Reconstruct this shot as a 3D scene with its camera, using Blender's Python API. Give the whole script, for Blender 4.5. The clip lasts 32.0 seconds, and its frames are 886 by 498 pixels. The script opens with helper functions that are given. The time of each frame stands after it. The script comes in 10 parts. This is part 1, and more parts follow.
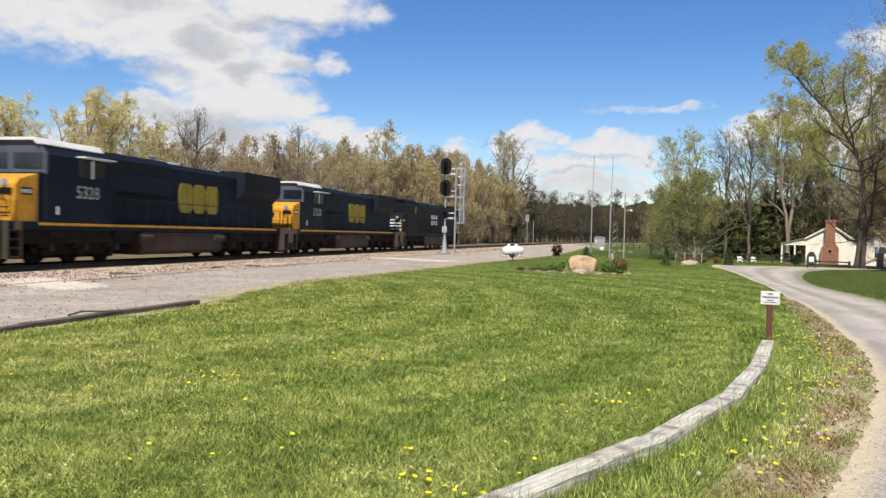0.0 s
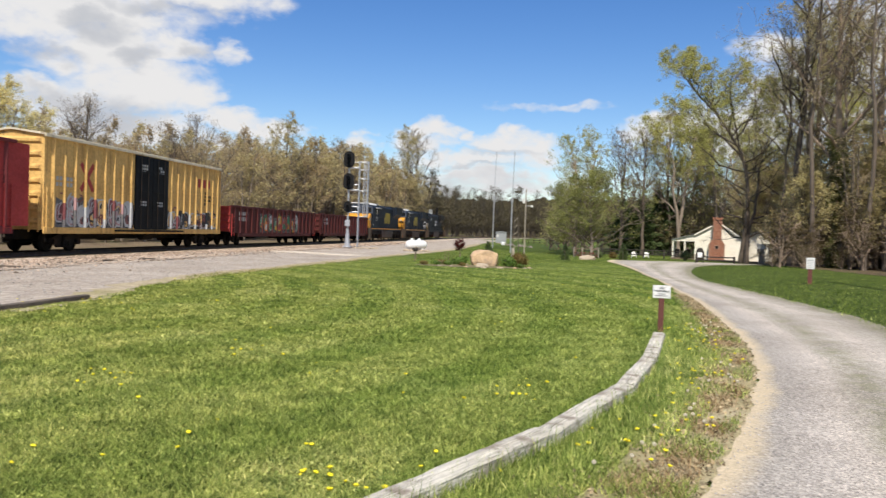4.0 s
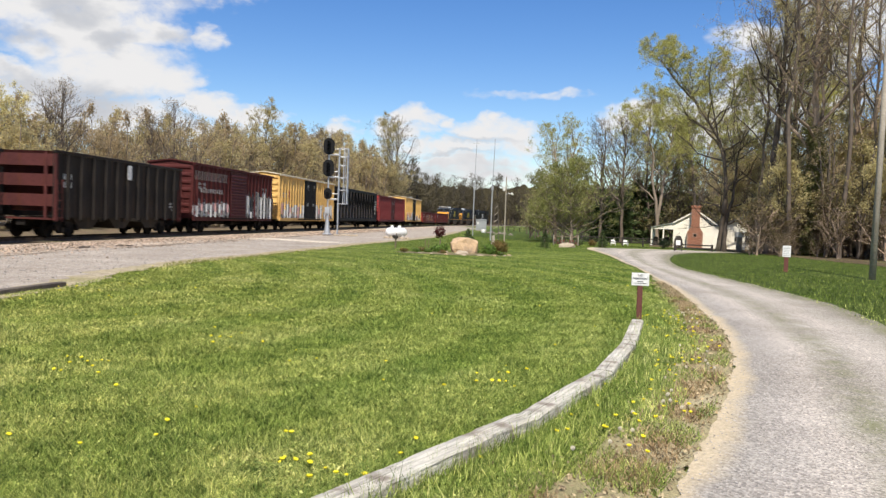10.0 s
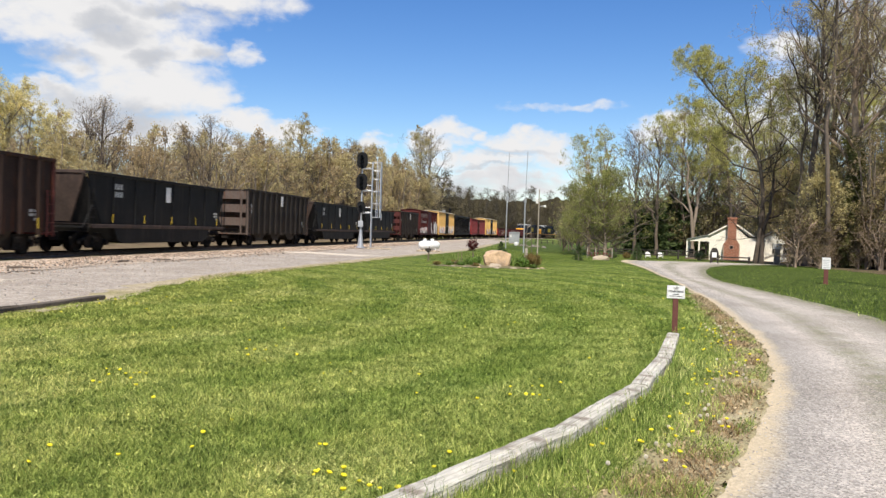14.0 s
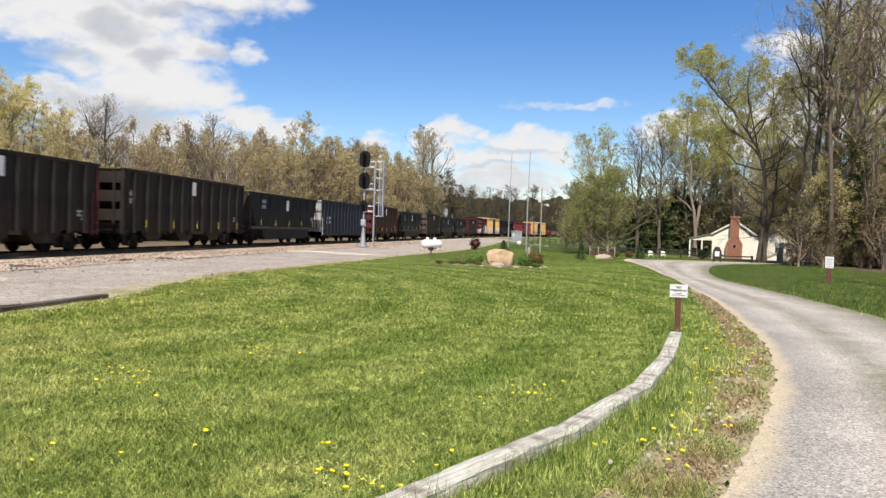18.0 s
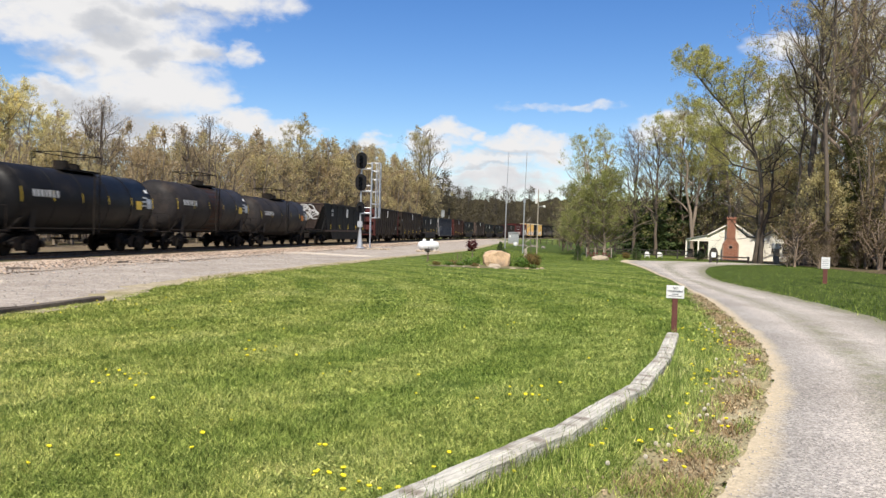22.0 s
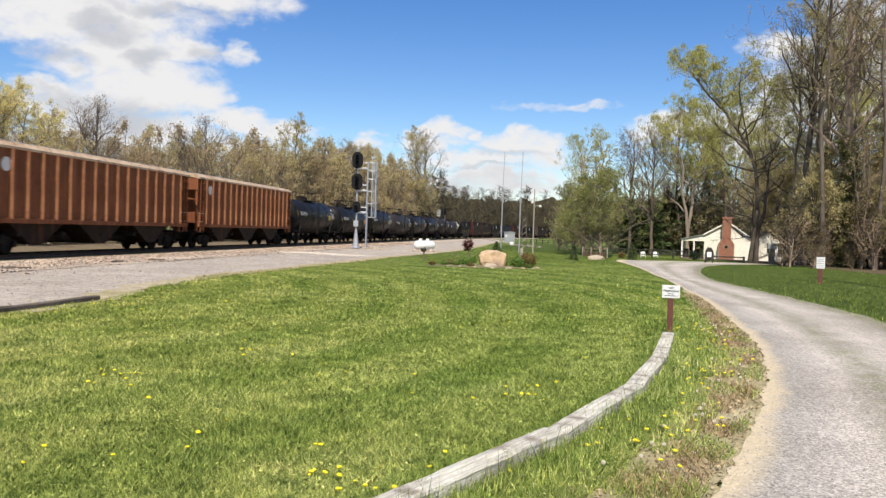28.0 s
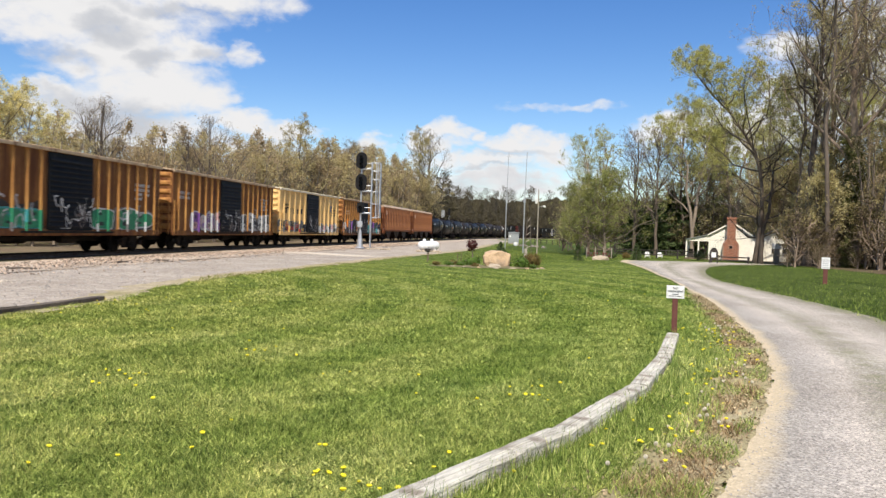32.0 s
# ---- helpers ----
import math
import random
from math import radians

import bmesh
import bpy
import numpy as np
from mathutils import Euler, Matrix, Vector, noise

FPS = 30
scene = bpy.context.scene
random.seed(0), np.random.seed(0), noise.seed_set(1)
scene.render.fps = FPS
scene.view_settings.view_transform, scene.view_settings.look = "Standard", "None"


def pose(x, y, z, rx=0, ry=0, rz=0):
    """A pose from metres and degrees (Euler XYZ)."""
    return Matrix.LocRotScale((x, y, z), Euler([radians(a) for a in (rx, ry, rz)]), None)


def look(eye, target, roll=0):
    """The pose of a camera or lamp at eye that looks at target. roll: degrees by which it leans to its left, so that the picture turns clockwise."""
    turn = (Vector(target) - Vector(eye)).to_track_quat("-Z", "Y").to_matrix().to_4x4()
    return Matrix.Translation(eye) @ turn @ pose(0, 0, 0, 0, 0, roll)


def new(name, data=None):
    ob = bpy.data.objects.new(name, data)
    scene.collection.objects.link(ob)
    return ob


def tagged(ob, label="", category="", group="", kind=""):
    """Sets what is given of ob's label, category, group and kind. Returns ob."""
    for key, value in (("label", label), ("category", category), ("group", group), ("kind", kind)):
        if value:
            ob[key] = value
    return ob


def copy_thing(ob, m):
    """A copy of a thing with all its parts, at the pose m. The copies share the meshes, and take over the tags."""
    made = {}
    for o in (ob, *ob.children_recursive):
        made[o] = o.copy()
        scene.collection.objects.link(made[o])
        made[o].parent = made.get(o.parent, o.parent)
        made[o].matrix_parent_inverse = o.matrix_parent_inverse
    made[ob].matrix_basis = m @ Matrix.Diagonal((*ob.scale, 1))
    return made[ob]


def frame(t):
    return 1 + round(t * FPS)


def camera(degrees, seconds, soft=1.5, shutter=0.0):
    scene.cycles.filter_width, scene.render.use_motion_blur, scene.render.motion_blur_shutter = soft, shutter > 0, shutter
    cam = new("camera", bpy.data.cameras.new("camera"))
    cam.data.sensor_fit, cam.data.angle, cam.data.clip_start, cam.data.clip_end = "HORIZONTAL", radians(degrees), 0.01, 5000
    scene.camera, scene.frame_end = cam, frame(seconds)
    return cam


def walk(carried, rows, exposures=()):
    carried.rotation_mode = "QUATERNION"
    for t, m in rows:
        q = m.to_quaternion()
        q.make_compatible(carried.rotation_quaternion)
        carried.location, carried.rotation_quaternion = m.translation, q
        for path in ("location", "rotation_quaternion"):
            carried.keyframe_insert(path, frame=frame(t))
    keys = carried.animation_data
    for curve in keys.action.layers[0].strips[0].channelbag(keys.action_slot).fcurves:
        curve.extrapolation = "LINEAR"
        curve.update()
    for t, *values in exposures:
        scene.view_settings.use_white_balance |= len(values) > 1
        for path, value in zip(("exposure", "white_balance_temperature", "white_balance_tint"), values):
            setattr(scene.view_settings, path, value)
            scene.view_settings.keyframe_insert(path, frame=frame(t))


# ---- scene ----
# The eye stays in one spot, 1.6 m over the lawn, and turns: seconds, tilt, lean, heading in degrees.
cam = camera(57.8, 32.0, soft=1.4, shutter=0.35)
EYE = (0.0, 0.0, 1.6)
PATH = [
    (0.0, 88.93, -1.45, 0.03), (0.5, 88.96, -1.40, 0.11), (1.0, 89.01, -1.40, 0.18), (1.5, 88.92, -1.44, 0.30), (2.0, 88.85, -1.42, 0.47),
    (2.5, 88.85, -1.42, 0.48), (3.0, 88.81, -1.44, 0.21), (3.5, 88.79, -1.63, -2.15), (4.0, 88.71, -1.94, -6.87), (4.5, 88.67, -2.03, -9.25),
    (6.5, 88.36, -2.14, -10.01), (7.0, 88.51, -2.14, -9.73), (7.5, 88.51, -2.12, -9.65), (8.0, 88.22, -2.12, -9.63), (8.5, 88.00, -2.17, -9.49),
    (9.0, 87.94, -2.16, -9.29), (9.5, 87.82, -2.13, -8.71), (10.0, 87.86, -2.08, -8.28), (10.5, 88.24, -1.98, -7.49), (11.0, 88.57, -1.89, -6.22),
    (11.5, 88.65, -1.87, -5.69), (12.0, 88.63, -1.83, -5.66), (12.5, 88.69, -1.82, -5.80), (13.0, 88.73, -1.85, -5.90), (13.5, 88.70, -1.85, -5.93),
    (14.0, 88.71, -1.83, -5.94), (14.5, 88.70, -1.83, -5.98), (16.5, 88.57, -1.84, -5.82), (17.0, 88.58, -1.86, -5.81), (17.5, 88.63, -1.85, -5.80),
    (18.0, 88.62, -1.85, -5.76), (18.5, 88.62, -1.86, -5.79), (19.0, 88.63, -1.85, -5.85), (19.5, 88.62, -1.84, -5.83), (20.0, 88.59, -1.85, -5.71),
    (20.5, 88.54, -1.85, -5.59), (21.0, 88.55, -1.79, -5.63), (21.5, 88.65, -1.75, -5.87), (22.0, 88.73, -1.74, -5.99), (22.5, 88.78, -1.77, -6.04),
    (23.0, 88.74, -1.79, -6.13), (23.5, 88.73, -1.78, -6.18), (24.0, 88.73, -1.78, -6.26), (24.5, 88.74, -1.80, -6.29), (25.0, 88.72, -1.79, -6.28),
    (25.5, 88.66, -1.76, -6.21), (27.5, 88.73, -1.77, -6.32), (28.0, 88.71, -1.79, -6.27), (28.5, 88.66, -1.75, -6.22), (29.0, 88.58, -1.77, -6.21),
    (29.5, 88.60, -1.76, -6.18), (30.0, 88.66, -1.76, -6.17), (30.5, 88.72, -1.76, -6.22), (31.0, 88.73, -1.78, -6.27), (31.5, 88.75, -1.77, -6.23),
    (32.0, 88.73, -1.76, -5.98),
]
walk(cam, [(t, pose(*EYE, a, b, c)) for t, a, b, c in PATH], exposures=[(0.0, 0.24), (3.0, 0.24), (9.0, 0.29), (13.0, 0.32), (32.0, 0.32)])

# ---------------------------------------------------------------- light
SUN_TO = Vector((-0.153, -0.988, 0.0)).normalized()
SUN_HIGH = radians(52)
SUN_DIR = Vector((SUN_TO.x * math.cos(SUN_HIGH), SUN_TO.y * math.cos(SUN_HIGH), math.sin(SUN_HIGH)))


def build_world():
    w = bpy.data.worlds.new("sky")
    scene.world = w
    w.use_nodes = True
    nt = w.node_tree
    nt.nodes.clear()
    N, Lk = nt.nodes.new, nt.links.new

    def math_(op, a, b=None, clamp=False):
        n = N("ShaderNodeMath")
        n.operation, n.use_clamp = op, clamp
        for i, v in enumerate((a, b)):
            if v is None:
                continue
            if isinstance(v, (int, float)):
                n.inputs[i].default_value = v
            else:
                Lk(v, n.inputs[i])
        return n.outputs[0]

    out = N("ShaderNodeOutputWorld")
    sky = N("ShaderNodeTexSky")
    sky.sky_type, sky.sun_disc = "NISHITA", False
    sky.sun_elevation, sky.sun_rotation = SUN_HIGH, math.atan2(SUN_TO.x, SUN_TO.y)
    sky.altitude, sky.air_density, sky.dust_density, sky.ozone_density = 200, 1.0, 0.15, 2.4
    tc = N("ShaderNodeTexCoord")
    sep = N("ShaderNodeSeparateXYZ")
    Lk(tc.outputs["Generated"], sep.inputs[0])
    x, y, z = sep.outputs
    # angles of the sky: heading from straight ahead (to the right), and height, in degrees
    az = math_("MULTIPLY", math_("ARCTAN2", x, y), 57.2958)
    el = math_("MULTIPLY", math_("ARCSINE", z), 57.2958)
    co = N("ShaderNodeCombineXYZ")
    Lk(az, co.inputs[0])
    Lk(math_("MULTIPLY", el, 1.6), co.inputs[1])
    # billows push the rims of the heaps in and out
    for scale, far, rough in ((0.3, 2.8, 0.5), (1.1, 0.8, 0.6)):
        n = N("ShaderNodeTexNoise")
        n.inputs["Scale"].default_value, n.inputs["Detail"].default_value, n.inputs["Roughness"].default_value = scale, 5, rough
        Lk(co.outputs[0], n.inputs["Vector"])
        sp = N("ShaderNodeSeparateColor")
        Lk(n.outputs["Color"], sp.inputs[0])
        az = math_("ADD", az, math_("MULTIPLY", math_("SUBTRACT", sp.outputs[0], 0.5), far * 1.5))
        el = math_("ADD", el, math_("MULTIPLY", math_("SUBTRACT", sp.outputs[1], 0.5), far))

    def noise_(scale, detail, rough, dist=0.0):
        n = N("ShaderNodeTexNoise")
        n.inputs["Scale"].default_value, n.inputs["Detail"].default_value = scale, detail
        n.inputs["Roughness"].default_value, n.inputs["Distortion"].default_value = rough, dist
        Lk(co.outputs[0], n.inputs["Vector"])
        return n.outputs["Fac"]

    puff = noise_(0.34, 6, 0.5, 0.5)
    fine = noise_(0.95, 5, 0.55, 0.3)

    def heaped(rows, floor):
        total = None
        for a, e, wa, we, k in rows:
            da = math_("DIVIDE", math_("SUBTRACT", az, a), wa)
            de = math_("DIVIDE", math_("SUBTRACT", el, e), we)
            r2 = math_("ADD", math_("MULTIPLY", da, da), math_("MULTIPLY", de, de))
            g = math_("MAXIMUM", math_("MULTIPLY", math_("SUBTRACT", 1.0, r2), k), floor)
            total = g if total is None else math_("MAXIMUM", total, g)
        return total

    total = heaped(CLOUDS, -0.8)
    # loose cumulus over the rest of the sky, out of the lens's field
    away = math_("MULTIPLY", math_("SUBTRACT", math_("ABSOLUTE", az), 50.0), 0.03, True)
    total = math_("MAXIMUM", total, math_("SUBTRACT", math_("MULTIPLY", away, 0.75), 0.8))
    field = math_("ADD", total, math_("MULTIPLY", math_("SUBTRACT", puff, 0.5), 1.7))
    field = math_("ADD", field, math_("MULTIPLY", math_("SUBTRACT", fine, 0.5), 0.9))
    ramp = N("ShaderNodeMapRange")
    ramp.interpolation_type = "SMOOTHSTEP"
    ramp.inputs["From Min"].default_value, ramp.inputs["From Max"].default_value = -0.4, 1.0
    Lk(field, ramp.inputs["Value"])
    cover = math_("MULTIPLY", ramp.outputs[0], math_("MULTIPLY", math_("SUBTRACT", el, -1.0), 0.5, True))
    # the cloud is greyer in its hollows and along its foot
    dim = math_("ADD", heaped(HOLLOWS, -0.5), math_("MULTIPLY", math_("SUBTRACT", noise_(0.3, 5, 0.5, 0.4), 0.5), 2.0))
    thick = N("ShaderNodeMapRange")
    thick.interpolation_type = "SMOOTHSTEP"
    thick.inputs["From Min"].default_value, thick.inputs["From Max"].default_value = -0.45, 1.3
    Lk(dim, thick.inputs["Value"])
    cl = N("ShaderNodeMix")
    cl.data_type = "RGBA"
    cl.inputs["A"].default_value = (10.4, 10.3, 10.3, 1)
    cl.inputs["B"].default_value = (7.0, 7.2, 7.7, 1)
    Lk(thick.outputs[0], cl.inputs["Factor"])
    mix = N("ShaderNodeMix")
    mix.data_type = "RGBA"
    Lk(cover, mix.inputs["Factor"])
    hs = N("ShaderNodeHueSaturation")
    hs.inputs["Saturation"].default_value, hs.inputs["Value"].default_value = 1.32, 1.6
    hs.inputs["Hue"].default_value = 0.512
    Lk(sky.outputs[0], hs.inputs["Color"])
    Lk(hs.outputs[0], mix.inputs["A"])
    Lk(cl.outputs["Result"], mix.inputs["B"])
    bg = N("ShaderNodeBackground")
    bg.inputs["Strength"].default_value = 0.067
    Lk(mix.outputs["Result"], bg.inputs["Color"])
    Lk(bg.outputs[0], out.inputs["Surface"])


# heaps of white cloud and their grey hollows: heading, height, half width, half height, in degrees, and weight
CLOUDS = [(-27, 14.5, 9, 3.6, 1.0), (-18.1, 13.5, 9.3, 2.3, 1.2), (-17, 17, 12, 3.4, 1.2), (-10.2, 15.2, 5.5, 1.8, 1.1), (-21.6, 12.1, 5.3, 1.5, 1.0), (-16.3, 10.8, 5.6, 2.2, 1.2), (-12.1, 11.2, 3.0, 1.4, 1.0),
          (-8.3, 11.4, 1.0, 0.8, 0.55), (-14.0, 9.0, 5.0, 2.0, 1.2), (-10.8, 8.5, 2.4, 1.4, 1.1), (-8.3, 7.1, 3.6, 0.9, 1.1), (-5.7, 6.8, 2.8, 0.7, 1.0), (-20.1, 8.3, 2.2, 0.7, 0.9), (-18.0, 7.3, 4.4, 1.6, 1.0),
          (-15.6, 6.1, 6.1, 1.8, 1.1), (-7.9, 5.7, 4.0, 0.8, 0.9), (-21.9, 7.1, 3.6, 1.0, 0.8), (-26, 5, 5, 1.6, 0.7),
          (0.5, 6.1, 1.6, 0.65, 1.0), (4.0, 6.75, 0.85, 0.45, 0.9), (6.1, 7.2, 1.7, 0.9, 1.1), (7.8, 6.9, 0.8, 0.55, 1.0), (10.9, 6.4, 3.8, 0.9, 1.1), (12.7, 6.1, 2.8, 0.65, 1.0), (5.5, 6.3, 2.6, 0.65, 0.9),
          (8.7, 5.1, 5.6, 0.8, 0.95), (13.0, 5.9, 2.6, 0.8, 0.9), (10.0, 4.0, 6.4, 0.6, 0.95), (10.8, 3.0, 6.2, 0.6, 0.9), (5.6, 7.5, 1.1, 0.55, 0.9), (14.6, 8.9, 3.3, 0.34, 0.36), (10, 3.4, 9, 1.8, 0.7), (-3, 4.6, 7, 1.0, 0.4), (20.0, 7.1, 1.6, 1.1, 0.9), (28.7, 12.5, 2.6, 1.3, 1.0), (22.3, 7.4, 3.2, 1.2, 1.0), (27.0, 7.4, 4.6, 2.2, 1.1), (31.5, 9.5, 4.5, 3.6, 1.1), (35, 13, 5, 3, 0.9)]
HOLLOWS = [(-16.4, 12.3, 2.2, 1.1, 1.0), (-14.1, 10.8, 1.6, 0.95, 1.1), (-19.7, 10.2, 2.6, 0.6, 0.8), (-19.0, 7.6, 2.6, 0.9, 0.9), (-15.7, 6.9, 3.8, 1.6, 1.1), (-12.3, 13.9, 4.8, 0.6, 0.8), (-22, 14.6, 5, 1.0, 0.7),
           (-7.9, 6.0, 2.4, 0.4, 0.6), (10.7, 5.7, 3.4, 0.35, 0.7), (0.7, 5.7, 1.1, 0.22, 0.6), (-10.7, 11.3, 1.8, 0.6, 0.8), (9.6, 3.4, 6, 0.9, 0.45), (9.0, 4.6, 5.0, 0.18, 0.6)]
build_world()
sun = new("sun", bpy.data.lights.new("sun", "SUN"))
sun.data.energy, sun.data.angle, sun.data.color = 5.0, radians(0.5), (1.0, 0.93, 0.83)
sun.matrix_world = look(SUN_DIR * 200, (0, 0, 0))

# ---------------------------------------------------------------- materials


def mat(name, c1, c2=None, rough=0.6, metal=0.0, scale=3.0, bump=0.0, bscale=40.0, stain=None, amount=0.4, streak=False,
        sscale=1.2, spec=0.4, island=0.0, obj=0.0, fine=0.15, trans=0.0, grain=None):
    """A surface of two tones at two scales, with stains or rust in patches or in hanging streaks."""
    m = bpy.data.materials.new(name)
    m.use_nodes = True
    nt = m.node_tree
    N, Lk = nt.nodes.new, nt.links.new
    b = nt.nodes["Principled BSDF"]
    c2 = c2 or tuple(v * 0.72 for v in c1)
    tc = N("ShaderNodeTexCoord")

    def noise_(sc, det=5, rg=0.6, stretch=None):
        n = N("ShaderNodeTexNoise")
        n.inputs["Scale"].default_value, n.inputs["Detail"].default_value, n.inputs["Roughness"].default_value = sc, det, rg
        if stretch:
            mp = N("ShaderNodeMapping")
            mp.inputs["Scale"].default_value = stretch
            Lk(tc.outputs["Object"], mp.inputs["Vector"])
            Lk(mp.outputs[0], n.inputs["Vector"])
        else:
            Lk(tc.outputs["Object"], n.inputs["Vector"])
        return n.outputs["Fac"]

    def ramp_(fac, lo, hi):
        r = N("ShaderNodeMapRange")
        r.inputs["From Min"].default_value, r.inputs["From Max"].default_value = lo, hi
        Lk(fac, r.inputs["Value"])
        return r.outputs[0]

    def mix_(fac, a, bb, mode="MIX"):
        n = N("ShaderNodeMix")
        n.data_type, n.blend_type = "RGBA", mode
        if isinstance(fac, float):
            n.inputs["Factor"].default_value = fac
        else:
            Lk(fac, n.inputs["Factor"])
        for k, v in (("A", a), ("B", bb)):
            if isinstance(v, tuple):
                n.inputs[k].default_value = (*v[:3], 1)
            else:
                Lk(v, n.inputs[k])
        return n.outputs["Result"]

    col = mix_(ramp_(noise_(scale), 0.35, 0.65), tuple(c1), tuple(c2))
    if fine:
        g = ramp_(noise_(scale * 14, 4, 0.6, grain), 0.3, 0.7)
        dark = mix_(g, (1 - fine * 1.6,) * 3, (1 + fine,) * 3)
        col = mix_(1.0, col, dark, "MULTIPLY")
    if stain:
        st = noise_(sscale, 7, 0.65, (5.0, 5.0, 0.35) if streak else None)
        edge = 0.62 - 0.25 * amount
        f = ramp_(st, edge, edge + 0.14)
        col = mix_(f, col, tuple(stain))
    if island or obj:
        info = N("ShaderNodeObjectInfo") if obj else N("ShaderNodeNewGeometry")
        k = obj or island
        rnd = info.outputs["Random"] if obj else info.outputs["Random Per Island"]
        r = N("ShaderNodeMapRange")
        r.inputs["To Min"].default_value, r.inputs["To Max"].default_value = 1 - k, 1 + k
        Lk(rnd, r.inputs["Value"])
        hsv = N("ShaderNodeHueSaturation")
        Lk(r.outputs[0], hsv.inputs["Value"])
        Lk(col, hsv.inputs["Color"])
        col = hsv.outputs[0]
    Lk(col, b.inputs["Base Color"])
    b.inputs["Metallic"].default_value = metal
    b.inputs["Specular IOR Level"].default_value = spec
    rr = N("ShaderNodeMapRange")
    rr.inputs["To Min"].default_value, rr.inputs["To Max"].default_value = max(0.05, rough - 0.1), min(1.0, rough + 0.1)
    Lk(noise_(scale * 4, 3), rr.inputs["Value"])
    Lk(rr.outputs[0], b.inputs["Roughness"])
    if bump:
        bp = N("ShaderNodeBump")
        bp.inputs["Strength"].default_value, bp.inputs["Distance"].default_value = min(1.0, bump), 0.02
        Lk(noise_(bscale, 4, 0.6, grain), bp.inputs["Height"])
        Lk(bp.outputs[0], b.inputs["Normal"])
    if trans:
        ts = N("ShaderNodeBsdfTranslucent")
        Lk(col, ts.inputs["Color"])
        ms = N("ShaderNodeMixShader")
        ms.inputs[0].default_value = trans
        Lk(b.outputs[0], ms.inputs[1])
        Lk(ts.outputs[0], ms.inputs[2])
        Lk(ms.outputs[0], nt.nodes["Material Output"].inputs["Surface"])
    return m


RUST = (0.10, 0.035, 0.014)
M_IRON = mat("dark_iron", (0.010, 0.009, 0.008), (0.019, 0.015, 0.012), 0.85, 0, 4, 0.3, 60, (0.03, 0.018, 0.011), 0.35, spec=0.15)
M_GALV = mat("galvanised_steel", (0.55, 0.56, 0.57), (0.42, 0.43, 0.44), 0.45, 0.6, 4, 0.1, 80)
M_BLACK = mat("black_paint", (0.006, 0.006, 0.0065), (0.011, 0.0105, 0.010), 0.6, 0, 2, 0.1, 30, spec=0.2)
M_WHITE = mat("white_paint", (0.78, 0.77, 0.73), (0.66, 0.65, 0.62), 0.55, 0, 2, 0.05, 60)
M_GLASS = mat("dark_glass", (0.015, 0.02, 0.025), (0.012, 0.015, 0.02), 0.06, 0, 2, spec=0.8, fine=0)

# ---------------------------------------------------------------- mesh making


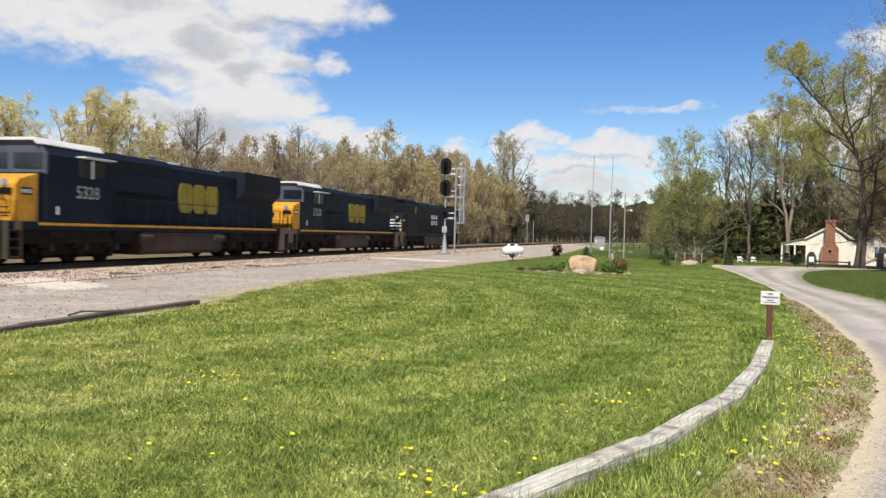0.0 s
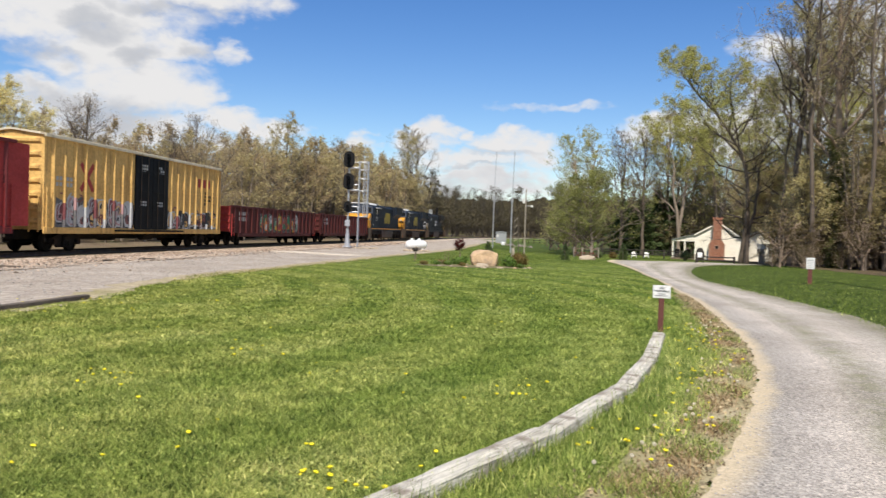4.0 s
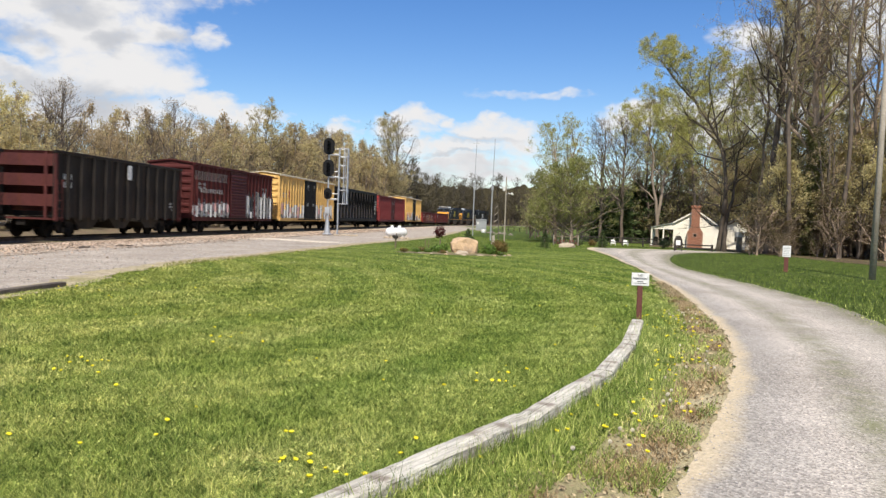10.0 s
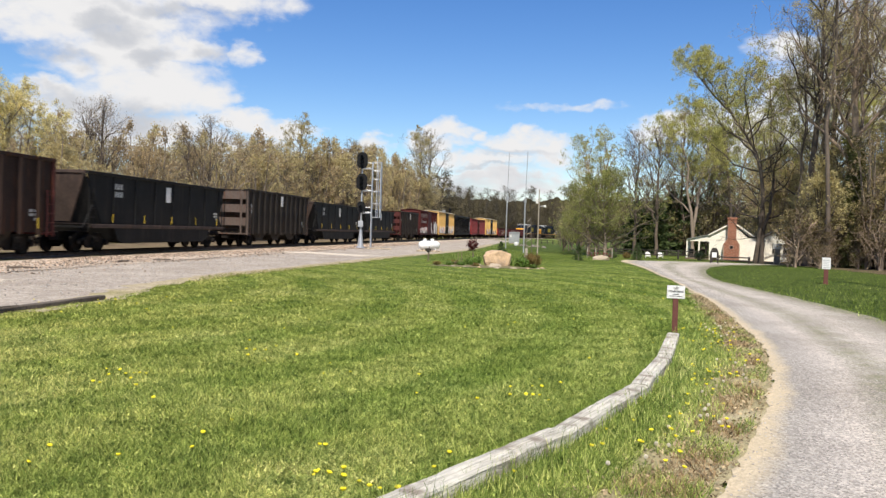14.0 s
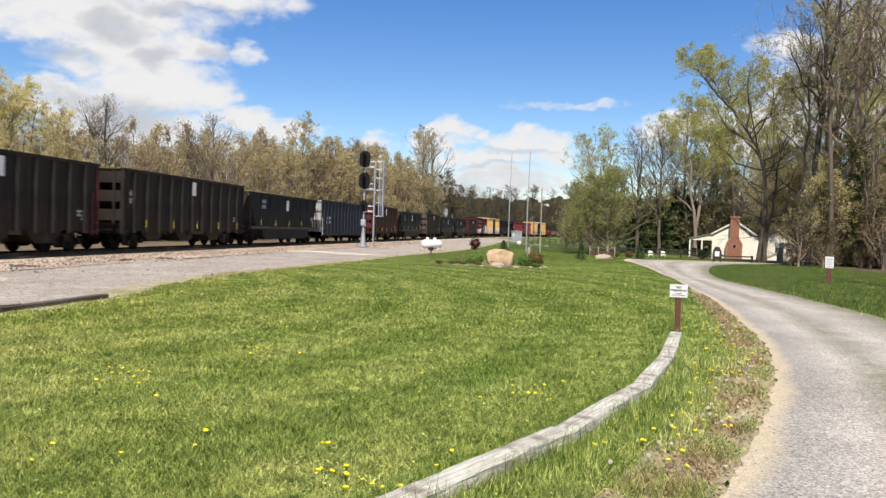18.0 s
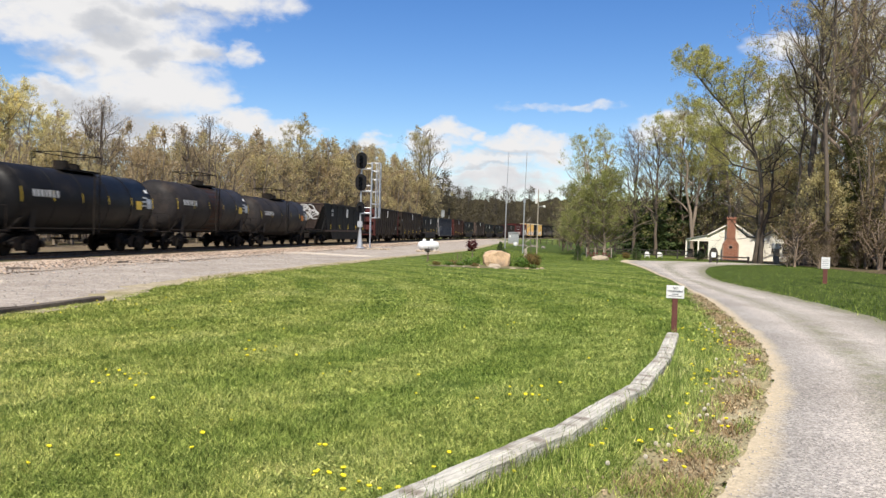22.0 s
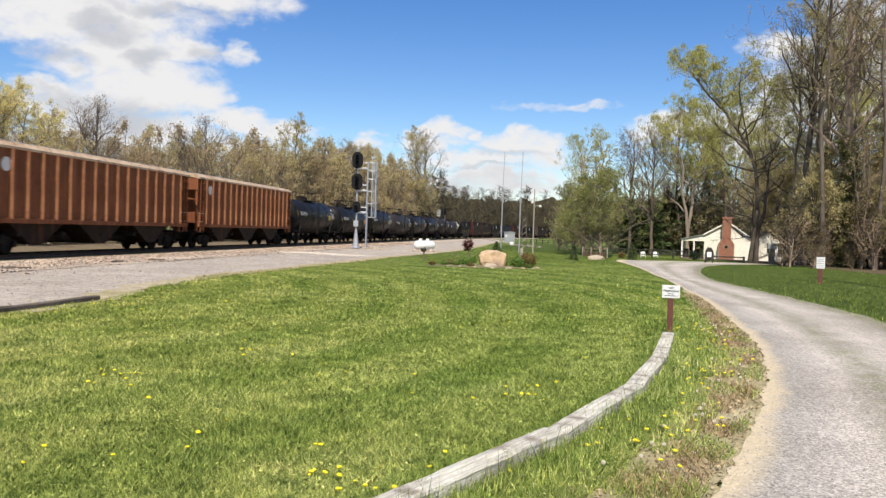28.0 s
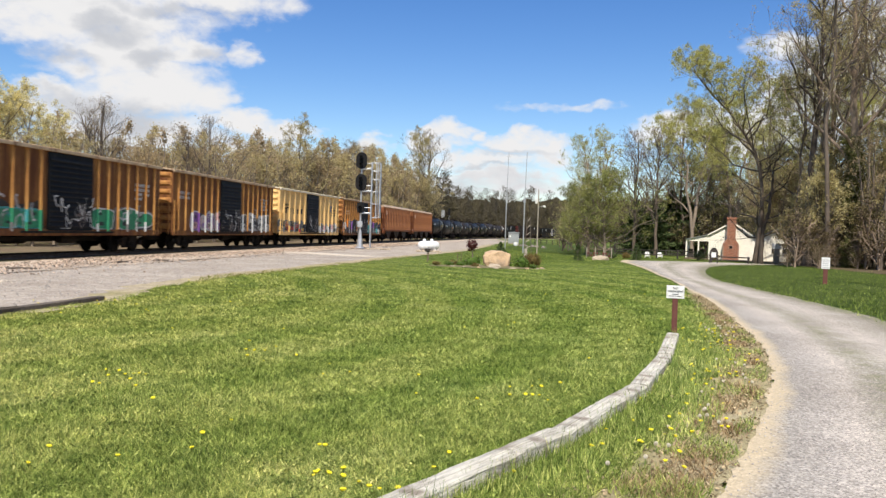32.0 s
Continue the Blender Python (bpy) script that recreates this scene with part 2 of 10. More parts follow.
class Bag:
    """Collects the corners and faces of one mesh."""

    def __init__(self):
        self.v, self.f = [], []

    def add(self, verts, faces):
        n = len(self.v)
        self.v += [tuple(p) for p in verts]
        self.f += [tuple(i + n for i in q) for q in faces]
        return self

    def box(self, x0, x1, y0, y1, z0, z1, c=0.0, m=None):
        """A box, its long edges cut off by c."""
        if c:
            ring = [(x0 + c, z0), (x1 - c, z0), (x1, z0 + c), (x1, z1 - c), (x1 - c, z1), (x0 + c, z1), (x0, z1 - c), (x0, z0 + c)]
            small = [(min(max(a, x0 + c), x1 - c), min(max(b, z0 + c), z1 - c)) for a, b in ring]
            vs = [(a, y0, b) for a, b in small] + [(a, y0 + c, b) for a, b in ring] + [(a, y1 - c, b) for a, b in ring] + [(a, y1, b) for a, b in small]
            fs = []
            for k in range(3):
                for i in range(8):
                    j = (i + 1) % 8
                    fs.append((k * 8 + i, k * 8 + j, k * 8 + 8 + j, k * 8 + 8 + i))
            fs.append(tuple(range(7, -1, -1)))
            fs.append(tuple(range(24, 32)))
        else:
            vs = [(x, y, z) for x in (x0, x1) for y in (y0, y1) for z in (z0, z1)]
            fs = [(0, 1, 3, 2), (4, 6, 7, 5), (0, 4, 5, 1), (2, 3, 7, 6), (0, 2, 6, 4), (1, 5, 7, 3)]
        if m is not None:
            vs = [m @ Vector(p) for p in vs]
        return self.add(vs, fs)

    def tube(self, pts, rad, n=8, caps=True):
        """A tube through points, with one radius or one for each point."""
        pts = [Vector(p) for p in pts]
        rad = rad if isinstance(rad, (list, tuple)) else [rad] * len(pts)
        base = len(self.v)
        for i, p in enumerate(pts):
            d = (pts[min(i + 1, len(pts) - 1)] - pts[max(i - 1, 0)]).normalized()
            a = d.cross(Vector((0, 0, 1)) if abs(d.z) < 0.9 else Vector((1, 0, 0))).normalized()
            b = d.cross(a)
            for k in range(n):
                g = 2 * math.pi * k / n
                self.v.append(tuple(p + (a * math.cos(g) + b * math.sin(g)) * rad[i]))
        for i in range(len(pts) - 1):
            for k in range(n):
                j = (k + 1) % n
                self.f.append((base + i * n + k, base + i * n + j, base + i * n + n + j, base + i * n + n + k))
        if caps:
            self.f.append(tuple(base + k for k in range(n - 1, -1, -1)))
            self.f.append(tuple(base + (len(pts) - 1) * n + k for k in range(n)))
        return self

    def prism(self, outline, y0, y1, axis="y"):
        """An outline (x, z) drawn out along y, or (y, z) along x, or (x, y) along z."""
        n = len(outline)
        put = {"y": lambda a, b, c: (a, c, b), "x": lambda a, b, c: (c, a, b), "z": lambda a, b, c: (a, b, c)}[axis]
        vs = [put(a, b, y0) for a, b in outline] + [put(a, b, y1) for a, b in outline]
        fs = [(i, (i + 1) % n, n + (i + 1) % n, n + i) for i in range(n)] + [tuple(range(n - 1, -1, -1)), tuple(range(n, 2 * n))]
        return self.add(vs, fs)

    def mesh(self, name, material=None, smooth=False):
        me = bpy.data.meshes.new(name)
        me.from_pydata(self.v, [], self.f)
        me.validate()
        bm = bmesh.new()
        bm.from_mesh(me)
        bmesh.ops.recalc_face_normals(bm, faces=bm.faces)
        bm.to_mesh(me)
        bm.free()
        if smooth:
            me.polygons.foreach_set("use_smooth", [True] * len(me.polygons))
        if material:
            me.materials.append(material)
        return me


def part(name, bag, material, parent=None, label="", at=None, smooth=False):
    """Links a bag, or a mesh made before, as one object under a thing or a part."""
    me = bag.mesh(name, material, smooth) if isinstance(bag, Bag) else bag
    ob = new(name, me)
    if parent is not None:
        ob.parent = parent
    if at is not None:
        ob.matrix_basis = at
    if label:
        tagged(ob, label)
    return ob


def thing(name, label, category, group="", m=None, kind=""):
    ob = new(name)
    ob.empty_display_size = 0.3
    if m is not None:
        ob.matrix_basis = m
    return tagged(ob, label, category, group, kind)


def raw_mesh(name, verts, tris, material, smooth=False):
    """A large mesh from arrays of corners and of three- or four-cornered faces."""
    me = bpy.data.meshes.new(name)
    verts, tris = np.asarray(verts, np.float32), np.asarray(tris, np.int32)
    k = tris.shape[1]
    me.vertices.add(len(verts))
    me.vertices.foreach_set("co", verts.ravel())
    me.loops.add(tris.size)
    me.loops.foreach_set("vertex_index", tris.ravel())
    me.polygons.add(len(tris))
    me.polygons.foreach_set("loop_start", np.arange(0, tris.size, k, dtype=np.int32))
    if smooth:
        me.polygons.foreach_set("use_smooth", np.ones(len(tris), bool))
    me.update(calc_edges=True)
    me.materials.append(material)
    return me


def curve_through(pts, step=0.5):
    """A smooth line through points, as an array of places."""
    p = np.array([pts[0]] + list(pts) + [pts[-1]], float)
    out = []
    for i in range(1, len(p) - 2):
        n = max(2, int(np.linalg.norm(p[i + 1] - p[i]) / step))
        t = np.linspace(0, 1, n, endpoint=False)[:, None]
        out.append(0.5 * (2 * p[i] + (p[i + 1] - p[i - 1]) * t + (2 * p[i - 1] - 5 * p[i] + 4 * p[i + 1] - p[i + 2]) * t ** 2
                          + (3 * p[i] - p[i - 1] - 3 * p[i + 1] + p[i + 2]) * t ** 3))
    out.append(p[-2:-1])
    return np.vstack(out)

# ---------------------------------------------------------------- the line of the track
SS = np.arange(-760.0, 620.0, 1.0)
_bend = np.interp(SS, [-140, -14, -12, 4, 6, 80, 200, 420, 620], [0, 0, 0.0013, 0.0013, -0.0003, 0.0002, 0.0025, 0.0025, 0.0025])
_head = np.cumsum(_bend)
_head += 0.254 - np.interp(0, SS, _head)
_tx, _ty = np.cumsum(np.sin(_head)), np.cumsum(np.cos(_head))
_tx += -5.03 - np.interp(0, SS, _tx)
_ty += 66.59 - np.interp(0, SS, _ty)
# the line was laid along the near side of the cars: the middle of the track lies 1.45 m beyond it
_tx, _ty = _tx - 1.45 * np.cos(_head), _ty + 1.45 * np.sin(_head)
RAIL_Z = 0.1


def on_track(s, side=0.0):
    """The place on the line at s metres, moved to the right of the way, and its heading from straight ahead."""
    x, y, h = np.interp(s, SS, _tx), np.interp(s, SS, _ty), np.interp(s, SS, _head)
    return x + side * np.cos(h), y - side * np.sin(h), h


def track_gap(x, y):
    """How far to the right of the line a place lies."""
    s = np.interp(y, _ty[:1240], SS[:1240])
    tx, ty, h = on_track(s)
    return (x - tx) * np.cos(h) - (y - ty) * np.sin(h)


def step_(a, b, v):
    t = np.clip((v - a) / (b - a), 0, 1)
    return t * t * (3 - 2 * t)


def ground_z(x, y):
    """The lie of the land: level by the lawn, falling gently towards the house, rising far off."""
    x, y = np.asarray(x, float), np.asarray(y, float)
    gap = track_gap(x, y)
    fall = -0.75 * step_(38, 100, y) * step_(7, 22, gap) - 0.11 * (1 - step_(4.5, 8.5, np.abs(gap)))
    return fall + 3.0 * step_(300, 900, np.hypot(x, y)) + 0.02 * np.sin(x * 0.7 + 1) * np.sin(y * 0.45)


LAWN_EDGE = curve_through([(-9.5, -30), (-8, -12), (-7.2, 2), (-6.45, 11), (-6.1, 13), (-5.65, 14.8), (-5.2, 16.8), (-4.95, 21.2), (-3.5, 27.4), (-0.6, 37.4), (3.4, 51), (9.0, 72), (15.5, 100), (25, 140), (36, 180)])
DRIVE_L = curve_through([(-3.0, -14), (-1.2, -5), (0.5, 1.5), (1.3, 3.2), (2.05, 4.43), (2.45, 4.97), (3.11, 5.96), (4.03, 7.46), (4.94, 9.08), (5.85, 10.97), (6.95, 13.81), (9.14, 20.2), (11.7, 29), (15.6, 44), (18.8, 56), (24, 66), (34, 75)])
DRIVE_R = curve_through([(1.8, -16), (3.6, -6), (5.2, 1.5), (6.6, 6.0), (8.0, 9.0), (9.35, 11.8), (10.4, 14.3), (11.3, 17.05), (12.3, 21.4), (13.3, 26.9), (14.8, 32.4), (18, 40), (22.5, 48), (29.5, 55.5), (38, 62)])
TIMBERS = [(-1.62, 2.25), (-0.02, 4.02), (1.52, 5.85), (2.83, 7.75), (3.89, 9.77), (4.86, 11.9)]


def x_of(line, y):
    return np.interp(y, line[:, 1], line[:, 0])


def ground_material(name, kind, blade=False, tone=None, soft=False):
    """Turf or gravel: two-scale colour with patches, mown bands on the turf, and fine relief."""
    m = bpy.data.materials.new(name)
    m.use_nodes = True
    nt = m.node_tree
    N, Lk = nt.nodes.new, nt.links.new
    b = nt.nodes["Principled BSDF"]
    tc = N("ShaderNodeTexCoord")

    def noise_(sc, det=6, rg=0.6):
        n = N("ShaderNodeTexNoise")
        n.inputs["Scale"].default_value, n.inputs["Detail"].default_value, n.inputs["Roughness"].default_value = sc, det, rg
        Lk(tc.outputs["Object"], n.inputs["Vector"])
        return n

    def ramp_(src, stops):
        r = N("ShaderNodeValToRGB")
        while len(r.color_ramp.elements) < len(stops):
            r.color_ramp.elements.new(0.5)
        for e, (p, c) in zip(r.color_ramp.elements, stops):
            e.position, e.color = p, (*c, 1)
        Lk(src, r.inputs[0])
        return r.outputs[0]

    def mix_(fac, a, bb, mode="MIX"):
        n = N("ShaderNodeMix")
        n.data_type, n.blend_type = "RGBA", mode
        for k, v in (("Factor", fac), ("A", a), ("B", bb)):
            if isinstance(v, float):
                n.inputs[k].default_value = v
            elif isinstance(v, tuple):
                n.inputs[k].default_value = (*v, 1)
            else:
                Lk(v, n.inputs[k])
        return n.outputs["Result"]

    if kind == "turf":
        col = ramp_(noise_(0.35, 8, 0.65).outputs["Fac"], [(0.3, TURF[0]), (0.5, TURF[1]), (0.68, TURF[2])])
        col = mix_(0.8, col, ramp_(noise_(9, 6, 0.7).outputs["Fac"], [(0.3, (0.55, 0.6, 0.5)), (0.7, (1.35, 1.3, 1.2))]), "MULTIPLY")
        col = mix_(0.9, col, ramp_(noise_(2.6, 6, 0.7).outputs["Fac"], [(0.36, (0.58, 0.67, 0.58)), (0.64, (1.40, 1.34, 1.40))]), "MULTIPLY")
        col = mix_(0.85, col, ramp_(noise_(21, 5, 0.7).outputs["Fac"], [(0.38, (0.55, 0.6, 0.52)), (0.62, (1.5, 1.44, 1.55))]), "MULTIPLY")
        col = mix_(ramp_(noise_(1.3, 7, 0.7).outputs["Fac"], [(0.6, (0, 0, 0)), (0.76, (0.55, 0.55, 0.55))]), col, (0.27, 0.225, 0.10))
        if not tone:
            patch = ramp_(noise_(0.16, 4, 0.6).outputs["Fac"], [(0.38, (0.35, 0.35, 0.35)), (0.6, (1, 1, 1))])
            col = mix_(mix_(1.0, mown_bands(nt, tc), patch, "MULTIPLY"), col, mix_(1.0, col, (0.64, 0.75, 0.59), "MULTIPLY"))
        # drier and paler towards the gravel yard
        sp = N("ShaderNodeSeparateXYZ")
        Lk(tc.outputs["Object"], sp.inputs[0])
        dry = N("ShaderNodeMapRange")
        dry.inputs["From Min"].default_value, dry.inputs["From Max"].default_value = -6.0, 3.0
        dry.inputs["To Min"].default_value, dry.inputs["To Max"].default_value = 1.0, 0.0
        Lk(sp.outputs[0], dry.inputs["Value"])
        col = mix_(dry.outputs[0], mix_(1.0, col, (0.95, 1.0, 1.0), "MULTIPLY"), mix_(1.0, col, (1.26, 1.16, 1.3), "MULTIPLY"))
        if blade:
            geo = N("ShaderNodeNewGeometry")
            col = mix_(1.0, col, ramp_(geo.outputs["Random Per Island"], [(0.0, (0.36, 0.46, 0.38)), (0.35, (0.72, 0.8, 0.7)), (0.75, (1.1, 1.1, 1.08)), (1.0, (1.85, 1.7, 2.05))] if soft else [(0.0, (0.30, 0.42, 0.35)), (0.35, (0.8, 0.92, 0.82)), (0.75, (1.4, 1.4, 1.5)), (1.0, (2.2, 2.0, 2.7))]), "MULTIPLY")
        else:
            # bare ground darkened: the shade between the blades is put into the colour
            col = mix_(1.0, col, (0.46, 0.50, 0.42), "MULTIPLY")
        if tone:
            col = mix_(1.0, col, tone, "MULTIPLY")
        b.inputs["Roughness"].default_value, h, st = 0.85, noise_(60, 4).outputs["Fac"], 0.9
        b.inputs["Specular IOR Level"].default_value = 0.15
    else:
        pal = {"yard": [(0.3, (0.325, 0.275, 0.22)), (0.5, (0.40, 0.348, 0.288)), (0.7, (0.48, 0.422, 0.352))],
               "drive": [(0.3, (0.33, 0.295, 0.25)), (0.5, (0.41, 0.37, 0.32)), (0.72, (0.50, 0.455, 0.395))],
               "ballast": [(0.3, (0.32, 0.255, 0.19)), (0.5, (0.46, 0.38, 0.30)), (0.7, (0.60, 0.51, 0.41))],
               "leaves": [(0.34, (0.20, 0.20, 0.08)), (0.5, (0.36, 0.31, 0.165)), (0.66, (0.50, 0.43, 0.265))],
               "straw": [(0.3, (0.30, 0.27, 0.12)), (0.5, (0.42, 0.355, 0.23)), (0.7, (0.40, 0.335, 0.26))],
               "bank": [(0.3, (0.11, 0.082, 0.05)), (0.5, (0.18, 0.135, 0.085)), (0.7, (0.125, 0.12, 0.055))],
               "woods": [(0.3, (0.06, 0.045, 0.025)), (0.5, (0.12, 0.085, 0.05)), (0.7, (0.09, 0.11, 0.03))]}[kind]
        col = ramp_(noise_(0.45, 8, 0.65).outputs["Fac"], pal)
        vor = N("ShaderNodeTexVoronoi")
        vor.inputs["Scale"].default_value = {"drive": 55, "yard": 38, "ballast": 16, "leaves": 95, "woods": 12, "straw": 40, "bank": 14}[kind]
        Lk(tc.outputs["Object"], vor.inputs["Vector"])
        grey = N("ShaderNodeRGBToBW")
        Lk(vor.outputs["Color"], grey.inputs[0])
        if kind in ("yard", "ballast", "straw"):
            col = mix_(0.9, col, ramp_(noise_(3.4, 7, 0.75).outputs["Fac"], [(0.34, (0.72, 0.71, 0.70)), (0.66, (1.25, 1.24, 1.22))]), "MULTIPLY")
        amp = 0.5 if kind in ("ballast", "woods") else 0.42 if kind == "drive" else 0.25
        col = mix_(1.0, col, ramp_(grey.outputs[0], [(0.1, (1 - amp,) * 3), (0.9, (1 + amp,) * 3)]), "MULTIPLY")
        if kind == "drive":
            # two worn wheel tracks, with weedy gravel between them and along the rims
            uv = N("ShaderNodeUVMap")
            sp = N("ShaderNodeSeparateXYZ")
            Lk(uv.outputs[0], sp.inputs[0])
            wob = N("ShaderNodeMath")
            wob.operation, wob.inputs[1].default_value = "MULTIPLY_ADD", 0.16
            Lk(noise_(0.7, 5, 0.65).outputs["Fac"], wob.inputs[0])
            Lk(sp.outputs[0], wob.inputs[2])
            lane = ramp_(wob.outputs[0], [(0.16, (0.85, 0.86, 0.85)), (0.25, (1.0, 1.0, 1.0)), (0.36, (1.25, 1.23, 1.2)), (0.5, (0.84, 0.84, 0.78)), (0.7, (1.25, 1.23, 1.2)), (0.92, (0.85, 0.84, 0.78)), (1.0, (0.6, 0.6, 0.5))])
            col = mix_(0.85, col, lane, "MULTIPLY")
            tan = ramp_(wob.outputs[0], [(0.04, (1, 1, 1)), (0.11, (0.85, 0.85, 0.85)), (0.165, (0, 0, 0))])
            col = mix_(tan, col, (0.60, 0.49, 0.32))
            weed = ramp_(wob.outputs[0], [(0.38, (0, 0, 0)), (0.5, (1, 1, 1)), (0.62, (0, 0, 0)), (0.9, (0.1, 0.1, 0.1)), (1.03, (1, 1, 1))])
            col = mix_(mix_(1.0, weed, ramp_(noise_(1.6, 8, 0.75).outputs["Fac"], [(0.44, (0, 0, 0)), (0.62, (0.75, 0.75, 0.75))]), "MULTIPLY"), col, (0.20, 0.21, 0.09))
            col = mix_(1.0, col, ramp_(noise_(26, 5, 0.7).outputs["Fac"], [(0.3, (0.78, 0.78, 0.78)), (0.7, (1.22, 1.22, 1.22))]), "MULTIPLY")
        b.inputs["Roughness"].default_value, h, st = 0.9, vor.outputs["Distance"], 0.8 if kind == "ballast" else 0.5
        b.inputs["Specular IOR Level"].default_value = 0.2
    Lk(col, b.inputs["Base Color"])
    bp = N("ShaderNodeBump")
    bp.inputs["Strength"].default_value, bp.inputs["Distance"].default_value = st, 0.03
    Lk(h, bp.inputs["Height"])
    Lk(bp.outputs[0], b.inputs["Normal"])
    return m


TURF = [(0.208, 0.252, 0.052), (0.305, 0.336, 0.082), (0.385, 0.394, 0.125)]


def mown_bands(nt, tc):
    """Where the mower went the other way: bent bands that follow the drive."""
    N, Lk = nt.nodes.new, nt.links.new
    mp = N("ShaderNodeMapping")
    mp.inputs["Location"].default_value = (16.7, -20.0, 0)
    wv = N("ShaderNodeTexWave")
    wv.wave_type, wv.rings_direction = "RINGS", "Z"
    wv.inputs["Scale"].default_value, wv.inputs["Distortion"].default_value = 0.17, 1.2
    wv.inputs["Detail"].default_value, wv.inputs["Detail Scale"].default_value = 3.0, 0.6
    Lk(tc.outputs["Object"], mp.inputs[0])
    Lk(mp.outputs[0], wv.inputs["Vector"])
    r = N("ShaderNodeMapRange")
    r.inputs["From Min"].default_value, r.inputs["From Max"].default_value = 0.4, 0.72
    r.inputs["To Max"].default_value = 1.0
    Lk(wv.outputs["Fac"], r.inputs["Value"])
    return r.outputs[0]


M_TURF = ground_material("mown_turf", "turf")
# lawn turf toned down: shade near the trees is put into its colour
M_DIMTURF = ground_material("dimmed_turf", "turf", False, (0.50, 0.56, 0.46))
M_YARD = ground_material("grey_gravel", "yard")
M_DRIVE = ground_material("fine_drive_gravel", "drive")
M_TRACKSHADE = ground_material("shade_toned_ballast", "woods")
M_BALLAST = ground_material("track_ballast", "ballast")
M_LITTER = ground_material("leaf_litter", "leaves")
M_STRAW = ground_material("dry_straw", "straw")
M_BANK = ground_material("tan_bank", "bank")
# dark litter tones: the shade under the trees is part of the colour
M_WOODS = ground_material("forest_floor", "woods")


def sheet(name, left, right, lift, material, label, category, cols=12, rough=0.0):
    """A strip of ground between two lines with the same number of places, laid on the lie of the land with ragged rims."""
    left, right = np.asarray(left, float), np.asarray(right, float)
    n = len(left)
    k = np.linspace(0, 1, cols)[None, :, None]
    p = left[:, None] * (1 - k) + right[:, None] * k
    if rough:
        across = right - left
        across /= np.linalg.norm(across, axis=1)[:, None] + 1e-9
        for col, seed in ((0, 11.3), (cols - 1, 47.7)):
            for i in range(n):
                j = noise.noise(Vector((p[i, col, 0] * 1.7 + seed, p[i, col, 1] * 1.7, 0))) + 0.6 * noise.noise(Vector((p[i, col, 0] * 6 + seed, p[i, col, 1] * 6, 3)))
                p[i, col] += across[i] * j * rough
    z = ground_z(p[..., 0], p[..., 1]) + lift
    v = np.dstack([p, z[..., None]]).reshape(-1, 3)
    idx = np.arange(n * cols).reshape(n, cols)
    q = np.stack([idx[:-1, :-1], idx[:-1, 1:], idx[1:, 1:], idx[1:, :-1]], -1).reshape(-1, 4)
    me = raw_mesh(name, v, q, material, True)
    uv = me.uv_layers.new(name="across")
    u = np.stack([np.tile(np.linspace(0, 1, cols), n), np.repeat(np.linspace(0, 1, n), cols)], -1)
    uv.data.foreach_set("uv", u[q.ravel()].astype(np.float32).ravel())
    return tagged(new(name, me), label, category, kind="structure")


def resample(line, ys):
    return np.stack([x_of(line, ys), ys], -1)


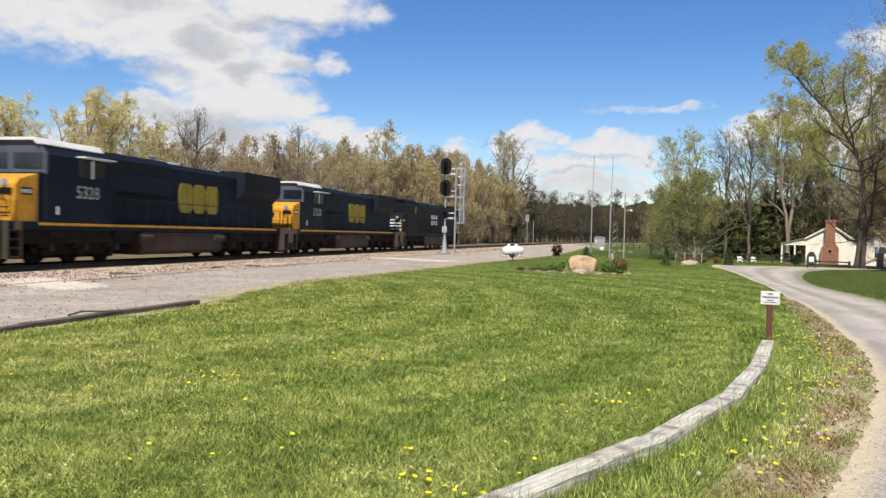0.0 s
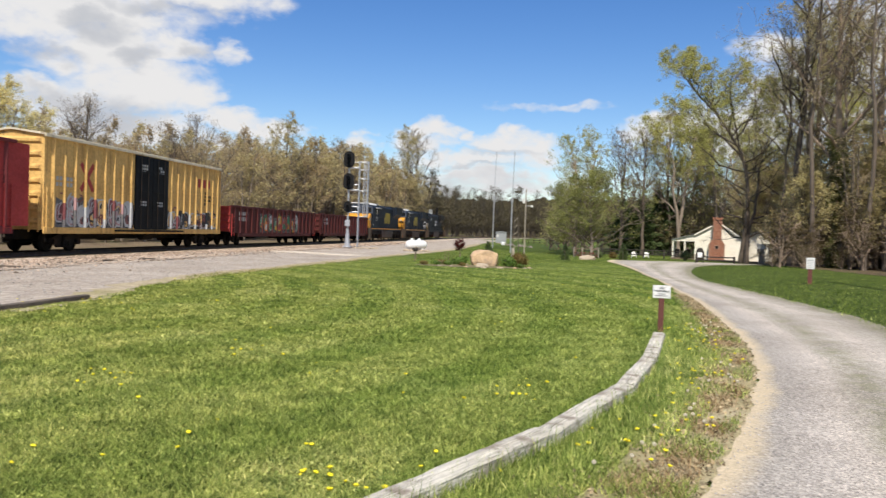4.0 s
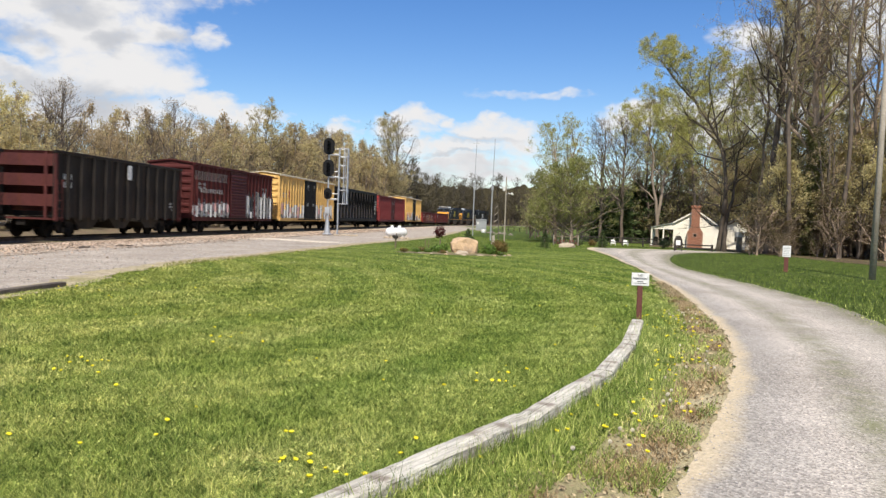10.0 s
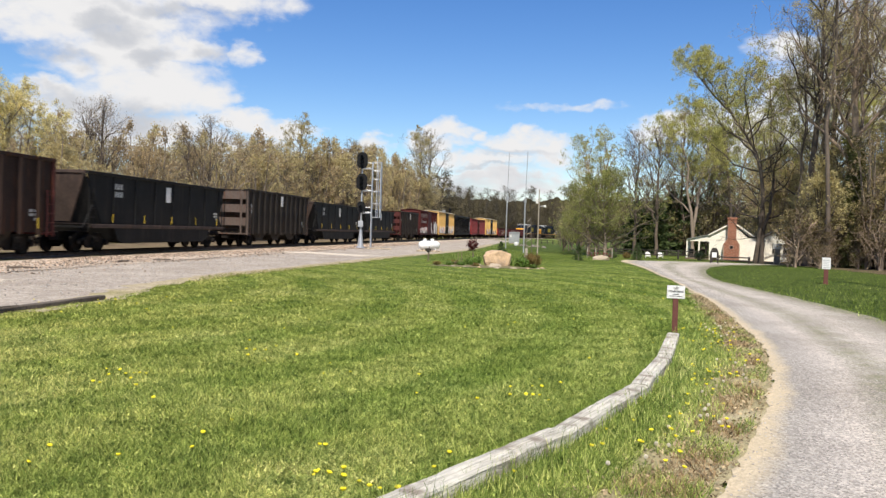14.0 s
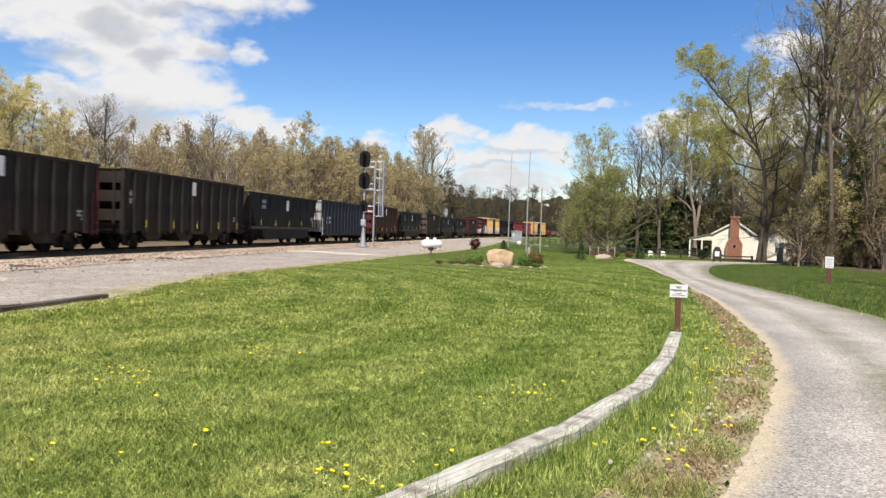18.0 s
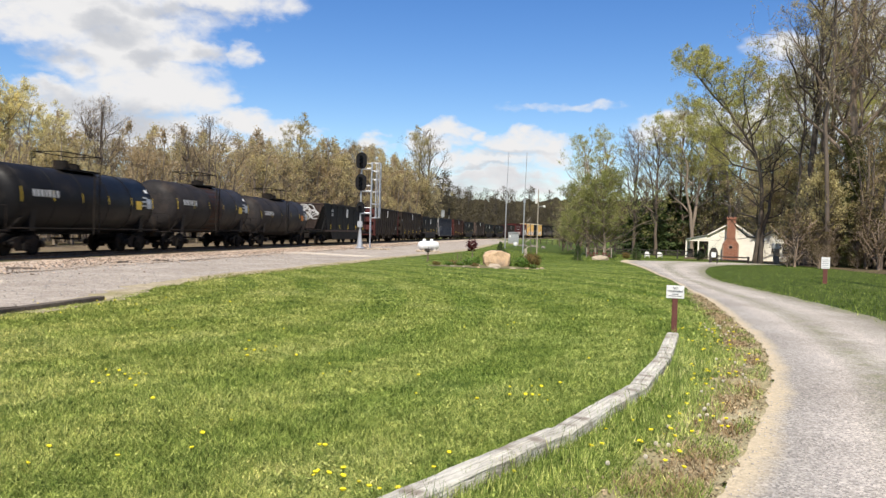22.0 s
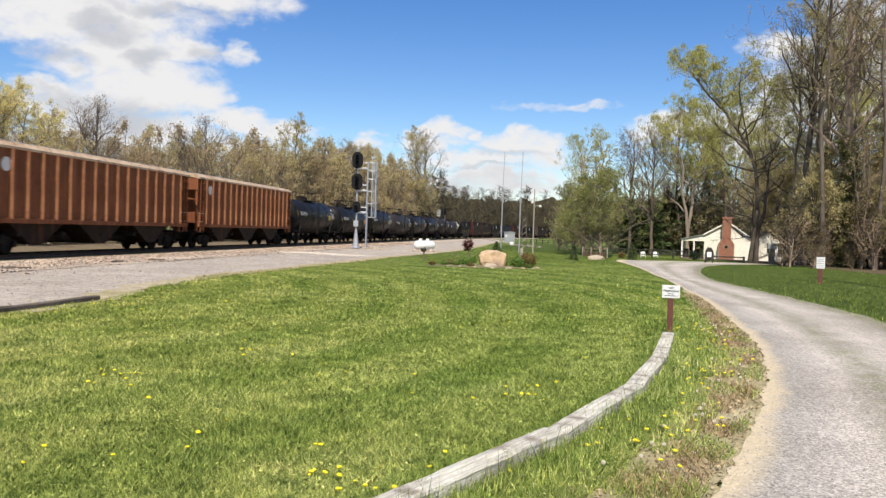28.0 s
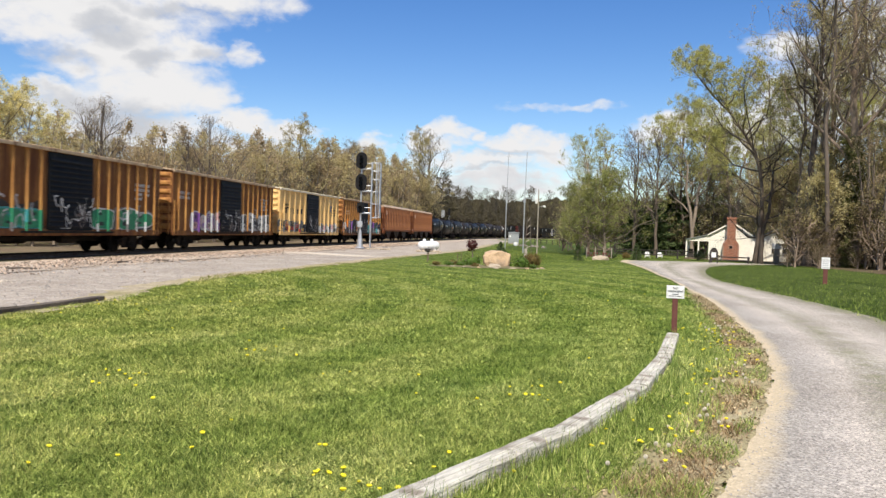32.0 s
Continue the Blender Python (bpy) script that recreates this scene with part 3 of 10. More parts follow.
def build_ground():
    # one sheet to the horizon, its squares growing with distance
    g = np.sort(np.concatenate([np.linspace(-20, 60, 81), -20 - np.geomspace(2, 2400, 40), 60 + np.geomspace(2, 2400, 40)]))
    h = np.sort(np.concatenate([np.linspace(-10, 120, 131), -10 - np.geomspace(2, 2400, 30), 120 + np.geomspace(3, 2400, 40)]))
    gx, gy = np.meshgrid(g, h)
    v = np.stack([gx, gy, ground_z(gx, gy)], -1).reshape(-1, 3)
    idx = np.arange(gx.size).reshape(gx.shape)
    q = np.stack([idx[:-1, :-1], idx[:-1, 1:], idx[1:, 1:], idx[1:, :-1]], -1).reshape(-1, 4)
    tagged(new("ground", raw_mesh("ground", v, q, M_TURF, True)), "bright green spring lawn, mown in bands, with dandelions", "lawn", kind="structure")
    ys = np.arange(-28, 178, 0.6)
    le = resample(LAWN_EDGE, ys)
    s = np.interp(ys, _ty, SS)
    tr = np.stack(on_track(s, 2.0)[:2], -1)
    sheet("gravel_yard", tr, le, 0.008, M_YARD, "grey compacted gravel yard between the track and the lawn", "gravel", 24, 0.22)
    yv = np.arange(6, 120, 0.25)
    ve = resample(LAWN_EDGE, yv)
    sheet("dry_verge", ve + np.array([[-0.5, 0.0]]), ve + np.array([[0.3, 0.0]]), 0.016, M_STRAW, "dry straw-coloured rim between the gravel and the lawn", "dry grass", 5, 0.3)
    yd = np.concatenate([np.arange(-13, 20, 0.12), np.arange(20, 61.5, 0.5)])
    sheet("driveway", resample(DRIVE_L, yd), resample(DRIVE_R, yd), 0.02, M_DRIVE, "pale grey gravel driveway that bends to the house", "driveway", 22, 0.1)
    yl = np.arange(2.5, 24, 0.12)
    dl = resample(DRIVE_L, yl)
    wide = np.interp(yl, [2.5, 6, 9, 13, 18, 24], [1.0, 0.8, 0.62, 0.45, 0.3, 0.15])[:, None]
    dirn = np.array([[-1.0, 0.35]]) / 1.06
    sheet("leaf_strip", dl + dirn * wide, dl + 0.15, 0.011, M_LITTER, "strip of brown dead leaves beside the driveway", "leaves", 8, 0.2)
    yr = np.arange(-8, 62, 0.4)
    dr = resample(DRIVE_R, yr)
    sheet("roadside_verge", dr - np.array([[0.1, 0]]), np.stack([np.interp(yr, [-8, 30, 45, 62], [24, 30, 29.5, 34]), yr], -1), 0.012, M_DIMTURF, "green verge between the drive and the woods, shade put into its colour", "grass", 30, 0.2)
    # woodland floor to the right and beyond the track
    yw = np.arange(30, 130, 1.5)
    wl = np.stack([np.interp(yw, [30, 45, 60, 130], [27, 28.5, 33, 52]), yw], -1)
    sheet("woods_floor", wl, wl + np.array([[90, 0]]), 0.03, M_WOODS, "woodland floor with dead leaves, tree shade put into its colour", "forest floor", 20, 0.6)
    sf = np.arange(-140, 330, 2.0)
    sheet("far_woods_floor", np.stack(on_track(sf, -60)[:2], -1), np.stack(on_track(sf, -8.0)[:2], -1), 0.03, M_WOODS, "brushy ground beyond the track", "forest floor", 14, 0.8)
    yf = np.arange(100, 190, 2.0)
    sheet("rough_field", np.stack([np.interp(yf, [100, 190], [17.5, 40]), yf], -1), np.stack([np.interp(yf, [100, 130, 190], [52, 70, 120]), yf], -1), 0.025, M_DIMTURF, "rough grass running to the far fence, shade put into its colour", "field", 16, 0.8)
    # wooded rise that closes the distance
    az = np.radians(np.arange(-62, 66, 0.12))
    rows = []
    for k, (dist, up) in enumerate([(405, 0.0), (412, 0.5), (418, 0.8), (425, 1.0), (450, 0.9)]):
        x, y = np.sin(az) * dist, np.cos(az) * dist
        top = np.array([19.5 + 2.0 * noise.noise(Vector((a * 9, 0, 0))) + 2.0 * noise.noise(Vector((a * 60, k * 0.6, 0))) + 1.8 * noise.noise(Vector((a * 190, k * 0.9, 5))) for a in az])
        rows.append(np.stack([x, y, ground_z(x, y) + top * up], -1))
    v = np.stack(rows, 1)
    idx = np.arange(v.shape[0] * v.shape[1]).reshape(v.shape[:2])
    q = np.stack([idx[:-1, :-1], idx[:-1, 1:], idx[1:, 1:], idx[1:, :-1]], -1).reshape(-1, 4)
    tagged(new("wooded_ridge", raw_mesh("wooded_ridge", v.reshape(-1, 3), q, M_RIDGE, False)), "low brown wooded ridge closing the distance", "ridge", kind="structure")


    sheet("far_bank", np.stack(on_track(sf, -8.6)[:2], -1), np.stack(on_track(sf, -3.0)[:2], -1), 0.01, M_BANK, "dry tan grass bank beyond the rails", "dry grass", 8, 0.3)


def build_track():
    # ballast bed
    s = np.arange(-130, 420, 0.7)
    prof = [(-3.6, -0.02), (-2.4, 0.02), (-1.5, 0.045), (0, 0.05), (1.5, 0.045), (3.4, 0.03), (4.8, 0.035), (6.0, 0.026)]
    rows = []
    for off, z in prof:
        x, y, _ = on_track(s, off)
        wob = np.array([noise.noise(Vector((a * 1.5, b * 1.5, off))) for a, b in zip(x, y)]) * (0.3 if abs(off) > 3.3 else 0.03)
        x, y, _ = on_track(s, off + wob)
        rows.append(np.stack([x, y, np.full_like(x, z - 0.1 * (1 - float(step_(4.5, 8.5, abs(off)))))], -1))
    v = np.stack(rows, 1)
    idx = np.arange(v.shape[0] * v.shape[1]).reshape(v.shape[:2])
    q = np.stack([idx[:-1, :-1], idx[:-1, 1:], idx[1:, 1:], idx[1:, :-1]], -1).reshape(-1, 4)
    tagged(new("ballast_bed", raw_mesh("ballast_bed", v.reshape(-1, 3), q, M_BALLAST, True)), "tan crushed stone ballast under the track", "ballast", kind="structure")
    # dark strip over the ballast: shade under the train, done as colour
    rows = []
    for off, z in ((-1.75, 0.04), (-0.9, 0.054), (0.9, 0.054), (1.75, 0.042)):
        wob = np.array([noise.noise(Vector((k * 1.3, off, 2))) for k in s]) * (0.25 if abs(off) > 1.5 else 0.0)
        x, y, _ = on_track(s, off + wob)
        rows.append(np.stack([x, y, np.full_like(x, z - 0.094)], -1))
    v = np.stack(rows, 1)
    idx = np.arange(v.shape[0] * 4).reshape(-1, 4)
    q = np.stack([idx[:-1, :-1], idx[:-1, 1:], idx[1:, 1:], idx[1:, :-1]], -1).reshape(-1, 4)
    tagged(new("shade_toned_ballast", raw_mesh("shade_toned_ballast", v.reshape(-1, 3), q, M_TRACKSHADE, True)), "ballast between the rails, the train's shade put into its colour", "ballast", kind="structure")
    rail_prof = [(-0.075, 0.02), (0.075, 0.02), (0.075, 0.035), (0.012, 0.05), (0.012, 0.155), (0.036, 0.165), (0.036, 0.198), (-0.036, 0.198), (-0.036, 0.165), (-0.012, 0.155), (-0.012, 0.05), (-0.075, 0.035)]
    line = thing("railway_track", "single railway track of worn steel rails on dark wooden ties", "railway track", kind="structure")
    s2 = np.arange(-125, 415, 1.5)
    for side in (-0.7525, 0.7525):
        vs = []
        for a, z in rail_prof:
            x, y, _ = on_track(s2, side + a)
            vs.append(np.stack([x, y, np.full_like(x, z - 0.098)], -1))
        v = np.stack(vs, 1)
        n = len(rail_prof)
        idx = np.arange(len(s2) * n).reshape(len(s2), n)
        nx = np.roll(idx, -1, 1)
        q = np.stack([idx[:-1], nx[:-1], nx[1:], idx[1:]], -1).reshape(-1, 4)
        part("rail", raw_mesh("rail", v.reshape(-1, 3), q, M_RAIL), None, line)
    tie = Bag().box(-1.3, 1.3, -0.115, 0.115, -0.1, 0.062, 0.012).mesh("tie", M_TIE)
    k = 0
    for s in np.arange(-58, 92, 0.52):
        if k >= 288:
            break
        x, y, h = on_track(s)
        part("tie", tie, None, line, at=pose(x, y, -0.1, 0, 0, -math.degrees(h)))
        k += 1
    rest = Bag()
    for s in np.arange(92, 330, 0.55):
        x, y, h = on_track(s)
        rest.box(-1.3, 1.3, -0.115, 0.115, -0.05, 0.062, m=pose(x, y, -0.1, 0, 0, -math.degrees(h)))
    tagged(part("far_ties", rest, M_TIE, line), kind="stuff")


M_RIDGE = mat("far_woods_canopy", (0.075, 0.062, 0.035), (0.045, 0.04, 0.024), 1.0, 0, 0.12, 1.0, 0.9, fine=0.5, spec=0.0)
M_RAIL = mat("rail_steel", (0.10, 0.065, 0.045), (0.17, 0.12, 0.09), 0.5, 0.6, 3)
M_TIE = mat("creosoted_wood", (0.045, 0.036, 0.028), (0.075, 0.06, 0.048), 0.9, 0, 3, 0.5, 30, obj=0.2)
build_ground()
build_track()
# ---------------------------------------------------------------- the train
# Each car stands in its own space: x along its way, the sunny lineside at minus y, z up from the rail.
WHEEL_R = 0.45
CAR_PAINT = {}


def paint(name, c, c2=None, rust=0.3, streak=True, rough=0.6, stain=RUST, spec=0.1):
    if name not in CAR_PAINT:
        CAR_PAINT[name] = mat(name, c, c2, rough, 0, 0.7, 0.12, 12, stain, rust, streak, 0.9, fine=0.14, spec=spec)
    return CAR_PAINT[name]


def wheel_mesh():
    b = Bag()
    for side in (-1, 1):
        prof = [(0.0, 0.06), (0.68, 0.06), (0.69, 0.12), (0.675, 0.33), (0.665, 0.40), (0.665, 0.475), (0.70, 0.478), (0.712, 0.452), (0.80, 0.445), (0.805, 0.39), (0.765, 0.37), (0.76, 0.15), (0.80, 0.12), (0.80, 0.08), (0.95, 0.075)]
        n, base = 18, len(b.v)
        for y, r in prof:
            for k in range(n):
                g = 2 * math.pi * k / n
                b.v.append((r * math.cos(g), side * y, r * math.sin(g)))
        for i in range(len(prof) - 1):
            for k in range(n):
                j = (k + 1) % n
                b.f.append((base + i * n + k, base + i * n + j, base + i * n + n + j, base + i * n + n + k))
        b.f.append(tuple(base + (len(prof) - 1) * n + k for k in range(n)))
    return b.mesh("wheelset", M_IRON)


WHEELSET = wheel_mesh()


def sideframe_mesh(wb):
    """The cast frame of a freight truck: an arch over the springs between two journal boxes."""
    h = wb / 2
    out = [(-h - 0.22, 0.36), (-h + 0.2, 0.36), (-0.5, 0.2), (0.5, 0.2), (h - 0.2, 0.36), (h + 0.22, 0.36), (h + 0.24, 0.58), (h - 0.1, 0.66), (0.42, 0.8), (-0.42, 0.8), (-h + 0.1, 0.66), (-h - 0.24, 0.58)]
    b = Bag().prism(out, -0.06, 0.06)
    return b.mesh("side_frame", M_IRON)


FRAME_2 = sideframe_mesh(1.78)
SPRING = Bag().tube([(0, -0.09, 0.24), (0, -0.09, 0.5)], 0.075, 8).mesh("spring", M_IRON)
BOLSTER = Bag().box(-0.2, 0.2, -1.2, 1.2, 0.48, 0.72, 0.04).mesh("bolster", M_IRON)
JOURNAL = Bag().tube([(0, -0.14, 0), (0, 0.12, 0)], 0.13, 10).mesh("journal_box", M_IRON)
FRAME_3 = Bag().prism([(-2.35, 0.42), (-1.5, 0.36), (0, 0.38), (1.5, 0.36), (2.35, 0.42), (2.4, 0.75), (1.6, 0.98), (0.9, 0.8), (0, 1.0), (-0.9, 0.8), (-1.6, 0.98), (-2.4, 0.75)], -0.07, 0.07).mesh("side_frame", M_IRON)
ROLLING = []


def truck(car, x, axles=2):
    tk = part("truck", BOLSTER, None, car, at=pose(x, 0, 0))
    spots = (-0.89, 0.89) if axles == 2 else (-1.9, 0.0, 1.9)
    for side in (-1, 1):
        part("side_frame", FRAME_2 if axles == 2 else FRAME_3, None, tk, at=pose(0, side * 1.0, 0))
        if axles == 2:
            for a in (-0.2, 0.0, 0.2):
                part("spring", SPRING, None, tk, at=pose(a, side * 1.02, 0, 0, 0, 0 if side < 0 else 180))
        for a in spots:
            part("journal_box", JOURNAL, None, tk, at=pose(a, side * 1.08, WHEEL_R, 0, 0, 0 if side < 0 else 180))
    for a in spots:
        w = part("wheelset", WHEELSET, None, tk, at=pose(a, 0, WHEEL_R))
        ROLLING.append((w, car, a))
    return tk


def coupler_mesh():
    b = Bag().box(-0.35, 0.05, -0.09, 0.09, 0.76, 0.94, 0.02).box(0.05, 0.3, -0.14, 0.14, 0.72, 0.98, 0.05)
    b.tube([(0.2, -0.1, 0.75), (0.22, -0.12, 0.5), (0.3, -0.16, 0.42)], 0.03, 6)
    return b.mesh("coupler", M_IRON)


COUPLER = coupler_mesh()
LADDERS = {}


def ladder_mesh(h, rungs, w=0.42):
    key = (round(h, 2), rungs, w)
    if key not in LADDERS:
        b = Bag()
        for x in (-w / 2, w / 2):
            b.box(x - 0.02, x + 0.02, -0.05, 0.0, 0, h)
        for i in range(rungs):
            z = h * (i + 0.5) / rungs
            b.tube([(-w / 2, -0.05, z), (w / 2, -0.05, z)], 0.014, 5)
        LADDERS[key] = b.mesh("ladder")
    return LADDERS[key]


def ladder(car, x, y, z, h, material, turn=0, rungs=5, w=0.42):
    me = ladder_mesh(h, rungs, w)
    ob = new("ladder", me if not me.materials else me.copy())
    if not ob.data.materials:
        ob.data.materials.append(material)
    else:
        ob.data.materials[0] = material
    ob.parent, ob.matrix_basis = car, pose(x, y, z, 0, 0, turn)
    return ob


def car_base(name, label, category, L, slot, u, truck_in=1.9, axles=2, group="cars of the freight train"):
    """The Empty of a car, its two trucks and couplers. u: the middle of its place in the train."""
    car = thing(name, label, category, group)
    car["u"], car["half"] = u, L / 2 - truck_in
    for s in (-1, 1):
        truck(car, s * (L / 2 - truck_in), axles)
        part("coupler", COUPLER, None, car, at=pose(s * (slot / 2 - 0.22), 0, 0, 0, 0, 0 if s > 0 else 180))
    CARS.append(car)
    return car


CARS = []


def lettering(car, x, y, z, w, h, rows, cols, material, name="letter_bar", gap=0.3, seed=0):
    """Plain bars in place of stencilled writing."""
    rnd = random.Random(seed)
    me = Bag().box(0, w / cols * (1 - gap), -0.004, 0.002, 0, h / rows * 0.68).mesh(name, material)
    for r in range(rows):
        zz = z + h * (rows - 1 - r) / rows
        for c in range(cols):
            if rows > 2 and rnd.random() < 0.12:
                continue
            part(name, me, None, car, at=pose(x + w * c / cols, y, zz))


def ribbon(bag, pts, w, y):
    """A flat painted stroke along points (x, z), with round joints."""
    for (x0, z0), (x1, z1) in zip(pts[:-1], pts[1:]):
        L = math.hypot(x1 - x0, z1 - z0) + 1e-6
        nx, nz = -(z1 - z0) / L * w / 2, (x1 - x0) / L * w / 2
        bag.prism([(x0 + nx, z0 + nz), (x1 + nx, z1 + nz), (x1 - nx, z1 - nz), (x0 - nx, z0 - nz)], y - 0.001, y)
    for x, z in pts:
        bag.prism([(x + w / 2 * math.cos(g), z + w / 2 * math.sin(g)) for g in np.linspace(0, 2 * math.pi, 8, False)], y - 0.0014, y)


def blob(cx, cz, w, h, grow_, rnd_seed):
    """The outline of one fat sprayed shape: a squarish rounded block with uneven sides."""
    rnd = random.Random(rnd_seed)
    lean, waist, bulge = rnd.uniform(-0.18, 0.18), rnd.uniform(-0.12, 0.12), rnd.uniform(0.9, 1.15)
    out = []
    for k in range(22):
        g = 2 * math.pi * k / 22
        c, d = math.cos(g), math.sin(g)
        x = math.copysign(abs(c) ** 0.55, c) * (1 + waist * d + 0.06 * math.sin(3 * g + rnd_seed))
        z = math.copysign(abs(d) ** 0.5, d) * (1 + 0.07 * math.sin(2 * g + rnd_seed * 1.7))
        out.append((cx + x * (w / 2 * bulge + grow_) + lean * z * h * 0.4, cz + z * (h / 2 + grow_)))
    return out


def scrawl(car, x0, x1, z0, z1, y, materials, count, seed, fat=0.07):
    """Loose looping strokes of spray paint."""
    rnd = random.Random(seed)
    for k in range(count):
        cx, cz = rnd.uniform(x0 + 0.1, x1 - 0.1), rnd.uniform(z0 + 0.12, z1 - 0.12)
        a, turn, rx, rz = rnd.uniform(0, 6.28), rnd.choice((-1, 1)) * rnd.uniform(0.7, 1.3), rnd.uniform(0.1, 0.4), rnd.uniform(0.15, 0.45)
        pts = [(min(max(cx + rx * math.cos(a + turn * j) * (1 - 0.1 * j) + 0.05 * j, x0), x1), min(max(cz + rz * math.sin(a + turn * j), z0), z1)) for j in range(5)]
        b = Bag()
        ribbon(b, pts, fat * rnd.uniform(0.6, 1.3), y - 0.0006 * (k % 5))
        part("graffiti_stroke", b, rnd.choice(materials), car)


def graffiti(car, x0, x1, z0, z1, y, colours, outline, seed, n=6, ribs=(), rw=1.0):
    """Spray paint as plain fat blocks side by side, each with a shadow, a rim, a fill in two tones, dark slits and a bright line; it runs over the ribs too."""
    rnd = random.Random(seed)
    n = max(3, int(n * 0.8))
    w = (x1 - x0) / n
    back = Bag()
    top = [(x0 + (x1 - x0) * k / 18, z1 - (z1 - z0) * rnd.uniform(0.0, 0.28)) for k in range(19)]
    back.prism([(x0, z0 - 0.05)] + top + [(x1, z0 - 0.05)], y - 0.0015, y + 0.002)
    part("graffiti_ground", back, rnd.choice((M_TAGGREY, M_TAGDARK)), car)
    tones = []
    for i in range(n):
        cx, hh = x0 + w * (i + 0.5 + rnd.uniform(-0.15, 0.15)), (z1 - z0) * rnd.uniform(0.62, 1.0)
        cz = z0 + hh / 2 + 0.02 + rnd.uniform(0, (z1 - z0) - hh) * 0.5
        e = y - 0.0005 * (i % 4)
        ident = seed * 31 + i
        col = colours[i % len(colours)]
        tones.append((cx - w / 2, cx + w / 2, cz + hh / 2, col))
        lt = part("graffiti_shape", Bag().prism([(a + 0.07, b - 0.05) for a, b in blob(cx, cz, w, hh, 0.06, ident)], e - 0.003, e), M_TAGDARK, car)
        part("graffiti_rim", Bag().prism(blob(cx, cz, w, hh, 0.03, ident), e - 0.006, e - 0.002), outline, lt)
        part("graffiti_fill", Bag().prism(blob(cx, cz, w, hh, -0.05, ident), e - 0.009, e - 0.005), col, lt)
        part("graffiti_fade", Bag().prism([(cx + (a - cx) * 0.78, cz - hh * 0.22 + (b - cz) * 0.4) for a, b in blob(cx, cz, w, hh, -0.05, ident)], e - 0.0115, e - 0.008), colours[(i + 1) % len(colours)], lt)
        for k in range(rnd.choice((1, 2, 2))):
            ax, az, ah = cx + w * rnd.uniform(-0.2, 0.2), cz + hh * (0.24 if k else -0.2), hh * rnd.uniform(0.12, 0.2)
            part("graffiti_slit", Bag().prism(blob(ax, az, w * 0.2, ah, 0, ident + k), e - 0.014, e - 0.010), M_TAGDARK, lt)
        s2 = Bag()
        bx = cx - w * 0.3
        ribbon(s2, [(bx, cz - hh * 0.1), (bx + w * 0.03, cz + hh * 0.28), (bx + w * 0.2, cz + hh * 0.37)], min(0.07, w * 0.09), e - 0.016)
        part("graffiti_stroke", s2, M_TAGWHITE, lt)
    scrawl(car, x0, x1, z0, z1 + 0.1, y - 0.018, list(colours) + [M_TAGWHITE, M_TAGDARK, outline, M_TAGGREY], int(n * 2.4), seed + 500)
    for x in ribs:
        for a, b, top_, col in tones:
            if a < x <= b:
                cut = z0 + (top_ - z0) * rnd.uniform(0.25, 0.6)
                for lo, hi, m in ((z0, cut, rnd.choice((col, M_TAGGREY, outline))), (cut, top_ - 0.05, col if rnd.random() < 0.7 else outline)):
                    me = Bag().prism([(-0.124 * rw, -0.001), (-0.037 * rw, -0.104), (0.037 * rw, -0.104), (0.124 * rw, -0.001)], lo, hi, "z")
                    part("rib_paint", me, m, car, at=pose(x, y + 0.002, 0))


M_TAGDARK = mat("black_spray", (0.015, 0.015, 0.018), None, 0.5)
M_TAGGREY = mat("grey_spray", (0.22, 0.21, 0.2), (0.12, 0.115, 0.11), 0.6, fine=0.3)
M_TAGWHITE = mat("white_spray", (0.62, 0.62, 0.6), None, 0.5, fine=0.2)
M_TAGGREEN = mat("green_spray", (0.025, 0.25, 0.115), None, 0.5)
M_TAGTEAL = mat("teal_spray", (0.05, 0.33, 0.33), None, 0.5)
M_TAGPURPLE = mat("purple_spray", (0.20, 0.075, 0.30), None, 0.5)
M_TAGPINK = mat("pink_spray", (0.58, 0.34, 0.32), None, 0.5)
M_TAGRED = mat("red_spray", (0.45, 0.04, 0.035), None, 0.5)
M_TAGWINE = mat("wine_red_spray", (0.27, 0.085, 0.08), (0.17, 0.05, 0.05), 0.5, fine=0.3)
M_TAGORANGE = mat("orange_spray", (0.75, 0.25, 0.03), None, 0.5)
M_TAGYELLOW = mat("yellow_spray", (0.7, 0.48, 0.05), None, 0.5)
M_TAGBLUE = mat("blue_spray", (0.07, 0.16, 0.36), None, 0.5)
M_LETTERDIM = mat("worn_stencil", (0.26, 0.23, 0.21), (0.16, 0.12, 0.11), 0.7, fine=0.35)
M_LETTER = mat("white_stencil", (0.5, 0.5, 0.47), (0.35, 0.35, 0.33), 0.6, fine=0.25)
M_REFLECT = mat("yellow_reflector", (0.72, 0.5, 0.04), None, 0.4)
M_UNDER = mat("dusty_black_steel", (0.012, 0.0105, 0.009), (0.022, 0.018, 0.015), 0.85, 0, 2, 0.2, 20, (0.035, 0.024, 0.016), 0.4, spec=0.15)


def underframe(car, L, z=0.95, half=1.35):
    b = Bag().box(-L / 2, L / 2, -0.22, 0.22, z - 0.42, z, 0.03)
    for x in np.linspace(-L / 2 + 2.8, L / 2 - 2.8, 5):
        b.box(x - 0.08, x + 0.08, -half, half, z - 0.2, z)
    part("centre_sill", b, M_UNDER, car)
    part("brake_cylinder", Bag().tube([(0.6, -0.6, 0.62), (1.7, -0.6, 0.62)], 0.17, 10), M_UNDER, car)
    part("air_tank", Bag().tube([(-1.6, 0.5, 0.62), (-0.3, 0.5, 0.62)], 0.22, 10), M_UNDER, car)


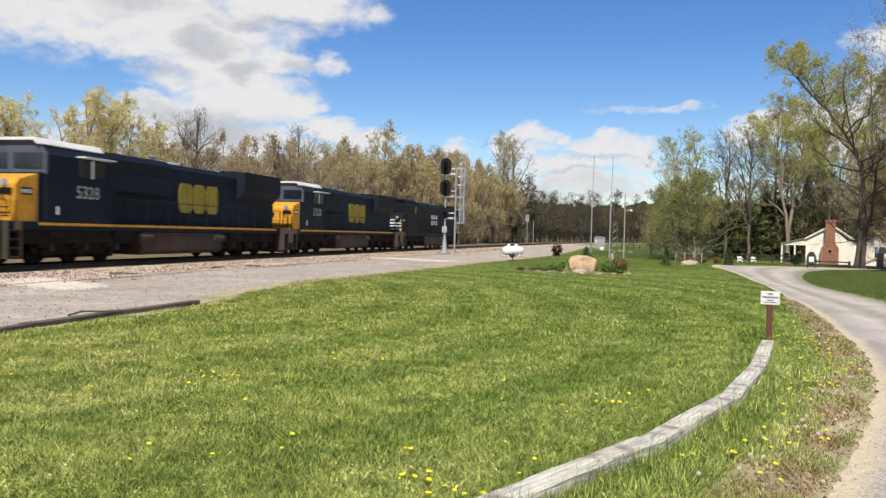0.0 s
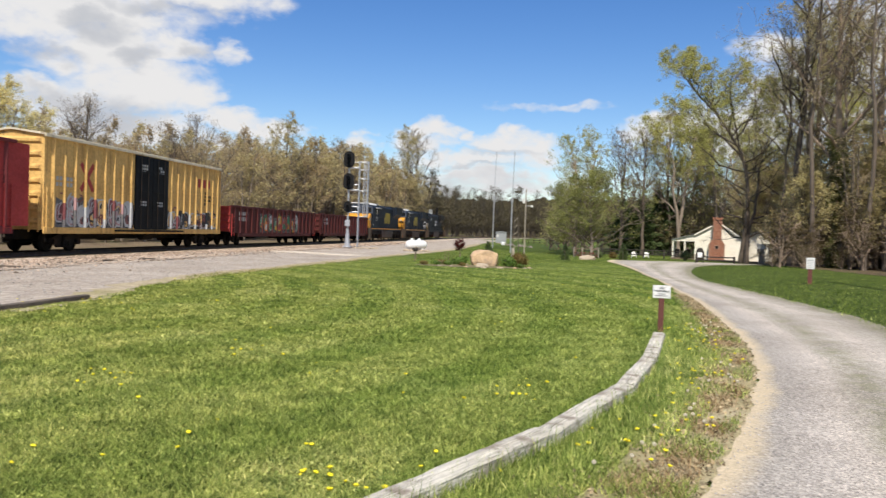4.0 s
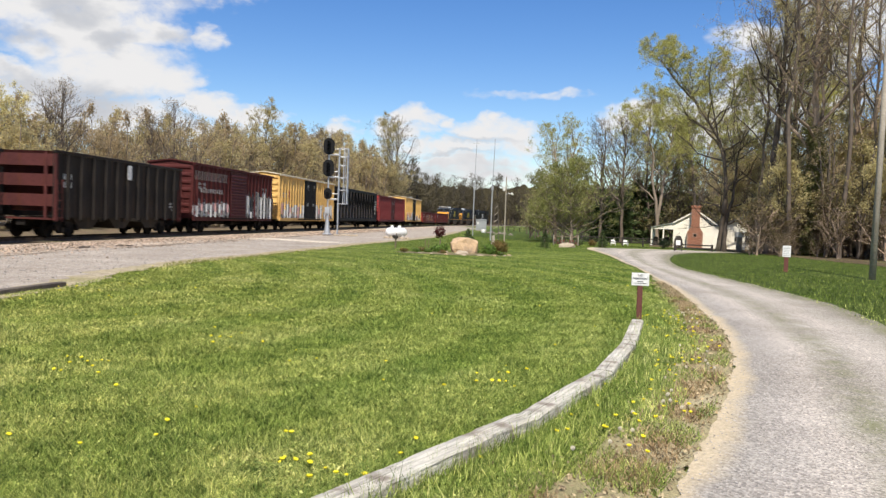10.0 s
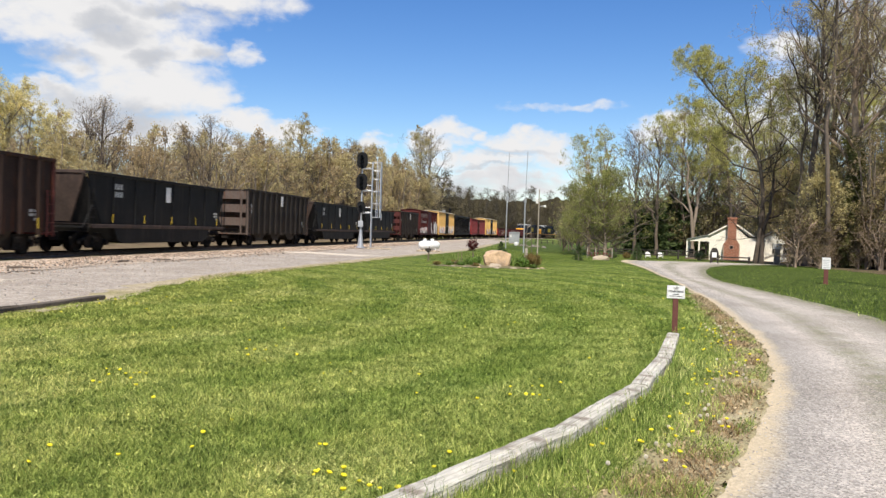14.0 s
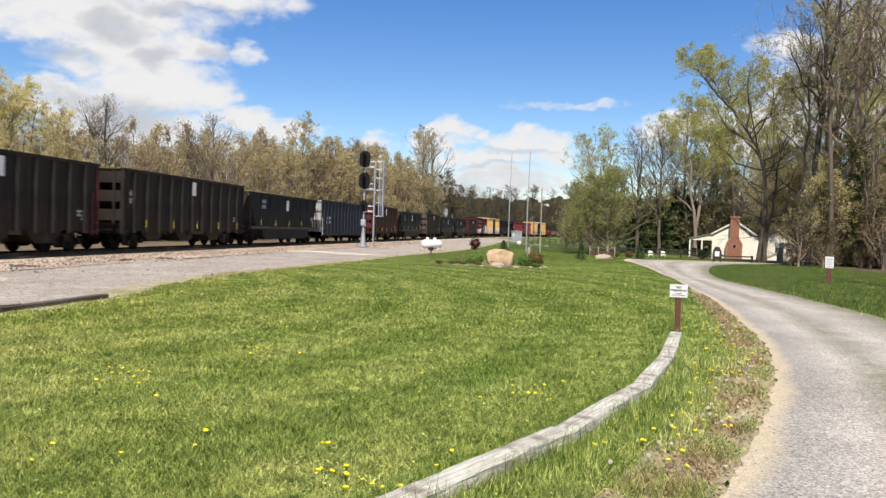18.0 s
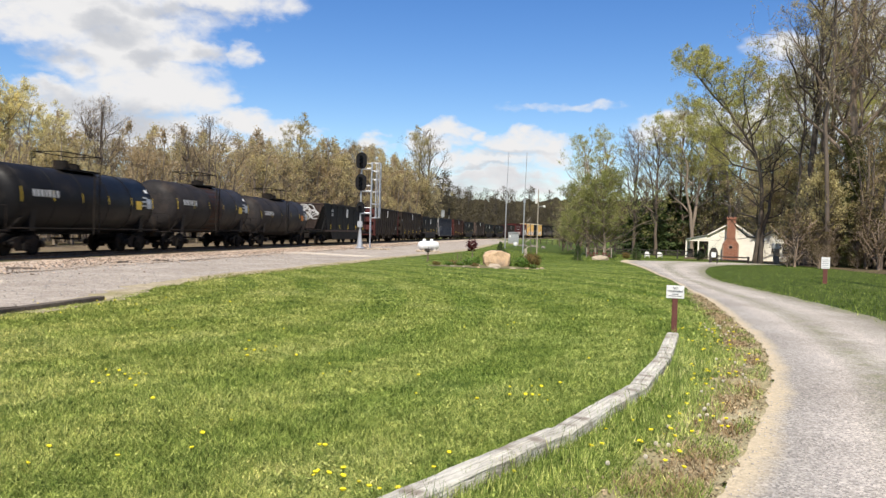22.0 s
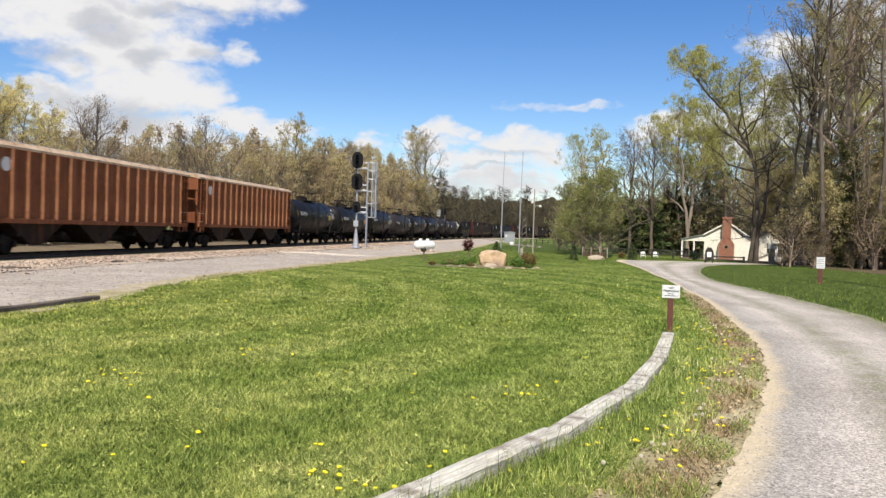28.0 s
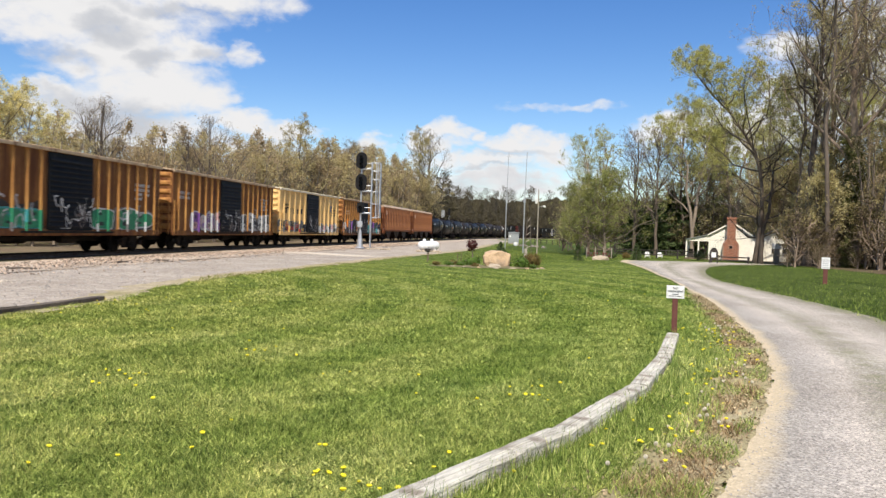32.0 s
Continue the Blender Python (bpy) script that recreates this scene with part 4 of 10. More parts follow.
def boxcar(label, u, slot, L, H, side, roof, door, end=None, ribs=9, door_w=3.2, double=True, seed=1, rusty=None, arts=(), corrugated=True, louvred=False, patch=None, mark=None, ribbing=None):
    """A ribbed steel boxcar with plug doors, peaked roof, corrugated ends and short ladders."""
    car = car_base("boxcar", label, "boxcar", L, slot, u, 2.3)
    W, z0, z1 = 1.48, 0.98, H - 0.18
    end = end or side
    b = Bag().prism([(-W, z0), (W, z0), (W, z1), (0.75, H - 0.03), (0, H), (-0.75, H - 0.03), (-W, z1)], -L / 2 + 0.06, L / 2 - 0.06, "x")
    part("body", b, side, car)
    # roof sheets with standing seams
    n = 14
    sheet_ = Bag()
    Ls = (L + 0.1) / n
    sheet_.prism([(-W - 0.06, z1 - 0.02), (-W - 0.06, z1 + 0.035), (0, H + 0.035), (W + 0.06, z1 + 0.035), (W + 0.06, z1 - 0.02), (0, H + 0.005)], 0, Ls - 0.02, "x")
    sheet_.prism([(-W - 0.06, z1 + 0.03), (-W - 0.06, z1 + 0.075), (0, H + 0.075), (W + 0.06, z1 + 0.075), (W + 0.06, z1 + 0.03), (0, H + 0.03)], 0, 0.05, "x")
    me = sheet_.mesh("roof_sheet", roof)
    for i in range(n):
        part("roof_sheet", me, None, car, at=pose(-L / 2 - 0.05 + i * Ls, 0, 0))
    rw = 0.6 if ribbing else 1.0
    rib = Bag().prism([(-0.12 * rw, -0.001), (-0.035 * rw, -0.1), (0.035 * rw, -0.1), (0.12 * rw, -0.001)], z0 + 0.12, z1 - 0.05, "z").mesh("side_rib", ribbing or side)
    shorter = Bag().prism([(-0.12, -0.001), (-0.035, -0.1), (0.035, -0.1), (0.12, -0.001)], z0 + 0.12, z1 - 0.75, "z").mesh("side_rib", ribbing or side)
    for sgn in (-1, 1):
        for k in range(ribs * 2):
            half_run = L / 2 - door_w / 2 - 0.25
            x = (door_w / 2 + 0.12 + half_run * (k % ribs + 0.35) / ribs) * (1 if k < ribs else -1)
            part("side_rib", shorter if (k % ribs) % 3 == 1 and not louvred else rib, None, car, at=pose(x, sgn * W, 0, 0, 0, 0 if sgn < 0 else 180))
        part("side_sill", Bag().box(-L / 2 + 0.05, L / 2 - 0.05, -0.05, 0.03, z0 - 0.16, z0 + 0.12, 0.015), side, car, at=pose(0, sgn * W, 0, 0, 0, 0 if sgn < 0 else 180))
        # doors
        leaves = 2 if double else 1
        for d in range(leaves):
            dw = door_w / leaves
            dx = -door_w / 2 + dw * d
            db = Bag().box(dx + 0.02, dx + dw - 0.02, -0.07, 0.02, z0 + 0.05, z1 - 0.12, 0.02)
            dr = part("door", db, door, car, at=pose(0, sgn * W, 0, 0, 0, 0 if sgn < 0 else 180))
            if louvred:
                lm = Bag().prism([(-0.001, -0.1), (-0.055, -0.05), (-0.001, 0.08)], dx + 0.1, dx + dw - 0.1, "x").mesh("door_rib", door)
                for j in range(14):
                    part("door_rib", lm, None, dr, at=pose(0, -0.068, z0 + 0.3 + (z1 - z0 - 0.7) * j / 13))
            else:
                if sgn < 0:
                    lettering(car, dx + dw * 0.32, -W - 0.075, z1 - 1.0, 0.75, 0.5, 3, 3, M_LETTER, "stencil_bar", seed=seed + d)
                    lettering(car, dx + dw * 0.3, -W - 0.075, z0 + 1.3, 0.7, 0.3, 2, 3, M_LETTER, "stencil_bar", seed=seed + d + 4)
                for zz in (0.28, 0.52, 0.76):
                    part("door_stiffener", Bag().box(dx + 0.1, dx + dw - 0.1, -0.1, -0.068, z0 + (z1 - z0) * zz - 0.05, z0 + (z1 - z0) * zz + 0.05, 0.012), door, dr)
                for xx in (0.3, 0.7):
                    part("lock_bar", Bag().tube([(dx + dw * xx, -0.11, z0 + 0.1), (dx + dw * xx, -0.11, z1 - 0.2)], 0.022, 6), M_IRON, dr)
        part("roof_eave", Bag().box(-L / 2 - 0.02, L / 2 + 0.02, -0.115, 0.0, z1 - 0.09, z1 + 0.05, 0.012), roof, car, at=pose(0, sgn * W, 0, 0, 0, 0 if sgn < 0 else 180))
        part("door_track", Bag().box(-door_w * 1.02, door_w * 1.02, -0.13, -0.05, z0 - 0.06, z0 + 0.03), M_UNDER, car, at=pose(0, sgn * W, 0, 0, 0, 0 if sgn < 0 else 180))
    for sgn in (-1, 1):
        if corrugated:
            e = Bag()
            e.add([(0, -W + 0.1, -0.16), (0, W - 0.1, -0.16), (0, W - 0.1, 0.16), (0, -W + 0.1, 0.16), (-0.09, -W + 0.2, -0.05), (-0.09, W - 0.2, -0.05), (-0.09, W - 0.2, 0.05), (-0.09, -W + 0.2, 0.05)],
                  [(4, 5, 6, 7), (0, 1, 5, 4), (1, 2, 6, 5), (2, 3, 7, 6), (3, 0, 4, 7), (0, 3, 2, 1)])
            cm = e.mesh("end_corrugation", end)
            for j in range(7):
                part("end_corrugation", cm, None, car, at=pose(sgn * (L / 2 - 0.065), 0, z0 + 0.35 + j * (z1 - z0 - 0.6) / 6, 0, 0, 180 if sgn > 0 else 0))
        ladder(car, sgn * (L / 2 - 0.42), -W - 0.02, z0 - 0.1, 1.9, end, 0, 5)
        ladder(car, sgn * (L / 2 - 0.03), -W + 0.4, z0 - 0.1, 1.7, end, -90 if sgn < 0 else 90, 5)
        part("stirrup_step", Bag().tube([(sgn * (L / 2 - 0.2), -W, z0 - 0.1), (sgn * (L / 2 - 0.2), -W, 0.5), (sgn * (L / 2 - 0.6), -W, 0.5), (sgn * (L / 2 - 0.6), -W, z0 - 0.1)], 0.018, 5), M_IRON, car)
    underframe(car, L)
    y = -W - 0.003
    for a in arts:
        run_ = L / 2 - door_w / 2 - 0.25
        graffiti(car, *a[:4], y - 0.001, *a[4:], ribs=[(door_w / 2 + 0.12 + run_ * (k % ribs + 0.35) / ribs) * (1 if k < ribs else -1) for k in range(ribs * 2)], rw=rw)
    if louvred and door is P_DOORBLACK:
        scrawl(car, -door_w / 2 + 0.1, door_w / 2 - 0.1, z0 + 0.15, z0 + 1.5, -W - 0.132, [M_TAGWHITE, M_TAGGREY, M_LETTERDIM], 16, seed + 900, 0.05)
    if side is P_YELLOW:
        lettering(car, L / 2 - 3.6, y, z1 - 1.35, 1.9, 0.75, 1, 3, M_TAGRED, "emblem_bar", gap=0.22, seed=seed)
    if side is P_TANYELLOW:
        lettering(car, -L / 2 + 1.3, y, z1 - 1.85, 4.6, 0.6, 1, 5, M_BLACK, "name_bar", gap=0.62, seed=seed)
    lettering(car, -L / 2 + 0.9, y, z0 + 1.9, 1.3, 0.5, 2, 5, M_LETTER if side is not P_TANYELLOW else M_UNDER, seed=seed)
    lettering(car, L / 2 - 2.6, y, z0 + 1.6, 1.5, 0.9, 4, 6, M_LETTER if side not in (P_YELLOW, P_TANYELLOW) else M_BLACK, seed=seed + 1)
    if patch:
        part("bright_red_panel", Bag().box(*patch[:2], y - 0.006, y + 0.002, z0 + 0.15, z1 - 0.05), patch[2], car, "bright red panel at the front end of the side")
    if mark:
        mk, tall = Bag(), 0.36 if side is P_TANYELLOW else 0.8
        for t in (40, -40):
            mk.box(-0.15 * tall, 0.15 * tall, -0.0015, 0.004, -tall, tall, m=pose(mark, y - 0.004 - (0.001 if t > 0 else 0), z1 - 0.8 - tall, 0, t, 0))
        part("crossed_emblem", mk, M_TAGBLUE if side is P_TANYELLOW else M_TAGRED if seed % 2 else M_UNDER, car)
    return car


P_YELLOW = paint("yellow_car_paint", (0.72, 0.46, 0.16), (0.60, 0.365, 0.12), 0.35, stain=(0.34, 0.19, 0.07))
P_TANYELLOW = paint("faded_tan_yellow", (0.82, 0.55, 0.23), (0.72, 0.46, 0.175), 0.3, stain=(0.42, 0.25, 0.11))
P_YELLOWROOF = paint("cream_roof_paint", (0.75, 0.68, 0.52), (0.62, 0.54, 0.38), 0.2)
P_ORANGE = paint("rusty_orange_paint", (0.48, 0.25, 0.075), (0.33, 0.145, 0.045), 0.4, stain=(0.22, 0.09, 0.035))
P_RUSTPANEL = paint("rust_stained_orange", (0.27, 0.125, 0.042), (0.165, 0.068, 0.027), 0.75, stain=(0.115, 0.045, 0.02))
P_RUSTYROOF = paint("bleached_rusty_roof", (0.55, 0.43, 0.29), (0.40, 0.27, 0.16), 0.35)
P_RED = paint("dull_red_paint", (0.18, 0.042, 0.044), (0.14, 0.034, 0.034), 0.25)
P_REDBRIGHT = paint("bright_red_paint", (0.40, 0.06, 0.055), (0.33, 0.045, 0.04), 0.15)
P_BROWN = paint("oxide_brown_paint", (0.092, 0.024, 0.022), (0.068, 0.019, 0.017), 0.3, stain=(0.05, 0.02, 0.016))
P_DOORBLACK = paint("black_door_paint", (0.008, 0.009, 0.010), (0.012, 0.013, 0.014), 0.15, stain=(0.026, 0.026, 0.026))
P_HOPPER = paint("sooty_black_paint", (0.02, 0.017, 0.015), (0.033, 0.027, 0.022), 0.4, stain=(0.055, 0.036, 0.026))
P_TUB = paint("black_tub_paint", (0.010, 0.0103, 0.0105), (0.017, 0.0165, 0.016), 0.3, stain=(0.03, 0.026, 0.022))
P_BROWNHOP = paint("brown_hopper_paint", (0.04, 0.024, 0.018), (0.026, 0.017, 0.014), 0.35)
P_BLUE = paint("weathered_blue_paint", (0.019, 0.026, 0.04), (0.028, 0.033, 0.043), 0.5, stain=(0.04, 0.032, 0.027))
P_RUSTHOP = paint("rusted_brown_sides", (0.215, 0.08, 0.036), (0.145, 0.05, 0.023), 0.5, stain=(0.25, 0.10, 0.045))
# paler than the sides: sunlight caught by the ribs, put into their paint
P_RIBSUN = paint("sunlit_rib_paint", (0.33, 0.15, 0.07), (0.225, 0.09, 0.042), 0.45)
P_TANK = paint("black_tank_paint", (0.0085, 0.0085, 0.009), (0.014, 0.0135, 0.0135), 0.3, False, 0.45, (0.024, 0.021, 0.018))
P_TANKDUST = paint("dusty_tank_paint", (0.034, 0.030, 0.029), (0.022, 0.02, 0.019), 0.4, False, 0.55, (0.05, 0.04, 0.033))
P_CBLUE = paint("dark_blue_engine_paint", (0.010, 0.016, 0.026), (0.014, 0.019, 0.028), 0.4, rough=0.55, stain=(0.018, 0.018, 0.018))
P_CYELLOW = paint("engine_yellow_paint", (0.72, 0.34, 0.04), (0.62, 0.29, 0.035), 0.3, rough=0.4, stain=(0.3, 0.15, 0.03))
# grey-blue of the windshield frame: the sky's reflection painted in as colour
P_CGREY = paint("sky_reflection_grey", (0.10, 0.115, 0.145), None, 0.1, rough=0.4)
P_GREYFRAME = paint("dirty_grey_frame", (0.075, 0.062, 0.05), (0.045, 0.037, 0.03), 0.4)
P_GONDRED = paint("red_gondola_paint", (0.095, 0.026, 0.024), (0.068, 0.02, 0.019), 0.35, stain=(0.07, 0.03, 0.02))


def gondola(label, u, slot, L, H, material, ribs=15, art=None, end_bright=None):
    """An open gondola: thin ribbed sides, floor, ribbed ends."""
    car = car_base("gondola", label, "gondola", L, slot, u, 2.2)
    W, z0, t = 1.5, 0.98, 0.05
    part("floor", Bag().box(-L / 2, L / 2, -W, W, z0 - 0.05, z0 + 0.08), P_HOPPER, car)
    rib = Bag().prism([(-0.085, 0.0), (-0.05, -0.09), (0.05, -0.09), (0.085, 0.0)], z0 - 0.12, H - 0.1, "z").mesh("side_rib", material)
    for sgn in (-1, 1):
        m = pose(0, sgn * W, 0, 0, 0, 0 if sgn < 0 else 180)
        part("side", Bag().box(-L / 2, L / 2, -t, 0, z0 - 0.1, H - 0.08), material, car, at=m)
        part("top_rail", Bag().box(-L / 2 - 0.05, L / 2 + 0.05, -0.12, 0.04, H - 0.14, H, 0.02), material, car, at=m)
        part("side_sill", Bag().box(-L / 2 + 1.2, L / 2 - 1.2, -0.1, 0.02, z0 - 0.35, z0 - 0.09, 0.02), material, car, at=m)
        for k in range(ribs):
            part("side_rib", rib, None, car, at=pose(-L / 2 + L * (k + 0.5) / ribs, sgn * (W + t - 0.002), 0, 0, 0, 0 if sgn < 0 else 180))
        e = sgn
        part("end_wall", Bag().box(-t, 0, -W, W, z0, H - 0.06), end_bright or material, car, at=pose(e * L / 2 + (t if e > 0 else 0), 0, 0))
        rm = Bag().box(-0.1, 0.0, -W, W, -0.08, 0.08, 0.03).mesh("end_rib", end_bright or material)
        for j in range(4):
            part("end_rib", rm, None, car, at=pose(e * (L / 2 + 0.04), 0, z0 + 0.2 + (H - z0 - 0.35) * j / 3, 0, 0, 0 if e < 0 else 180))
        ladder(car, e * (L / 2 - 0.3), -W - t - 0.02, z0 - 0.3, 1.5, end_bright or material, 0, 4)
    underframe(car, L)
    y = -W - t - 0.004
    if art:
        graffiti(car, *art[:4], y, *art[4:])
    lettering(car, -L / 2 + 1.4, y, z0 + 0.75, 1.7, 0.75, 2, 5, M_LETTER, seed=3)
    return car


def hopper(label, u, slot, L, H, material, kind="ribbed", end=None, ribs=11, stripes=3, tag=False, reflect=True):
    """An open coal hopper: ribbed or smooth tub, sloped end sheets over open end platforms, discharge chutes below."""
    car = car_base("coal_hopper", label, "hopper car", L, slot, u, 1.75 if kind == "ribbed" else 1.5)
    W, z0 = 1.5, (0.95 if kind == "ribbed" else 1.25)
    inn = 0.06
    end = end or material
    tubz = 0.42 if kind == "tub" else 0.7
    Lt = L if kind == "ribbed" else L - 0.1
    cut = 2.0 if kind == "tub" else 0.9
    for sgn in (-1, 1):
        m = pose(0, sgn * W, 0, 0, 0, 0 if sgn < 0 else 180)
        if kind == "tub":
            flip = -1 if sgn > 0 else 1
            pts = [(-Lt / 2 + 1.25, z0), (Lt / 2 - 1.0, z0), (Lt / 2, H), (-Lt / 2, H)]
            pts = [(a * flip, b) for a, b in pts]
            part("side", Bag().prism(pts, -0.05, 0.0), material, car, at=m)
            pts = [(-Lt / 2 + 2.2, z0 + 0.03), (-Lt / 2 + 2.6, tubz + 0.15), (-Lt / 2 + 3.2, tubz), (Lt / 2 - 3.2, tubz), (Lt / 2 - 2.6, tubz + 0.15), (Lt / 2 - 2.2, z0 + 0.03)]
            part("tub_bottom", Bag().prism([(a * flip, b) for a, b in pts], -0.1, 1.3), P_TUB, car, at=m)
            part("side_sill", Bag().box(-Lt / 2 + 0.3, Lt / 2 - 0.3, -0.16, 0.02, z0 - 0.12, z0 + 0.06, 0.02), P_DUSTY, car, "dusty side sill", at=m)
        else:
            part("side", Bag().box(-Lt / 2, Lt / 2, -0.05, 0.0, z0, H), material, car, at=m)
        part("top_rail", Bag().box(-Lt / 2 - 0.02, Lt / 2 + 0.02, -0.14, 0.04, H - 0.14, H, 0.02), material, car, at=m)
        if kind == "ribbed":
            rib = Bag().prism([(-0.16, 0.0), (-0.09, -0.12), (0.09, -0.12), (0.16, 0.0)], z0 - 0.1, H - 0.14, "z").mesh("side_rib", material)
            for k in range(ribs):
                part("side_rib", rib, None, car, at=pose(-L / 2 + 0.5 + (L - 1) * (k + 0.5) / ribs, sgn * (W + 0.049), 0, 0, 0, 0 if sgn < 0 else 180))
            for x in (-L / 2 + 0.12, L / 2 - 0.12):
                part("corner_post", Bag().box(x - 0.1, x + 0.1, -0.12, 0.03, z0 - 0.15, H - 0.1, 0.02), end, car, at=m)
        else:
            rib = Bag().prism([(-0.05, 0.0), (-0.03, -0.05), (0.03, -0.05), (0.05, 0.0)], z0 + 0.08, H - 0.14, "z").mesh("side_rib", material)
            for k in range(ribs):
                part("side_rib", rib, None, car, at=pose(-L / 2 + 2.3 + (L - 3.2) * k / (ribs - 1), sgn * (W + 0.049), 0, 0, 0, 0 if sgn < 0 else 180))
    for e in (-1, 1):
        # sloped end sheet, stiffened across, with a platform and grabs under it
        d = (cut + 0.9) if kind == "tub" else 1.6
        if kind == "tub":
            # the end narrows downwards between two folded corner sheets
            X = lambda a: e * (L / 2 - a)
            for s2 in (-1, 1):
                c = Bag().add([(X(0.02), s2 * 1.46, H - 0.05), (X(1.3), s2 * 1.49, z0), (X(0.45), s2 * 0.55, z0 + 0.15), (X(0.1), s2 * 1.42, H - 0.05), (X(1.36), s2 * 1.43, z0), (X(0.52), s2 * 0.5, z0 + 0.15)],
                              [(0, 1, 2), (3, 5, 4), (0, 3, 4, 1), (1, 4, 5, 2), (2, 5, 3, 0)])
                part("corner_sheet", c, material, car)
                part("corner_beam", Bag().tube([(X(0.0), s2 * 1.46, H - 0.05), (X(0.36), s2 * 0.58, z0 + 0.15)], 0.06, 6), P_DUSTY, car)
            part("end_sheet", Bag().add([(X(0.0), -1.46, H - 0.05), (X(0.0), 1.46, H - 0.05), (X(0.42), 0.55, z0 + 0.15), (X(0.42), -0.55, z0 + 0.15), (X(0.06), -1.42, H - 0.05), (X(0.06), 1.42, H - 0.05), (X(0.48), 0.5, z0 + 0.15), (X(0.48), -0.5, z0 + 0.15)],
                                        [(0, 1, 2, 3), (7, 6, 5, 4), (0, 4, 5, 1), (1, 5, 6, 2), (2, 6, 7, 3), (3, 7, 4, 0)]), P_DUSTY, car, "dusty grey end sheet narrowing downwards")
            part("end_rail", Bag().box(-0.08, 0.08, -1.5, 1.5, H - 0.14, H + 0.01, 0.02), P_DUSTY, car, at=pose(X(0.04), 0, 0))
        sl = Bag().add([(e * (L / 2 - 0.05), -W + 0.03, H - 0.05), (e * (L / 2 - 0.05), W - 0.03, H - 0.05), (e * (L / 2 - d), W - 0.03, z0 + 0.25), (e * (L / 2 - d), -W + 0.03, z0 + 0.25),
                        (e * (L / 2 - 0.12), -W + 0.03, H - 0.05), (e * (L / 2 - 0.12), W - 0.03, H - 0.05), (e * (L / 2 - d - 0.07), W - 0.03, z0 + 0.25), (e * (L / 2 - d - 0.07), -W + 0.03, z0 + 0.25)],
                       [(0, 1, 2, 3), (7, 6, 5, 4), (0, 4, 5, 1), (2, 6, 7, 3), (1, 5, 6, 2), (0, 3, 7, 4)])
        if kind == "ribbed":
            part("end_sheet", sl, end, car)
        part("end_platform", Bag().box(-0.9, 0.1, -W, W, z0 - 0.12, z0 - 0.04), end, car, at=pose(e * (L / 2 + 0.05 * 0), 0, 0, 0, 0, 0 if e > 0 else 180))
        for zz in (0.25, 0.55, 0.85):
            part("end_brace", Bag().prism([(-0.16, -0.2), (0.0, -0.27), (0.0, 0.27), (-0.16, 0.1)], -W, W), end, car, at=pose(e * (L / 2 - 0.02), 0, z0 + (H - z0) * zz, 0, 0, 0 if e > 0 else 180)) if kind == "ribbed" else None
        for s2 in (-1, 1):
            if kind == "tub":
                part("end_strut", Bag().tube([(e * (L / 2 - 0.1), s2 * (W - 0.1), z0 - 0.05), (e * (L / 2 - 0.9), s2 * (W - 0.1), z0 + 1.1)], 0.05, 6), end, car)
            else:
                part("end_post", Bag().box(-0.06, 0.06, -0.06, 0.06, z0 - 0.1, H - 0.1), end, car, at=pose(e * (L / 2 - 0.06), s2 * (W - 0.35), 0))
        ladder(car, e * (L / 2 - 0.35), -W - 0.1, z0 - 0.2, 1.9, end, 0, 5)
    if kind == "ribbed":
        for k in range(stripes):
            x = -L / 2 + L * (k + 1) / (stripes + 1)
            part("discharge_chute", Bag().prism([(x - 1.25, z0), (x + 1.25, z0), (x + 0.55, 0.4), (x - 0.55, 0.4)], -1.2, 1.2), P_HOPPER, car)
    underframe(car, L)
    y = -W - 0.13 if kind == "ribbed" else -W - 0.054
    part("white_panel", Bag().box(-0.2, 0.32, y - 0.05, y - 0.04, H - 1.15, H - 0.35), M_WHITE, car, "small white stencil panel") if kind == "tub" else part("white_panel", Bag().box(-0.22, 0.22, y - 0.045, y - 0.035, H - 1.0, H - 0.25), M_WHITE, car, "small white stencil panel")
    lettering(car, -L / 2 + 2.4 if kind == "tub" else -L / 2 + 0.75, -W - 0.055, z0 + 1.35, 0.75, 0.75, 2, 3, M_LETTER, seed=7)
    lettering(car, L / 2 - 1.6, -W - 0.055, z0 + 0.45, 0.6, 0.5, 3, 2, M_LETTER, seed=8)
    if reflect:
        for k in range(5):
            x = -L / 2 + 2.2 + (L - 3.4) * k / 4
            part("reflector", Bag().box(x - 0.032, x + 0.032, y - 0.05, y - 0.035, z0 + 0.14, z0 + 0.55), M_REFLECT, car)
    if tag:
        rnd = random.Random(5)
        for k in range(13):
            yy, zz = rnd.uniform(-0.75, 0.7), rnd.uniform(0.42, 0.85)
            run_ = []
            for a in np.linspace(0, 5.5, 12):
                z = zz + 0.13 * math.sin(a * (1 + 0.2 * (k % 4)))
                run_.append((-L / 2 + 0.42 * (1 - z) - 0.02, yy + 0.36 * math.cos(a * (1 + 0.3 * (k % 3))), z0 + 0.15 + (H - z0 - 0.2) * z))
            part("spray_stroke", Bag().tube(run_, 0.045, 5), M_TAGWHITE, car, "white sprayed scrawl on the sloped end")
    return car


